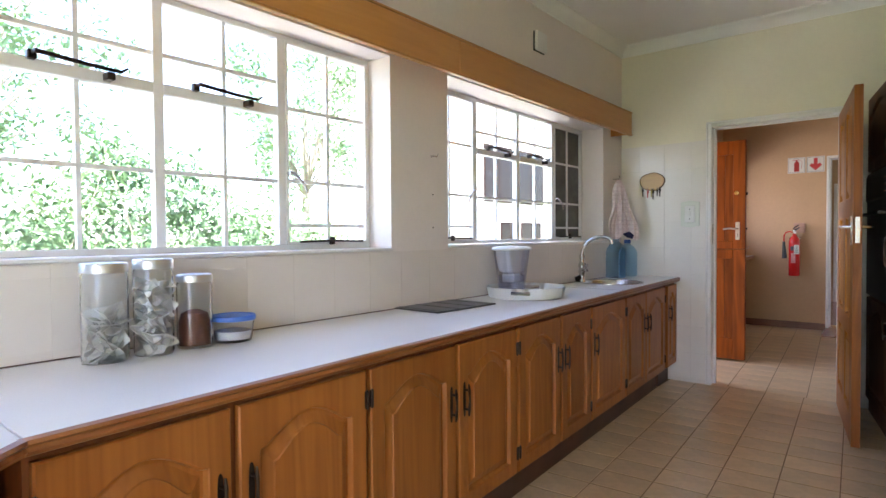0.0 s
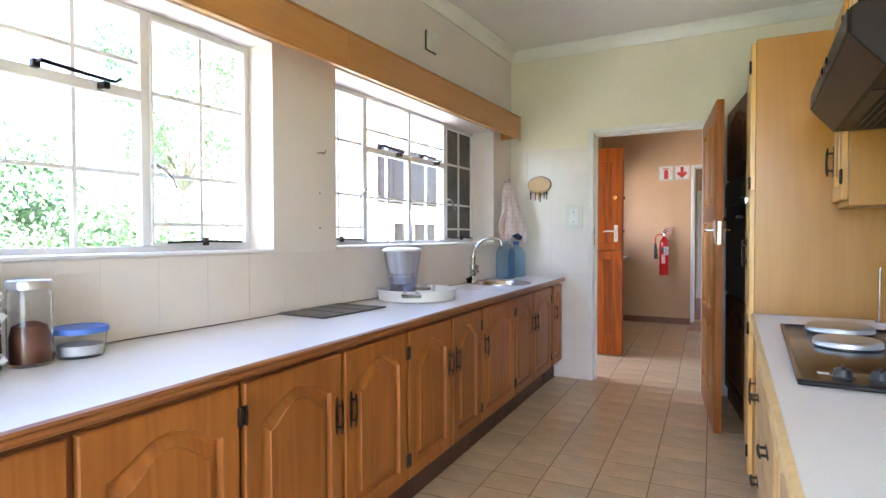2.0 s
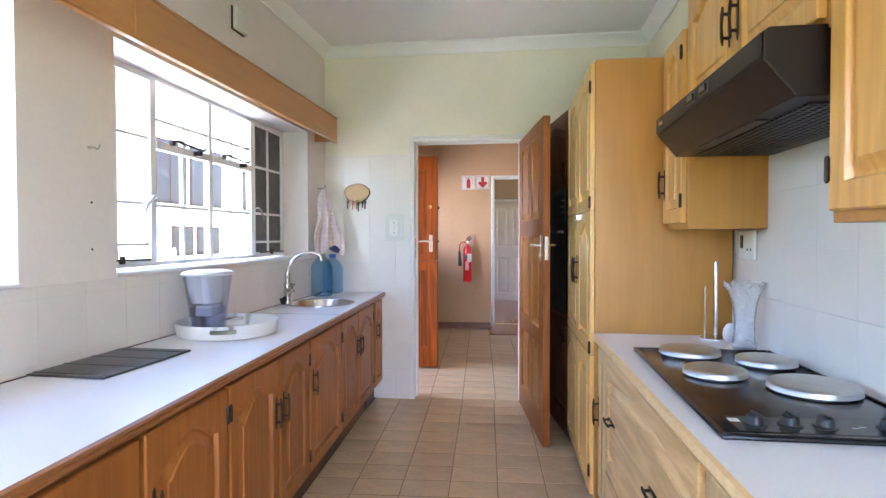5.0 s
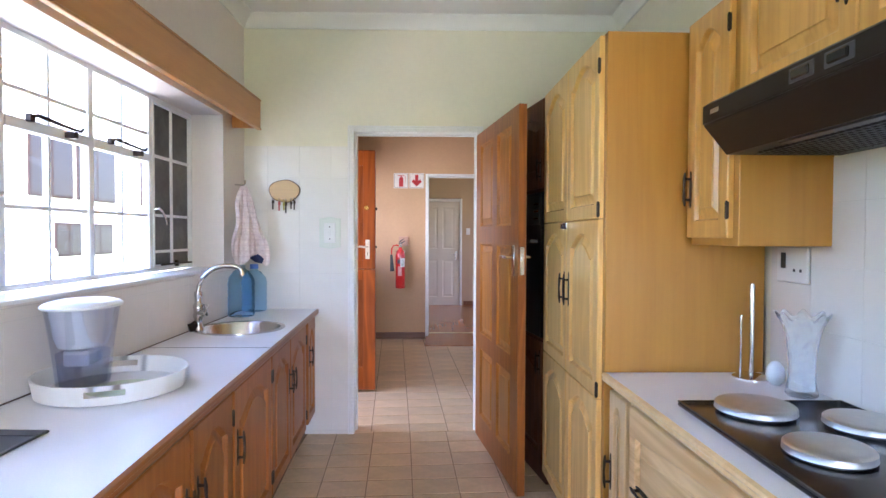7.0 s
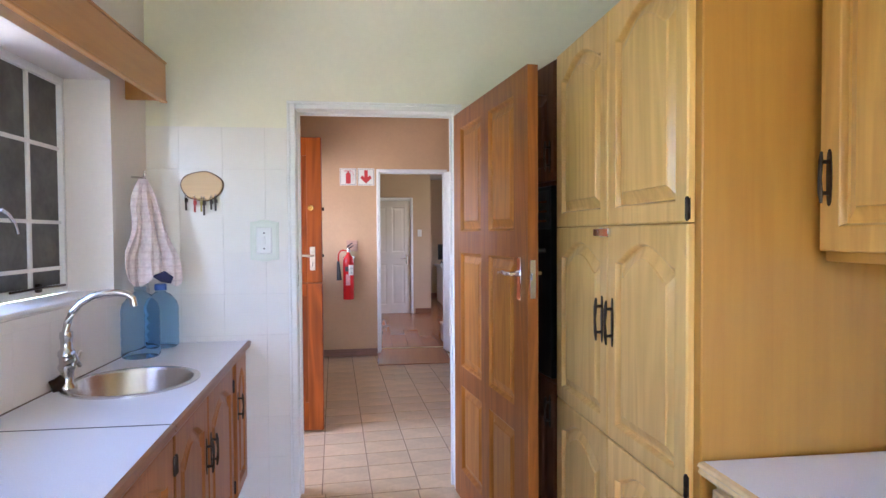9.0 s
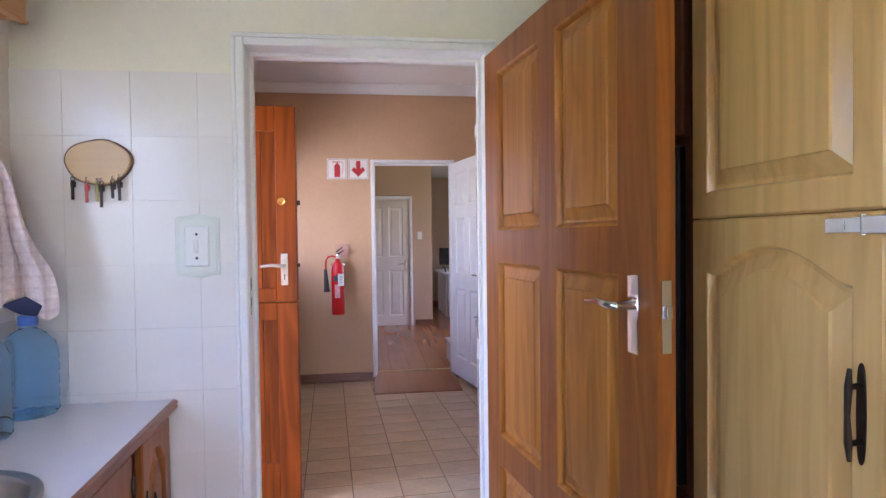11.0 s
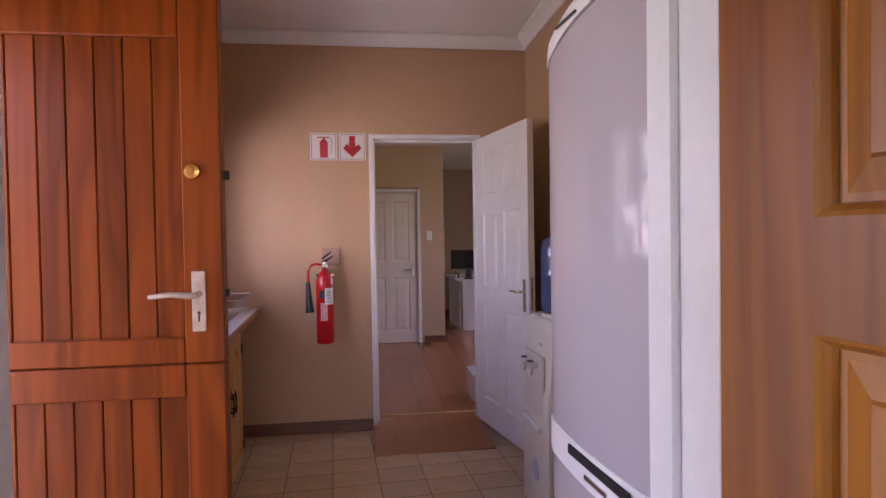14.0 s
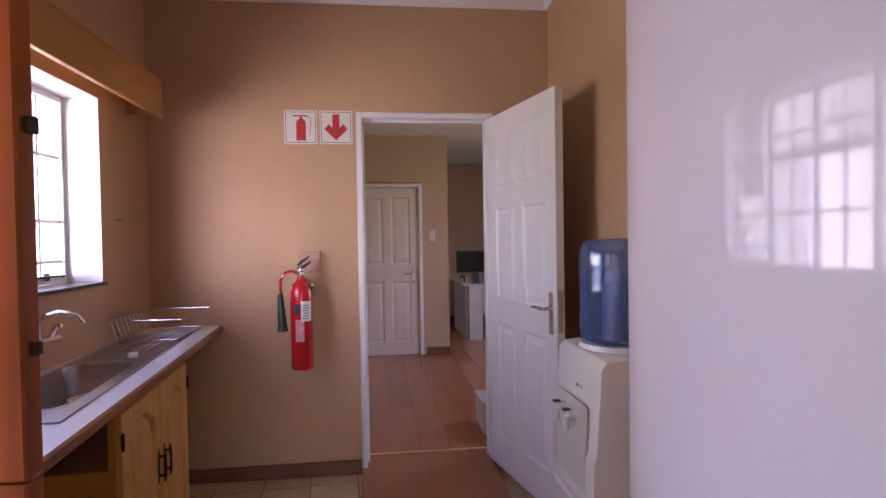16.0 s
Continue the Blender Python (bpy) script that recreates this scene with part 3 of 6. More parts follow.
def pull(x, z, y, upright=True, length=0.135):
    """A dark cast pull: a slim back plate with lobed ends, two posts and a bar with a swelling at each post."""
    bm = bmesh.new()
    h = length / 2
    m = Matrix.Translation((x, y, z)) @ (Matrix() if upright else Matrix.Rotation(radians(90), 4, "Y"))
    pts = []
    for k in range(24):
        a = 2 * math.pi * k / 24
        w = 0.0085 + 0.004 * abs(math.sin(a)) ** 4
        pts.append((w * math.cos(a), h * math.sin(a) * (1.0 if abs(math.sin(a)) > 0.5 else 1.0)))
    prism(pts, -0.003, 0.0, bm, bevel=0.0008)
    for s in (-1, 1):
        tube([(0, -0.002, s * h * 0.55), (0, -0.022, s * h * 0.55)], [0.0055, 0.0042], bm, 8)
    tube([(0, -0.022, -h * 0.9), (0, -0.024, -h * 0.55), (0, -0.026, 0), (0, -0.024, h * 0.55), (0, -0.022, h * 0.9)], [0.0032, 0.0058, 0.0042, 0.0058, 0.0032], bm, 8)
    bm.transform(m)
    return bm


def hinge(x, z, y):
    bm = boxes((x - 0.008, x + 0.008, y - 0.003, y, z - 0.026, z + 0.026), bevel=0.001)
    tube([(x, y - 0.005, z - 0.03), (x, y - 0.005, z - 0.024), (x, y - 0.005, z + 0.024), (x, y - 0.005, z + 0.03)], [0.003, 0.0055, 0.0055, 0.003], bm, 8)
    return bm


def cabinet_door(ob, x0, x1, z0, z1, hand=None, hz=None, rise=0.05, stile=0.058, hinges=None, material=None, plain=False):
    """hand: 'l' or 'r', the side of the pull; hinges: 'l' or 'r'."""
    d = part("door", raised_door(x0, x1, z0, z1, rise=rise, stile=stile, y=-0.001), material or M["oak"], ob, smooth=False)
    if hand:
        hx = x0 + stile * 0.55 if hand == "l" else x1 - stile * 0.55
        part("handle", pull(hx, hz if hz is not None else z1 - 0.16, -0.021), M["bronze"], d, "dark bronze bar handle", True)
    if hinges:
        hx = x0 if hinges == "l" else x1
        for z in (z0 + 0.09, z1 - 0.09):
            part("hinge", hinge(hx, z, -0.019), M["bronze"], d, "dark bronze hinge", True)
    return d


def carcass(ob, w, d, z0, z1, label="", material=None):
    return part("body", boxes((0, w, 0.0, d, z0, z1)), material or M["oak_veneer"], ob, label)


# left run of base units, front faces towards +x; the whole front stands at a slight slant to the wall
ZT = 0.857


def xl(y):
    return -1.328 + (4.82 - y) * 0.05


slant = math.degrees(math.atan2(1, -0.05))
runs = [(0.255, 0.685, "r", "l"), (0.685, 1.15, "l", "r"), (1.15, 1.63, "r", "l"), (1.63, 2.10, "l", "r"), (2.10, 2.555, "r", "l"), (2.555, 2.955, "l", "r"), (2.955, 3.54, "l", "r")]
for y0, y1, hand, hg in runs:
    ob = thing("base_cabinet", "honey oak base cabinet with arched panel door under the counter", "cabinet", pose(xl(y0), y0, 0, 0, 0, slant), "base cabinets under the windows")
    w = (y1 - y0) * 1.00125
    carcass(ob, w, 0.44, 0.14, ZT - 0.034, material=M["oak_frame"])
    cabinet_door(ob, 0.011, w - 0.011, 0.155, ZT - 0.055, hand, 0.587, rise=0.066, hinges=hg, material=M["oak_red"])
    part("plinth", boxes((0, w, 0.05, 0.07, 0.0, 0.14)), M["plinth"], ob, "dark kickboard")
# sink units: a pair of doors, then a narrow one against the end wall
for y0, y1, hand, hg in ((3.54, 3.965, "r", "l"), (3.965, 4.45, "l", "r"), (4.52, 4.80, "l", None)):
    ob = thing("sink_cabinet", "honey oak sink cabinet with arched panel door", "cabinet", pose(xl(y0), y0, 0, 0, 0, slant), "base cabinets under the windows")
    w = (y1 - y0) * 1.00125
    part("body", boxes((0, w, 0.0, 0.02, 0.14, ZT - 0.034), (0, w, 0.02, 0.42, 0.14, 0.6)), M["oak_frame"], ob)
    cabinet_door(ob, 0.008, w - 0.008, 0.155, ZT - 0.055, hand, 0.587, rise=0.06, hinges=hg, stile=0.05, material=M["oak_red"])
    part("plinth", boxes((0, w, 0.05, 0.07, 0.0, 0.14)), M["plinth"], ob, "dark kickboard")
ob = thing("filler_panel", "narrow plain dark filler panel between sink cabinets", "panel", pose(xl(4.45), 4.45, 0, 0, 0, slant))
part("panel", boxes((0.001, 0.069, 0.016, 0.034, 0.14, ZT - 0.034)), M["oak_frame"], ob)

# left worktop, with the sink's hole left round
FO = 0.032
front = [(xl(0.25) + FO, 0.25), (xl(3.4735) + FO, 3.4735), (xl(YN - 0.004) + FO, YN - 0.004)]


def worktop(name, outline, z, label, edge, thick=0.03, material=None, hole=None):
    ob = thing(name, label, "worktop", pose(0, 0, z))
    if hole:
        tb = bmesh.new()
        ring = hole
        for zz in (0.0, -thick):
            edges = []
            for loop in (outline, ring):
                vs = [tb.verts.new((a, b, zz)) for a, b in loop]
                edges += [tb.edges.new((vs[k], vs[(k + 1) % len(vs)])) for k in range(len(vs))]
            bmesh.ops.triangle_fill(tb, edges=edges, use_beauty=True)
        for loop in (outline, ring):
            for k in range(len(loop)):
                (a, b), (c, d) = loop[k], loop[(k + 1) % len(loop)]
                tb.faces.new([tb.verts.new(p) for p in ((a, b, 0), (c, d, 0), (c, d, -thick), (a, b, -thick))])
        bmesh.ops.remove_doubles(tb, verts=tb.verts[:], dist=1e-5)
        bmesh.ops.recalc_face_normals(tb, faces=tb.faces[:])
        part("top", tb, M["laminate_top"], ob)
    else:
        part("top", prism(outline, -thick, 0.0, axis="z", bevel=0.002), M["laminate_top"], ob)
    bm = bmesh.new()
    for (ax, ay), (bx, by) in zip(edge, edge[1:]):
        d = Vector((bx - ax, by - ay)).normalized()
        nrm = Vector((d.y, -d.x))
        pr = [(0.0, 0.0005), (0.012, -0.003), (0.016, -0.010), (0.010, -0.016), (0.014, -0.024), (0.009, -0.032), (0.0, -0.036)]
        r0 = [bm.verts.new((ax + nrm.x * o, ay + nrm.y * o, zz)) for o, zz in pr]
        r1 = [bm.verts.new((bx + nrm.x * o, by + nrm.y * o, zz)) for o, zz in pr]
        for i in range(len(pr)):
            j = (i + 1) % len(pr)
            bm.faces.new((r0[i], r1[i], r1[j], r0[j]))
        bm.faces.new(r0)
        bm.faces.new(r1[::-1])
    bmesh.ops.recalc_face_normals(bm, faces=bm.faces[:])
    part("edge_moulding", bm, material or M["oak_edge"], ob, "moulded oak front edge", False)
    return ob


XB = XW + 0.002
wtop = worktop("worktop", [(XB, 0.252), (front[0][0], 0.252), front[1], (XB, 3.4735)], ZT, "long white laminate worktop with oak edge", [(front[0][0], 0.24), front[1]])
part("wall_seal", boxes((XB, XW + 0.010, 0.254, 3.472, 0.0003, 0.004)), M["plinth"], wtop, "dark sealant line")
worktop("worktop_return", [(XB, -1.5), (-0.75, -1.5), (-0.75, -0.13), (front[0][0], 0.248), (XB, 0.248)], ZT, "white laminate corner worktop with oak edge",
        [(-0.75, -1.5), (-0.75, -0.13), (front[0][0], 0.248)])
ob = thing("corner_cabinet", "honey oak corner base cabinet", "cabinet", pose(-0.79, -1.5, 0))
part("body", prism([(XB + 0.8, 0.0), (0.0, 0.0), (0.0, 1.35), (-0.37, 1.73), (XB + 0.8, 1.73)], 0.0, ZT - 0.04, axis="z"), M["oak_veneer"], ob)
xs = xl(3.478) + FO
stop = worktop("sink_worktop", [(XB, 3.478), (xs, 3.478), front[2], (XB, YN - 0.004)], ZT, "white laminate sink worktop with oak edge",
               [(xs, 3.478), front[2]], hole=[(-1.54 + 0.215 * math.cos(a), 4.0 + 0.215 * math.sin(a)) for a in [2 * math.pi * k / 48 for k in range(48)]])
part("wall_seal", boxes((XB, XW + 0.010, 3.479, YN - 0.006, 0.0003, 0.004)), M["plinth"], stop, "dark sealant line")
part("joint_strip", boxes((XB, xs - 0.002, 3.4737, 3.4778, -0.02, 0.0004)), M["black_plastic"], stop, "dark joint strip")

# right run: base units under the hob, front faces towards -x
ZR = 0.855


def xr(y):
    """The front of the hob run, which stands at a slight slant to the wall."""
    return 0.135 + (3.022 - y) * 0.028


sl = math.degrees(math.atan2(-1, 0.028))
right = [(3.018, 2.835, "door"), (2.83, 1.63, "drawers"), (1.625, 1.1, "door"), (1.095, 0.55, "door")]
for ya, yb, sort in right:
    w = (ya - yb) * 1.0004
    ob = thing("base_cabinet", "pale oak base cabinet beneath the hob worktop", "cabinet", pose(xr(ya) + 0.03, ya, 0, 0, 0, sl), "base cabinets under the hob")
    carcass(ob, w, 0.45, 0.09, ZR - 0.034, material=M["oak_pale"])
    part("plinth", boxes((0, w, 0.05, 0.07, 0.0, 0.09)), M["plinth"], ob, "dark kickboard")
    if sort == "door":
        cabinet_door(ob, 0.012, w - 0.012, 0.115, ZR - 0.06, "l" if w < 0.3 else "r", 0.5, stile=0.04, rise=0.035, material=M["oak_pale"])
    else:
        for z0, z1 in ((0.31, ZR - 0.06), (0.115, 0.30)):
            d = part("drawer_front", raised_door(0.02, w - 0.03, z0, z1, rise=0.04, stile=0.05, y=-0.001), M["oak_x"], ob)
            for hx in (0.155, w - 0.39):
                part("handle", pull(hx, (z0 + z1) / 2, -0.021, upright=False), M["bronze"], d, "dark bronze bar handle", True)
worktop("hob_worktop", [(XE - 0.002, 0.5), (XE - 0.002, 3.025), (xr(3.025), 3.025), (xr(0.5), 0.5)], ZR, "white laminate worktop around the hob", [(xr(3.025), 3.025), (xr(0.5), 0.5)], material=M["oak_pale"])

# pantry
ZP = 2.115
ob = thing("pantry_cupboard", "tall honey oak pantry cupboard with two pairs of doors", "cupboard", pose(xr(3.985), 3.985, 0, 0, 0, sl))
wp = 3.985 - 3.035
part("body", boxes((0, wp, 0.0, 0.608, 0.07, ZP), bevel=0.003), M["oak_veneer"], ob)
part("plinth", boxes((0, wp, 0.05, 0.08, 0.0, 0.07)), M["plinth"], ob, "dark kickboard")
half = 0.475
for a, b, hand, hg in ((0.004, half - 0.002, "r", None), (half + 0.002, wp - 0.028, "l", "r")):
    d = part("door", raised_door(a, b, 1.427, ZP - 0.008, rise=0.06, stile=0.052, y=-0.001), M["oak_pantry"], ob)
    if hg:
        for z in (ZP - 0.12, 1.46):
            part("hinge", hinge(b + 0.004, z, -0.019), M["bronze"], d, "dark bronze hinge", True)
    d = part("door", raised_door(a, b, 0.745, 1.424, rise=0.06, stile=0.052, y=-0.001), M["oak_pantry"], ob)
    part("handle", pull(a + 0.036 if hand == "l" else b - 0.036, 1.12, -0.021, length=0.155), M["bronze"], d, "dark bronze bar handle", True)
    d2 = part("door", raised_door(a, b, 0.085, 0.741, rise=0.06, stile=0.052, y=-0.001), M["oak_pantry"], ob)
    if hg:
        for z in (0.78, 0.2):
            part("hinge", hinge(b + 0.004, z, -0.019), M["bronze"], d2, "dark bronze hinge", True)
latch = boxes((half - 0.104, half - 0.028, -0.0245, -0.0215, 1.392, 1.416), bevel=0.001)
box(latch, half - 0.028, half + 0.03, -0.034, -0.0215, 1.39, 1.418, bevel=0.002)
box(latch, half - 0.092, half - 0.066, -0.0255, -0.0246, 1.397, 1.411, bevel=0.0003)
tube([(half - 0.028, -0.029, 1.389), (half - 0.028, -0.029, 1.419)], 0.0045, latch, 10)
part("latch", latch, M["chrome"], ob, "chrome hasp latch", True)

# oven tower, set across the corner behind the open door, whose shade its wood colour carries
OA, OB = Vector((-0.03, 4.78)), Vector((0.112, 4.003))
om = pose(OA.x, OA.y, 0, 0, 0, math.degrees(math.atan2(OB.y - OA.y, OB.x - OA.x)))
ob = thing("oven_cupboard", "oak cupboard darkened for the shade behind the door, housing a black built-in oven", "cupboard", om)
wo = (OB - OA).length
oc = [om.inverted() @ Vector((x, y, 0)) for x, y in ((OA.x, OA.y), (OB.x, OB.y), (XE - 0.01, OB.y), (XE - 0.01, 4.795), (OA.x + 0.01, 4.795))]
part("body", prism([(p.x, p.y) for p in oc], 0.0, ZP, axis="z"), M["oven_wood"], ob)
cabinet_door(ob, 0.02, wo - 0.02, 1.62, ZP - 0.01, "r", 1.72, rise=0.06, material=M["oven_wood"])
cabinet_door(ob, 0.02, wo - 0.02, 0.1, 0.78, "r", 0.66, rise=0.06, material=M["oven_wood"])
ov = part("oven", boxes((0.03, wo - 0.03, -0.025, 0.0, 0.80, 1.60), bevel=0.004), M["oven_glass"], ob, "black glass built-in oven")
part("handle", tube([(0.08, -0.03, 1.33), (0.08, -0.06, 1.33), (wo - 0.08, -0.06, 1.33), (wo - 0.08, -0.03, 1.33)], 0.01), M["black_plastic"], ov, "black bar handle", True)
part("control_panel", boxes((0.035, wo - 0.035, -0.032, -0.0255, 1.42, 1.58), bevel=0.002), M["black_plastic"], ov)
for k in range(3):
    part("marking", boxes((wo - 0.13, wo - 0.06, -0.0335, -0.0325, 1.45 + k * 0.04, 1.458 + k * 0.04)), M["steel"], ov, "small pale marking")

# upper cupboards
XU = 0.45


def upper(ya, yb, z0, z1, doors, label, x=XU, rise=0.05):
    w = ya - yb
    o = thing("wall_cupboard", label, "cupboard", pose(x, ya, z0, 0, 0, -90), "wall cupboards over the hob")
    part("body", boxes((0, w, 0.0, XE - x - 0.003, 0.0, z1 - z0), bevel=0.002), M["oak_veneer"], o)
    for a, b, hand, hg in doors:
        cabinet_door(o, a, b, 0.025, z1 - z0 - 0.006, hand, 0.2, hinges=hg, rise=rise)
    return o


upper(3.027, 2.70, 1.33, ZP + 0.02, [(0.004, 0.295, "l", "r")], "honey oak wall cupboard beside the pantry")
upper(2.697, 1.69, 1.76, ZP + 0.12, [(0.005, 0.495, "r", None), (0.5, 0.995, "l", None)], "honey oak wall cupboard above the extractor", x=0.46)
upper(1.687, 1.15, 1.33, ZP + 0.12, [(0.02, 0.52, "r", "l")], "pale oak wall cupboard beside the extractor", x=0.47)


# ---- kitchen door, hinged on its frame and open into the kitchen ----
def six_panel(w, h, thick, layout, material, ob, inset=None, relief=1.0):
    """A framed door leaf with sunk and fielded panels on both faces; local x along the width, y through."""
    holes = layout
    bm = bmesh.new()
    xs = sorted({0, w, *[p[0] for p in holes], *[p[1] for p in holes]})
    zs = sorted({0, h, *[p[2] for p in holes], *[p[3] for p in holes]})
    for a, b in zip(xs, xs[1:]):
        for c, d in zip(zs, zs[1:]):
            if not any(p[0] <= a and b <= p[1] and p[2] <= c and d <= p[3] for p in holes):
                box(bm, a, b, 0, thick, c, d)
    bmesh.ops.remove_doubles(bm, verts=bm.verts[:], dist=1e-5)
    leaf = part("leaf", bm, material, ob)
    for x0, x1, z0, z1 in holes:
        pb = bmesh.new()
        for face, s in ((0.0, 1), (thick, -1)):
            loops = [(0.0, 0.0), (0.005, 0.003), (0.010, 0.010), (0.012, 0.016), (0.020, 0.0165), (0.048, 0.0075), (0.051, 0.0035)]
            rows = [[pb.verts.new(p) for p in ((x0 + i, face + s * d * relief, z0 + i), (x1 - i, face + s * d * relief, z0 + i), (x1 - i, face + s * d * relief, z1 - i), (x0 + i, face + s * d * relief, z1 - i))] for i, d in loops]
            for r, q in zip(rows, rows[1:]):
                for k in range(4):
                    pb.faces.new((r[k], r[(k + 1) % 4], q[(k + 1) % 4], q[k]))
            pb.faces.new(rows[-1])
        bmesh.ops.recalc_face_normals(pb, faces=pb.faces[:])
        part("panel", pb, inset or material, leaf)
    return leaf


def lever(x, z, y, s, toward, plate_h=0.2):
    """Back plate with a lever; s: outwards along y, toward: the lever's way along x."""
    a, b = sorted((y, y + s * 0.006))
    bm = boxes((x - 0.018, x + 0.018, a, b, z - plate_h * 0.62, z + plate_h * 0.38), bevel=0.002)
    tube([(x, y, z), (x, y + s * 0.045, z), (x + toward * 0.012, y + s * 0.052, z), (x + toward * 0.06, y + s * 0.05, z + 0.004), (x + toward * 0.115, y + s * 0.045, z - 0.002)], [0.011, 0.009, 0.009, 0.008, 0.007], bm)
    return bm


def hinged(hx, hy, tx, ty, z):
    return pose(hx, hy, z, 0, 0, math.degrees(math.atan2(ty - hy, tx - hx)))


KW = 0.965
kd = thing("door_1", "varnished pine six-panel door standing open", "door", hinged(-0.214, 4.793, -0.071, 3.838, 0.012), kind="structure")
six_panel(KW, 2.02, 0.042, [(0.115, 0.435, 1.402, 1.935), (0.535, 0.83, 1.402, 1.935), (0.115, 0.435, 0.705, 1.295), (0.535, 0.83, 0.705, 1.295), (0.115, 0.435, 0.16, 0.605), (0.535, 0.83, 0.16, 0.605)], M["door_pine"], kd, M["door_panel"])
part("lever_handle", lever(KW - 0.075, 1.235, 0.0, -1, -1, 0.165), M["chrome"], kd, "chrome lever handle on a plate", True)
part("lever_handle", lever(KW - 0.075, 1.235, 0.042, 1, -1, 0.165), M["chrome"], kd, "chrome lever handle on a plate", True)
part("lock_plate", boxes((KW, KW + 0.002, 0.010, 0.032, 1.145, 1.29), (KW + 0.002, KW + 0.012, 0.014, 0.027, 1.215, 1.24), bevel=0.0005), M["steel"], kd, "steel mortice lock plate")

# far door: white moulded six-panel, open against the dispenser
fd = thing("door_2", "white moulded panel door standing open", "door", hinged(0.178, 8.358, 0.346, 7.575, 0.05) @ Matrix.Scale(1.017, 4), kind="structure")
six_panel(0.785, 2.03, 0.04, [(0.10, 0.35, 1.62, 1.93), (0.435, 0.685, 1.62, 1.93), (0.10, 0.35, 0.98, 1.50), (0.435, 0.685, 0.98, 1.50), (0.10, 0.35, 0.18, 0.84), (0.435, 0.685, 0.18, 0.84)], M["paint_white"], fd, relief=0.6)
part("lever_handle", lever(0.735, 0.99, 0.0, -1, -1), M["steel"], fd, "steel lever handle on a plate", True)
part("lock_plate", boxes((0.785, 0.787, 0.01, 0.03, 0.88, 1.08)), M["steel"], fd)

# hall door, closed
hd = thing("door_3", "closed white moulded panel door in the hall", "door", pose(-0.745, YH + 0.01, STEP + 0.005), kind="structure")
six_panel(0.725, 1.93, 0.04, [(0.10, 0.32, 1.05, 1.82), (0.41, 0.63, 1.05, 1.82), (0.10, 0.32, 0.15, 0.85), (0.41, 0.63, 0.15, 0.85)], M["paint_cream"], hd, relief=0.35)
part("lever_handle", lever(0.665, 0.94, 0.0, -1, -1, 0.16), M["steel"], hd, "small steel lever handle", True)
door_frame("door_frame_3", -0.75, -0.015, STEP + 1.945, YH, YH + 0.12, STEP)

M["worn_steel"] = mat("worn_painted_steel", (0.60, 0.55, 0.48), 0.35, metal=0.6, var=0.2, scale=30)
# ---- stable door, open at right angles to the outside wall ----
for nm, z0, z1, lab in (("stable_door_upper", 1.066, 2.085, "red-stained boarded upper leaf of a stable door"), ("stable_door_lower", 0.02, 1.0625, "red-stained boarded lower leaf of a stable door")):
    w, t = 0.79, 0.045
    sd = thing(nm, lab, "door", pose(-1.795, 5.837, z0))
    h = z1 - z0
    up = nm.endswith("upper")
    rt, rb = (0.13, 0.072) if up else (0.09, 0.2)
    part("frame", boxes((0, 0.17, 0, t, 0, h), (w - 0.105, w, 0, t, 0, h), (0.17, w - 0.105, 0, t, 0, rb), (0.17, w - 0.105, 0, t, h - rt, h), bevel=0.004), M["stable_wood"], sd)
    n = 7
    bw = (w - 0.275) / n
    for k in range(n):
        part("board", boxes((0.17 + k * bw + 0.0008, 0.17 + (k + 1) * bw - 0.0008, 0.012, 0.03, rb - 0.005, h - rt + 0.005), bevel=0.003), M["stable_wood"], sd)
    if up:
        part("lever_handle", lever(w - 0.065, 0.19, 0.0, -1, -1, 0.165), M["worn_steel"], sd, "worn steel lever handle on a plate", True)
        part("deadlock", lathe([(0.0, 0.016), (0.008, 0.016), (0.009, 0.012), (0.02, 0.010), (0.022, 0.0), (0.0, 0.0)], 20, at=(w - 0.075, 0, 0.525), turn=Matrix.Rotation(radians(90), 4, "X")), mat("brass", (0.62, 0.38, 0.12), 0.25, 1.0), sd, "round brass deadlock", True)
        part("keyhole", boxes((w - 0.0675, w - 0.0625, -0.0068, -0.006, 0.115, 0.135), (w - 0.069, w - 0.061, -0.0068, -0.006, 0.1355, 0.1425)), M["black_plastic"], sd)
        part("bolt", boxes((w, w + 0.016, 0.015, 0.03, 0.505, 0.53), bevel=0.002), M["bronze"], sd)
        part("bolt", boxes((w, w + 0.012, 0.015, 0.03, 0.18, 0.2), bevel=0.002), M["bronze"], sd)

# ---- outside: garden, outbuilding and fence ----
setting("ground", boxes((-400, 400, -400, 400, -0.4, -0.25)), M["grass"], "lawn and paving outside the house", "ground")
# pale reflector below sill height, added to throw sunlight up on to the ceiling
setting("bounce_strip", boxes((-4.7, XW - WTH, -8, 20, -0.25, -0.12)), M["paving"], "unseen pale strip along the house, added to bounce sunlight indoors", "paving")


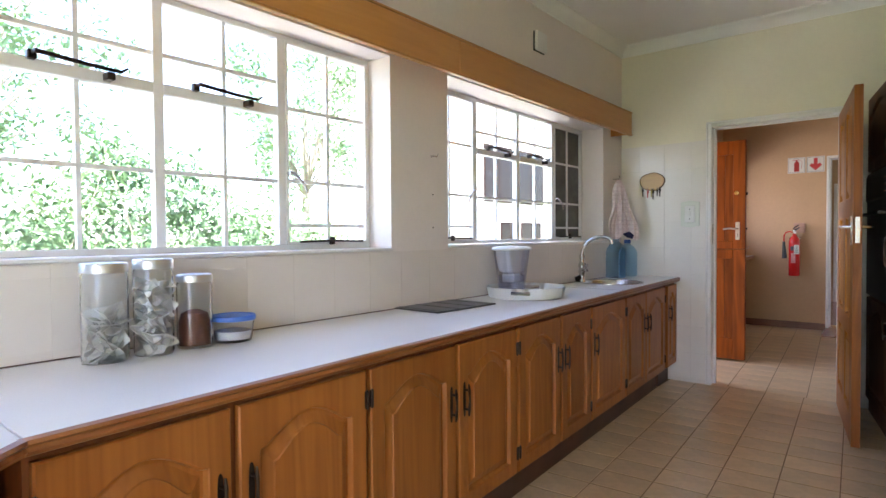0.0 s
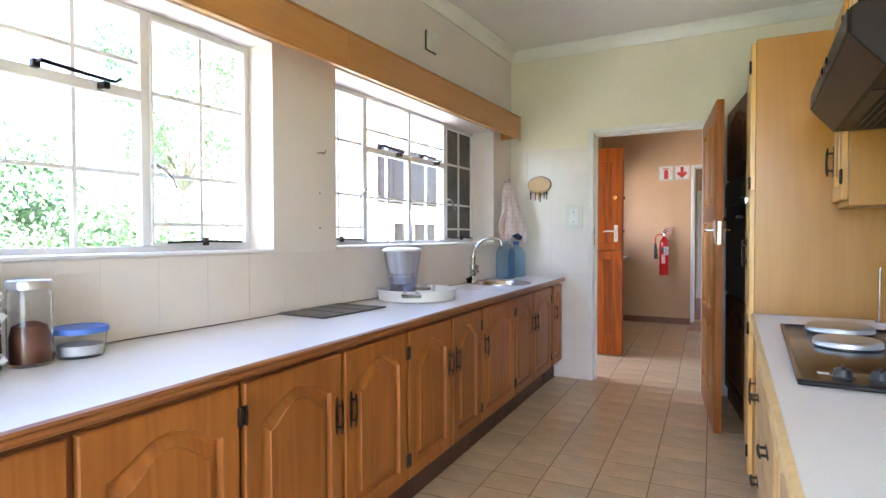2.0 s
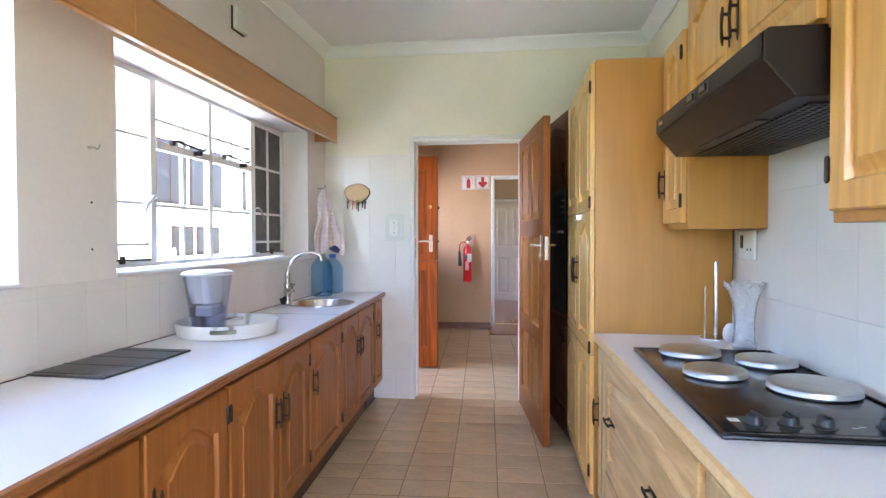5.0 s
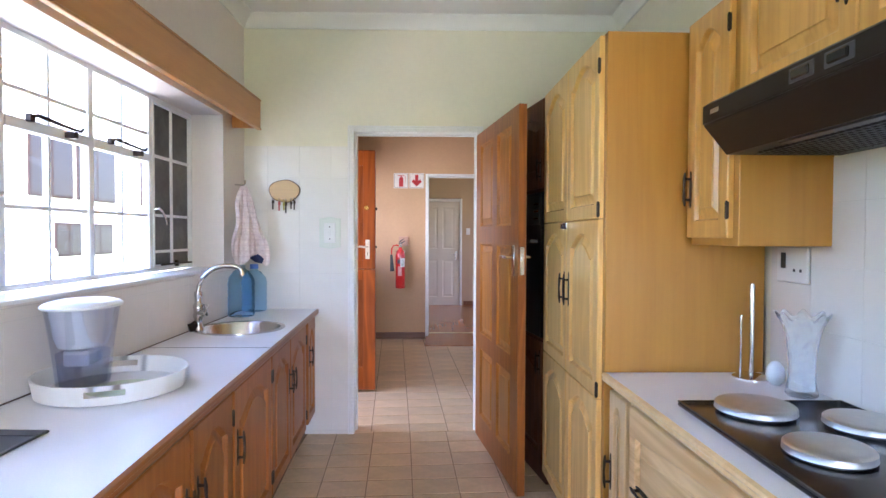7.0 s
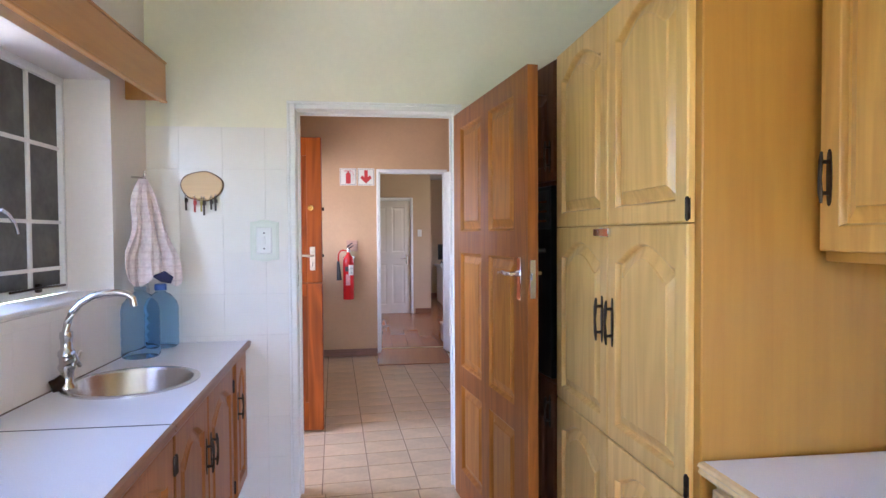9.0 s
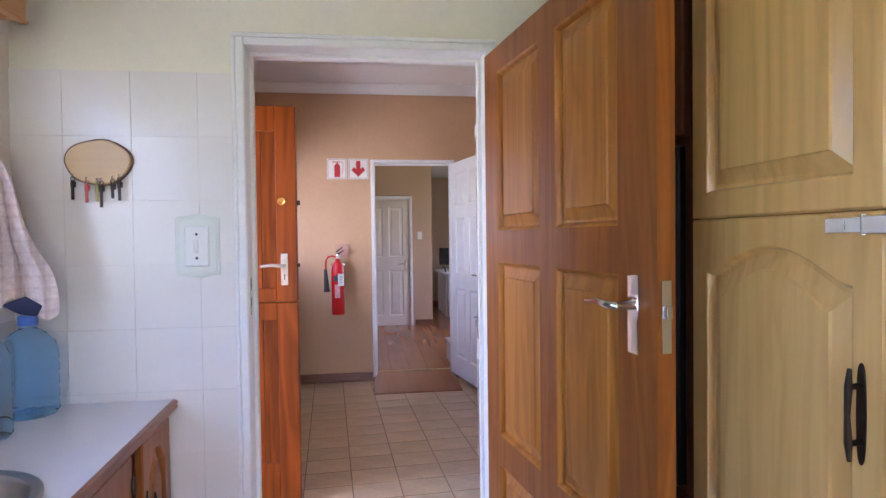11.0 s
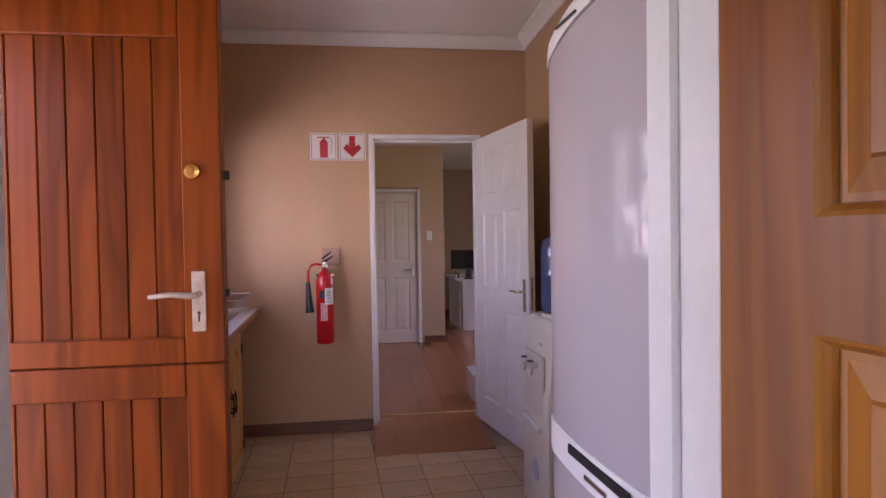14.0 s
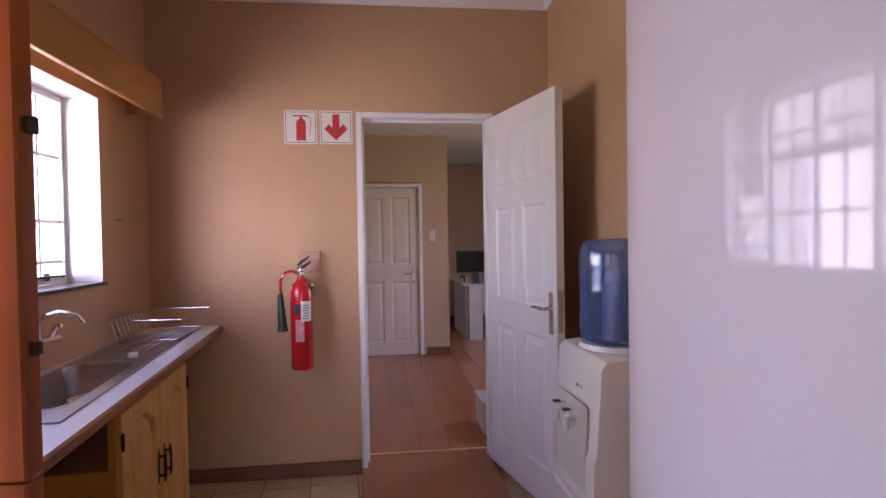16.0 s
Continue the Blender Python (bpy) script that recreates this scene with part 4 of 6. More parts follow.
def leaves(centres, count, size, rng, bm=None):
    """Loose leaves, folded along the middle, in clumps round the given centres with uneven radii."""
    bm = bm or bmesh.new()
    for _ in range(count):
        c, r = rng.choice(centres)
        d = Vector((rng.gauss(0, 1), rng.gauss(0, 1), rng.gauss(0, 1)))
        d = d.normalized() * r * rng.uniform(0.45, 1.05)
        p = Vector(c) + d
        n = (d.normalized() + Vector((rng.uniform(-1, 1), rng.uniform(-1, 1), rng.uniform(-0.3, 1.2)))).normalized()
        u = n.cross(Vector((rng.uniform(-1, 1), rng.uniform(-1, 1), rng.uniform(-1, 1)))).normalized()
        v = n.cross(u)
        s = size * rng.uniform(0.6, 1.4)
        q = [bm.verts.new(p + u * a * s + v * b * s + n * h * s) for a, b, h in ((-1, 0, 0), (0, -0.45, 0.12), (1, 0, -0.1), (0, 0.45, 0.12))]
        bm.faces.new(q)
    return bm


rng = random.Random(4)
M["bark"] = mat("bark", (0.26, 0.23, 0.17), 0.9, var=0.2)
for k, (sx, sy, top) in enumerate(((-5.4, -2.6, 2.5), (-5.6, -1.2, 2.7), (-5.3, 0.1, 2.4), (-5.7, 1.4, 2.6), (-5.5, 2.6, 2.2), (-5.8, 3.8, 1.6), (-6.6, 5.2, 1.2))):
    cs = [((sx + rng.uniform(-0.6, 0.4), sy + rng.uniform(-0.85, 0.85), -0.1 + top * rng.random() ** 0.8), rng.uniform(0.22, 0.5)) for _ in range(30)]
    ob = thing("garden_shrub", "dense green leafy shrub outside the window", "shrub", pose(sx, sy, -0.25), "garden shrubs")
    st = bmesh.new()
    for c, r in cs[:9]:
        tube([(0, 0, 0), ((c[0] - sx) * 0.4, (c[1] - sy) * 0.4, c[2] * 0.5 + 0.12), (c[0] - sx, c[1] - sy, c[2] + 0.25)], [0.022, 0.012, 0.005], st, 6)
    part("stems", st, M["bark"], ob)
    tagged(part("foliage", leaves([((c[0] - sx, c[1] - sy, c[2] + 0.25), r) for c, r in cs], 6500, 0.038, rng), M["leaf"], ob), kind="stuff")
for tx, ty, hgt in ((-10.5, 8.0, 5.4), (-10.0, 1.8, 6.0)):
    ob = thing("garden_tree", "green garden tree with an open leafy crown", "tree", pose(tx, ty, -0.25), "garden trees")
    tr = tube([(0, 0, 0), (0.05, 0.02, 1.0), (0.0, 0.1, 2.0), (0.1, 0.05, hgt * 0.75)], [0.13, 0.11, 0.09, 0.03])
    cs = []
    for k in range(26):
        a = k * 2.4
        e = (math.cos(a) * rng.uniform(0.4, 1.9), math.sin(a) * rng.uniform(0.4, 1.9), hgt * rng.uniform(0.5, 1.02))
        tube([(0.03, 0.05, hgt * 0.45), (e[0] * 0.5, e[1] * 0.5, hgt * 0.45 + (e[2] - hgt * 0.45) * 0.6), e], [0.03, 0.018, 0.006], tr, 6)
        cs.append((e, rng.uniform(0.35, 0.7)))
    part("trunk", tr, M["bark"], ob)
    tagged(part("crown", leaves(cs, 7000, 0.058, rng), M["leaf"], ob), kind="stuff")

ob = thing("outbuilding", "white plastered outbuilding with brown shuttered windows", "building", pose(-12.0, 10.0, -0.25), kind="structure")
part("wall", boxes((-3, 0, 2, 22, 0, 8.4)), M["plaster_out"], ob)
part("roof", prism([(-3.6, 8.4), (0.7, 8.4), (-1.5, 9.6)], 1.5, 22.5, axis="y"), M["roof"], ob, "red tiled roof")
for a, b, z0, z1 in ((7.3, 9.3, 2.7, 4.85), (9.5, 11.7, 2.7, 4.85), (8.4, 9.7, 0.9, 1.95), (9.9, 11.5, 0.9, 1.95), (13.5, 15.0, 2.7, 4.6)):
    wf = part("window", boxes((0.0, 0.05, a, b, z0, z1), bevel=0.01), M["brown_frame"], ob, "dark brown shuttered window")
    part("pane", boxes((0.05, 0.056, a + 0.08, (a + b) / 2 - 0.04, z0 + 0.08, z1 - 0.08), (0.05, 0.056, (a + b) / 2 + 0.04, b - 0.08, z0 + 0.08, z1 - 0.08)), M["hood"], wf)
ob = thing("garden_fence", "white painted paling fence in the garden", "fence", pose(-7.0, 8.75, -0.25))
for k in range(14):
    part("paling", prism([(k * 0.16 - 0.045, 0.0), (k * 0.16 + 0.045, 0.0), (k * 0.16 + 0.045, 1.28), (k * 0.16, 1.34), (k * 0.16 - 0.045, 1.28)], -0.012, 0.012, axis="x"), M["paint_white"], ob)
for z in (0.3, 1.05):
    part("rail", boxes((-0.05, -0.013, -0.05, 2.15, z, z + 0.08)), M["brown_frame"], ob)

# ---- on the left worktop ----
M["paper"] = mat("white_paper", (0.72, 0.70, 0.68), 0.7, var=0.1, scale=25)
M["coffee"] = mat("brown_granules", (0.15, 0.048, 0.024), 0.8, var=0.35, scale=160)
M["blue_lid"] = mat("blue_plastic", (0.07, 0.17, 0.55), 0.35, var=0.05)
M["clear_plastic"] = glass("clear_plastic", (0.93, 0.95, 0.97), 0.12, 1.15)
M["smoke_plastic"] = glass("blue_grey_plastic", (0.90, 0.92, 0.98), 0.15, 1.12)
M["cloth"] = mat("pale_pink_cloth", (0.76, 0.66, 0.65), 0.95, var=0.12, scale=9, bump=0.5, bscale=220, var2=0.12, scale2=60)
cn, cl = M["cloth"].node_tree.nodes, M["cloth"].node_tree.links
cbase = cn["Principled BSDF"].inputs["Base Color"].links[0].from_socket
ccoord = cn.new("ShaderNodeTexCoord")
for band in ("X", "Z"):
    wave = cn.new("ShaderNodeTexWave")
    wave.wave_type, wave.bands_direction = "BANDS", band
    wave.inputs["Scale"].default_value, wave.inputs["Distortion"].default_value = 9.0, 0.4
    cl.new(ccoord.outputs["Object"], wave.inputs["Vector"])
    line = cn.new("ShaderNodeMapRange")
    line.inputs[1].default_value, line.inputs[2].default_value, line.inputs[3].default_value, line.inputs[4].default_value = 0.8, 0.97, 0.0, 0.22
    cl.new(wave.outputs["Fac"], line.inputs[0])
    blend = cn.new("ShaderNodeMixRGB")
    blend.inputs[2].default_value = (0.50, 0.33, 0.36, 1)
    cl.new(line.outputs[0], blend.inputs[0])
    cl.new(cbase, blend.inputs[1])
    cbase = blend.outputs[0]
cl.new(cbase, cn["Principled BSDF"].inputs["Base Color"])
M["cloth_navy"] = mat("navy_cloth", (0.03, 0.035, 0.10), 0.95, var=0.2, scale=20)


def jar(x, y, r, h, fill, label):
    ob = thing("storage_jar", label, "jar", pose(x, y, ZT), "storage jars on the worktop")
    t = 0.004
    part("glass_body", lathe([(0.0, 0.0), (r * 0.92, 0.0), (r, 0.008), (r, h * 0.86), (r * 0.93, h * 0.9), (r * 0.9, h * 0.93), (r * 0.9 - t, h * 0.93), (r * 0.93 - t, h * 0.9), (r - t, h * 0.86), (r - t, 0.010), (0.0, 0.008)], 36), M["glass"], ob, "clear glass cylinder", True)
    part("lid", lathe([(0.0, h), (r * 0.96, h), (r * 1.01, h - 0.005), (r * 1.01, h * 0.9), (r * 0.95, h * 0.9), (0, h * 0.935)], 36), M["satin_steel"], ob, "brushed steel lid", True)
    if fill == "coffee":
        c = lathe([(0.0, 0.0095), (r - t - 0.002, 0.0095), (r - t - 0.002, h * 0.34), (r * 0.75, h * 0.47), (r * 0.3, h * 0.52), (0.0, h * 0.52)], 28)
        part("contents", c, M["coffee"], ob, "dark brown granules", True)
    else:
        rg = random.Random(int(x * 1000 + y * 77))
        for k in range(int(20 * fill / 0.5)):
            bm = bmesh.new()
            a, s = rg.uniform(0, 6.28), r * rg.uniform(0.92, 1.08)
            z = 0.03 + h * 0.78 * fill * k / (20 * fill / 0.5)
            m = pose(rg.uniform(-1, 1) * r * 0.16, rg.uniform(-1, 1) * r * 0.16, z, rg.uniform(-55, 55), rg.uniform(-55, 55), math.degrees(a))
            vs = [[bm.verts.new(m @ Vector((s * (i - 1.5) / 1.9, s * (j - 1.5) / 1.9, 0.006 * math.sin(i * 2.2 + j * 1.7 + k)))) for j in range(4)] for i in range(4)]
            for i in range(3):
                for j in range(3):
                    bm.faces.new((vs[i][j], vs[i + 1][j], vs[i + 1][j + 1], vs[i][j + 1]))
            for f in bmesh.ops.extrude_face_region(bm, geom=bm.faces[:])["geom"]:
                if isinstance(f, bmesh.types.BMVert):
                    f.co += Vector((0, 0, 0.002))
            bmesh.ops.recalc_face_normals(bm, faces=bm.faces[:])
            part("sachet", bm, M["paper"], ob, "white paper sachet")
    return ob


jar(-1.648, 0.602, 0.062, 0.286, 0.46, "tall glass jar half full of white paper sachets")
jar(-1.64, 0.737, 0.057, 0.293, 0.80, "tall glass jar nearly full of white paper sachets")
jar(-1.65, 0.872, 0.055, 0.238, "coffee", "shorter glass jar with dark brown coffee")
ob = thing("food_tub", "round clear plastic tub with a blue lid", "tub", pose(-1.65, 1.008, ZT) @ Matrix.Scale(1.14, 4))
part("body", lathe([(0.0, 0.0), (0.052, 0.0), (0.055, 0.005), (0.063, 0.066), (0.061, 0.066), (0.053, 0.008), (0, 0.006)], 32), M["clear_plastic"], ob, "", True)
part("contents", lathe([(0.0, 0.0075), (0.05, 0.0075), (0.054, 0.032), (0.0, 0.034)], 28), M["paper"], ob, "white powder", True)
part("lid", lathe([(0.0, 0.076), (0.055, 0.076), (0.058, 0.079), (0.066, 0.078), (0.068, 0.072), (0.067, 0.064), (0.064, 0.064), (0.0, 0.068)], 32), M["blue_lid"], ob, "blue plastic lid", True)

ob = thing("glass_board", "dark grey ribbed cutting board lying by the wall", "cutting board", pose(-1.63, 2.165, ZT, 0, 0, -2))
part("board", boxes((-0.145, 0.145, -0.225, 0.225, 0.001, 0.008), bevel=0.003), M["grey_top"], ob)
for k in range(4):
    part("rib", boxes((-0.142, 0.142, -0.20 + k * 0.125, -0.20 + k * 0.125 + 0.012, 0.008, 0.010), bevel=0.0008), M["grey_top"], ob)

tray = thing("round_tray", "round white tray with cut-out handles", "tray", pose(-1.548, 2.80, ZT, 0, 0, 20) @ Matrix.Scale(1.08, 4))
part("base", lathe([(0.0, 0.001), (0.192, 0.001), (0.20, 0.006), (0.192, 0.008), (0.0, 0.006)], 48), M["white_plastic"], tray, "", True)
bm = bmesh.new()
for k in range(64):
    a0, a1 = 2 * math.pi * k / 64, 2 * math.pi * (k + 1) / 64
    hole = k % 32 in (14, 15, 16, 17, 18)
    for z0, z1 in (((0.004, 0.026), (0.044, 0.058)) if hole else ((0.004, 0.058),)):
        ro0, ro1 = 0.199 + z0 * 0.2, 0.199 + z1 * 0.2
        pts = [(r * math.cos(a), r * math.sin(a), z) for a in (a0, a1) for r, z in ((ro0, z0), (ro0 - 0.006, z0), (ro1 - 0.006, z1), (ro1, z1))]
        v = [bm.verts.new(p) for p in pts]
        for q in ((0, 4, 7, 3), (1, 2, 6, 5), (2, 3, 7, 6), (0, 1, 5, 4), (0, 3, 2, 1), (4, 5, 6, 7)):
            bm.faces.new([v[i] for i in q])
bmesh.ops.remove_doubles(bm, verts=bm.verts[:], dist=1e-5)
bmesh.ops.recalc_face_normals(bm, faces=bm.faces[:])
part("rim", bm, M["white_plastic"], tray, "upright rim with two hand holes", True)
part("pattern", lathe([(0.0, 0.0075), (0.10, 0.0076), (0.10, 0.0082), (0.0, 0.0083)], 24, at=(0.03, -0.03, 0)), mat("faded_green_print", (0.55, 0.62, 0.42), 0.4, var=0.3, scale=14), tray, "faded green leaf print")


M["funnel_plastic"] = mat("translucent_white_plastic", (0.84, 0.85, 0.89), 0.25, var=0.03)
M["funnel_plastic"].node_tree.nodes["Principled BSDF"].inputs["Transmission Weight"].default_value = 0.2
M["funnel_plastic"].node_tree.nodes["Principled BSDF"].inputs["IOR"].default_value = 1.1


def oval(profile, sx, sy, steps=32, shift=0.0):
    bm = lathe(profile, steps)
    for v in bm.verts:
        v.co.x, v.co.y = v.co.x * sx + shift * v.co.z, v.co.y * sy
    return bm


M["jug_plastic"] = pane_glass("clear_jug_plastic", (0.93, 0.94, 0.98), 0.12)
M["lilac_plastic"] = pane_glass("lilac_filter_plastic", (0.78, 0.80, 0.92), 0.08)
ob = thing("filter_jug", "clear lilac plastic water filter jug with white funnel", "jug", pose(-1.645, 2.80, ZT + 0.010, 0, 0, 100) @ Matrix.Scale(1.17, 4))
part("jug_body", oval([(0.0, 0.0), (0.058, 0.0), (0.062, 0.006), (0.072, 0.11), (0.087, 0.222), (0.085, 0.222), (0.070, 0.11), (0.060, 0.009), (0.0, 0.007)], 1.3, 1.02), M["jug_plastic"], ob, "clear plastic wall", True)
part("water", oval([(0.0, 0.010), (0.057, 0.010), (0.066, 0.095), (0.0, 0.095)], 1.25, 0.96), M["lilac_plastic"], ob, "lilac tinted lower part", True)
part("funnel", oval([(0.0, 0.108), (0.045, 0.108), (0.060, 0.116), (0.068, 0.14), (0.080, 0.222), (0.076, 0.222), (0.062, 0.145), (0.0, 0.122)], 1.26, 0.97), M["funnel_plastic"], ob, "white inner funnel", True)
part("filter", boxes((-0.048, 0.046, -0.034, 0.034, 0.062, 0.107), bevel=0.008, seg=2), M["funnel_plastic"], ob, "white filter block", True)
lid = oval([(0.0, 0.243), (0.070, 0.240), (0.088, 0.234), (0.095, 0.228), (0.093, 0.222), (0.0, 0.224)], 1.3, 1.02)
part("lid", lid, M["white_plastic"], ob, "white rounded lid", True)
part("handle", tube([(0.108, 0, 0.222), (0.132, 0, 0.222), (0.146, 0, 0.205), (0.142, 0, 0.15), (0.130, 0, 0.105), (0.112, 0, 0.092), (0.092, 0, 0.10)], [0.009, 0.011, 0.011, 0.009, 0.008, 0.008, 0.007]), M["smoke_plastic"], ob, "", True)

# sink and tap
ob = thing("round_sink", "round stainless steel bowl set in the worktop", "sink", pose(-1.54, 4.0, ZT))
part("bowl", lathe([(0.232, 0.0005), (0.232, 0.006), (0.224, 0.0075), (0.208, 0.005), (0.203, -0.004), (0.190, -0.10), (0.165, -0.135), (0.10, -0.148), (0.0, -0.152), (0.0, -0.155), (0.10, -0.151), (0.168, -0.138), (0.194, -0.10), (0.207, -0.004), (0.207, 0.0)], 56), M["steel"], ob, "", True)
part("waste", lathe([(0.0, -0.146), (0.022, -0.146), (0.03, -0.147), (0.03, -0.149)], 20), M["chrome"], ob, "chrome waste", True)
ob = thing("swan_neck_tap", "chrome swan-neck pillar tap with a cross head", "tap", pose(-1.735, 3.93, ZT))
bmt = lathe([(0.0, 0.0), (0.030, 0.0), (0.030, 0.012), (0.021, 0.024), (0.021, 0.06), (0.028, 0.075), (0.028, 0.085), (0.024, 0.09), (0.024, 0.115), (0.028, 0.12), (0.027, 0.135), (0.019, 0.145), (0.018, 0.175), (0.022, 0.185), (0.020, 0.205), (0.0, 0.205)], 24)
part("body", bmt, M["dull_chrome"], ob, "dull ribbed tap body", True)
part("wall_union", tube([(-0.04, -0.03, 0.012), (-0.02, -0.015, 0.02), (0, 0, 0.05)], [0.03, 0.026, 0.016]), M["bronze"], ob, "dull pipe union", True)
neck = [(0, 0, 0.2), (0.004, 0.002, 0.235), (0.018, 0.006, 0.272), (0.045, 0.012, 0.305), (0.08, 0.02, 0.328), (0.12, 0.03, 0.339), (0.16, 0.04, 0.338), (0.19, 0.048, 0.33), (0.206, 0.052, 0.315), (0.21, 0.053, 0.285)]
part("spout", tube(neck, 0.0125, sides=14), M["dull_chrome"], ob, "", True)
hb = tube([(0.012, -0.02, 0.095), (0.05, -0.035, 0.112)], 0.011)
for s in ((0.0, 0.026, 0.022), (0.0, -0.022, 0.028)):
    tube([(0.05 - s[0], -0.035 - s[1], 0.112 - s[2]), (0.05 + s[0], -0.035 + s[1], 0.112 + s[2])], 0.0075, hb, 8)
part("cross_head", hb, M["dull_chrome"], ob, "", True)


def water_bottle(x, y, r, h, label, cap=True):
    ob = thing("water_bottle", label, "bottle", pose(x, y, ZT + 0.0015), "blue water bottles")
    prof = [(0.0, 0.0), (r * 0.9, 0.0), (r, 0.012)]
    for k in range(4):
        z = 0.03 + k * h * 0.14
        prof += [(r, z), (r * 0.965, z + h * 0.02), (r * 0.965, z + h * 0.05), (r, z + h * 0.07)]
    prof += [(r, h * 0.66), (r * 0.9, h * 0.76), (r * 0.55, h * 0.88), (r * 0.3, h * 0.92), (r * 0.3, h), (0.0, h)]
    part("bottle_body", lathe(prof, 32), M["blue_water"], ob, "translucent blue plastic", True)
    if cap:
        part("cap", lathe([(0.0, h + 0.018), (r * 0.3, h + 0.018), (r * 0.34, h + 0.014), (r * 0.34, h - 0.012), (0, h - 0.01)], 20), M["blue_lid"], ob, "dark blue screw cap", True)
    return ob


water_bottle(-1.690, 4.465, 0.081, 0.315, "large ribbed translucent blue water bottle by the sink", False)
water_bottle(-1.685, 4.70, 0.08, 0.29, "translucent blue water bottle behind another")

# towel on a hook in the corner
ob = thing("tea_towel", "pale pink checked tea towel hanging from a hook", "towel", pose(-1.722, 4.57, 1.205, 0, 0, 48))
bm = bmesh.new()
nu, nv = 26, 22
grid = []
for j in range(nv + 1):
    v = j / nv
    row = []
    wd = 0.014 + 0.108 * min(1.0, v * 1.4) + 0.012 * math.sin(v * 9)
    for i in range(nu + 1):
        u = i / nu * 2 - 1
        fold = 0.022 * math.sin(u * 7 + v * 2.2) * min(1, v * 2) + 0.012 * math.sin(u * 15 + v * 5)
        row.append(bm.verts.new((u * wd + 0.03 * v * v, -0.03 - 0.03 * min(1, v * 2) - fold * 0.8, 0.46 * (1 - v) + 0.03 * math.sin(u * 5 + 1) * v - 0.02 * v * abs(u))))
    grid.append(row)
for j in range(nv):
    for i in range(nu):
        bm.faces.new((grid[j][i], grid[j][i + 1], grid[j + 1][i + 1], grid[j + 1][i]))
for f in bmesh.ops.extrude_face_region(bm, geom=bm.faces[:])["geom"]:
    if isinstance(f, bmesh.types.BMVert):
        f.co.y += 0.006
bmesh.ops.recalc_face_normals(bm, faces=bm.faces[:])
part("cloth", bm, M["cloth"], ob, "", True)
part("hem", prism([(0.015, 0.01), (0.075, 0.03), (0.115, 0.0), (0.10, -0.03), (0.06, -0.02)], -0.075, -0.055, axis="y", bevel=0.004), M["cloth_navy"], ob, "navy printed corner")
part("hook", tube([(0, 0.072, 0.475), (0, -0.03, 0.465), (0, -0.045, 0.475), (0, -0.045, 0.495)], 0.005), M["steel"], ob, "small steel hook", True)

# key rack
M["pale_wood"] = wood("pale_slice", (0.58, 0.39, 0.16), (0.44, 0.27, 0.10), axis="x", mixfac=0.3)
M["bark_rim"] = mat("bark_rim", (0.16, 0.09, 0.045), 0.8, var=0.3, scale=40)
ob = thing("key_rack", "pale wooden slice key rack with hanging keys", "key rack", pose(-1.508, YN - 0.008, 1.653) @ Matrix.Scale(1.06, 4))
out = [(0.094 * math.cos(a) * (1 + 0.04 * math.sin(3 * a)), 0.068 * math.sin(a) * (1 + 0.03 * math.cos(5 * a))) for a in [2 * math.pi * k / 36 for k in range(36)]]
part("slice", prism(out, -0.016, 0.0, bevel=0.003), M["pale_wood"], ob)
part("bark_edge", prism([(a * 1.05, b * 1.06) for a, b in out], -0.011, 0.0015), M["bark_rim"], ob, "dark bark edge")
rg = random.Random(9)
cols = [M["bronze"], mat("red_tag", (0.45, 0.06, 0.05), 0.5), mat("yellow_tag", (0.35, 0.30, 0.06), 0.5), M["bronze"], M["bronze"], M["bronze"]]
for k, kx in enumerate((-0.07, -0.03, 0.0, 0.012, 0.045, 0.065)):
    hz = -0.03 - 0.02 * math.cos(kx * 18)
    part("hook", tube([(kx, -0.016, hz), (kx, -0.026, hz - 0.002), (kx, -0.028, hz - 0.01), (kx, -0.024, hz - 0.014)], 0.0022, sides=6), M["steel"], ob)
    l = rg.uniform(0.045, 0.07)
    kb = tube([(kx + 0.006 * math.cos(a), -0.022, hz - 0.016 + 0.008 * math.sin(a)) for a in [2 * math.pi * q / 10 for q in range(10)]], 0.0013, sides=5, close=True)
    box(kb, kx - 0.005, kx + 0.004, -0.025, -0.021, hz - 0.024 - l, hz - 0.02, bevel=0.001)
    box(kb, kx - 0.008, kx + 0.008, -0.0208, -0.018, hz - 0.042, hz - 0.024, bevel=0.001)
    part("key", kb, cols[k], ob)


def shaped_plate(w, h, t, cut=0.18):
    """A plate with an ogee top and bottom."""
    pts = []
    for s in (1, -1):
        for i in range(13):
            u = (1 - 2 * i / 12) * s
            e = abs(u)
            pts.append((u * w / 2, s * (h / 2 - (cut * h * 0.25 if e > 0.82 else cut * h * 0.25 * (0.5 - 0.5 * math.cos(math.pi * e / 0.82)) * 0.9))))
    return prism(pts, -t, 0.0, bevel=0.003)


ob = thing("light_switch", "white light switch on a shaped cream back plate", "switch", pose(-1.204, YN - 0.0065, 1.373))
part("back_plate", shaped_plate(0.144, 0.215, 0.007), mat("cream_plate", (0.66, 0.69, 0.60), 0.3, var=0.03), ob, "cream ogee back plate")
part("inner_rim", shaped_plate(0.124, 0.195, 0.009), mat("cream_plate", (0.68, 0.70, 0.62), 0.3, var=0.03), ob)
part("cover", boxes((-0.039, 0.039, -0.019, -0.009, -0.068, 0.068), bevel=0.004, seg=2), M["white_plastic"], ob, "white cover")
part("rocker", boxes((-0.007, 0.007, -0.026, -0.019, -0.022, 0.022), bevel=0.003), M["white_plastic"], ob)
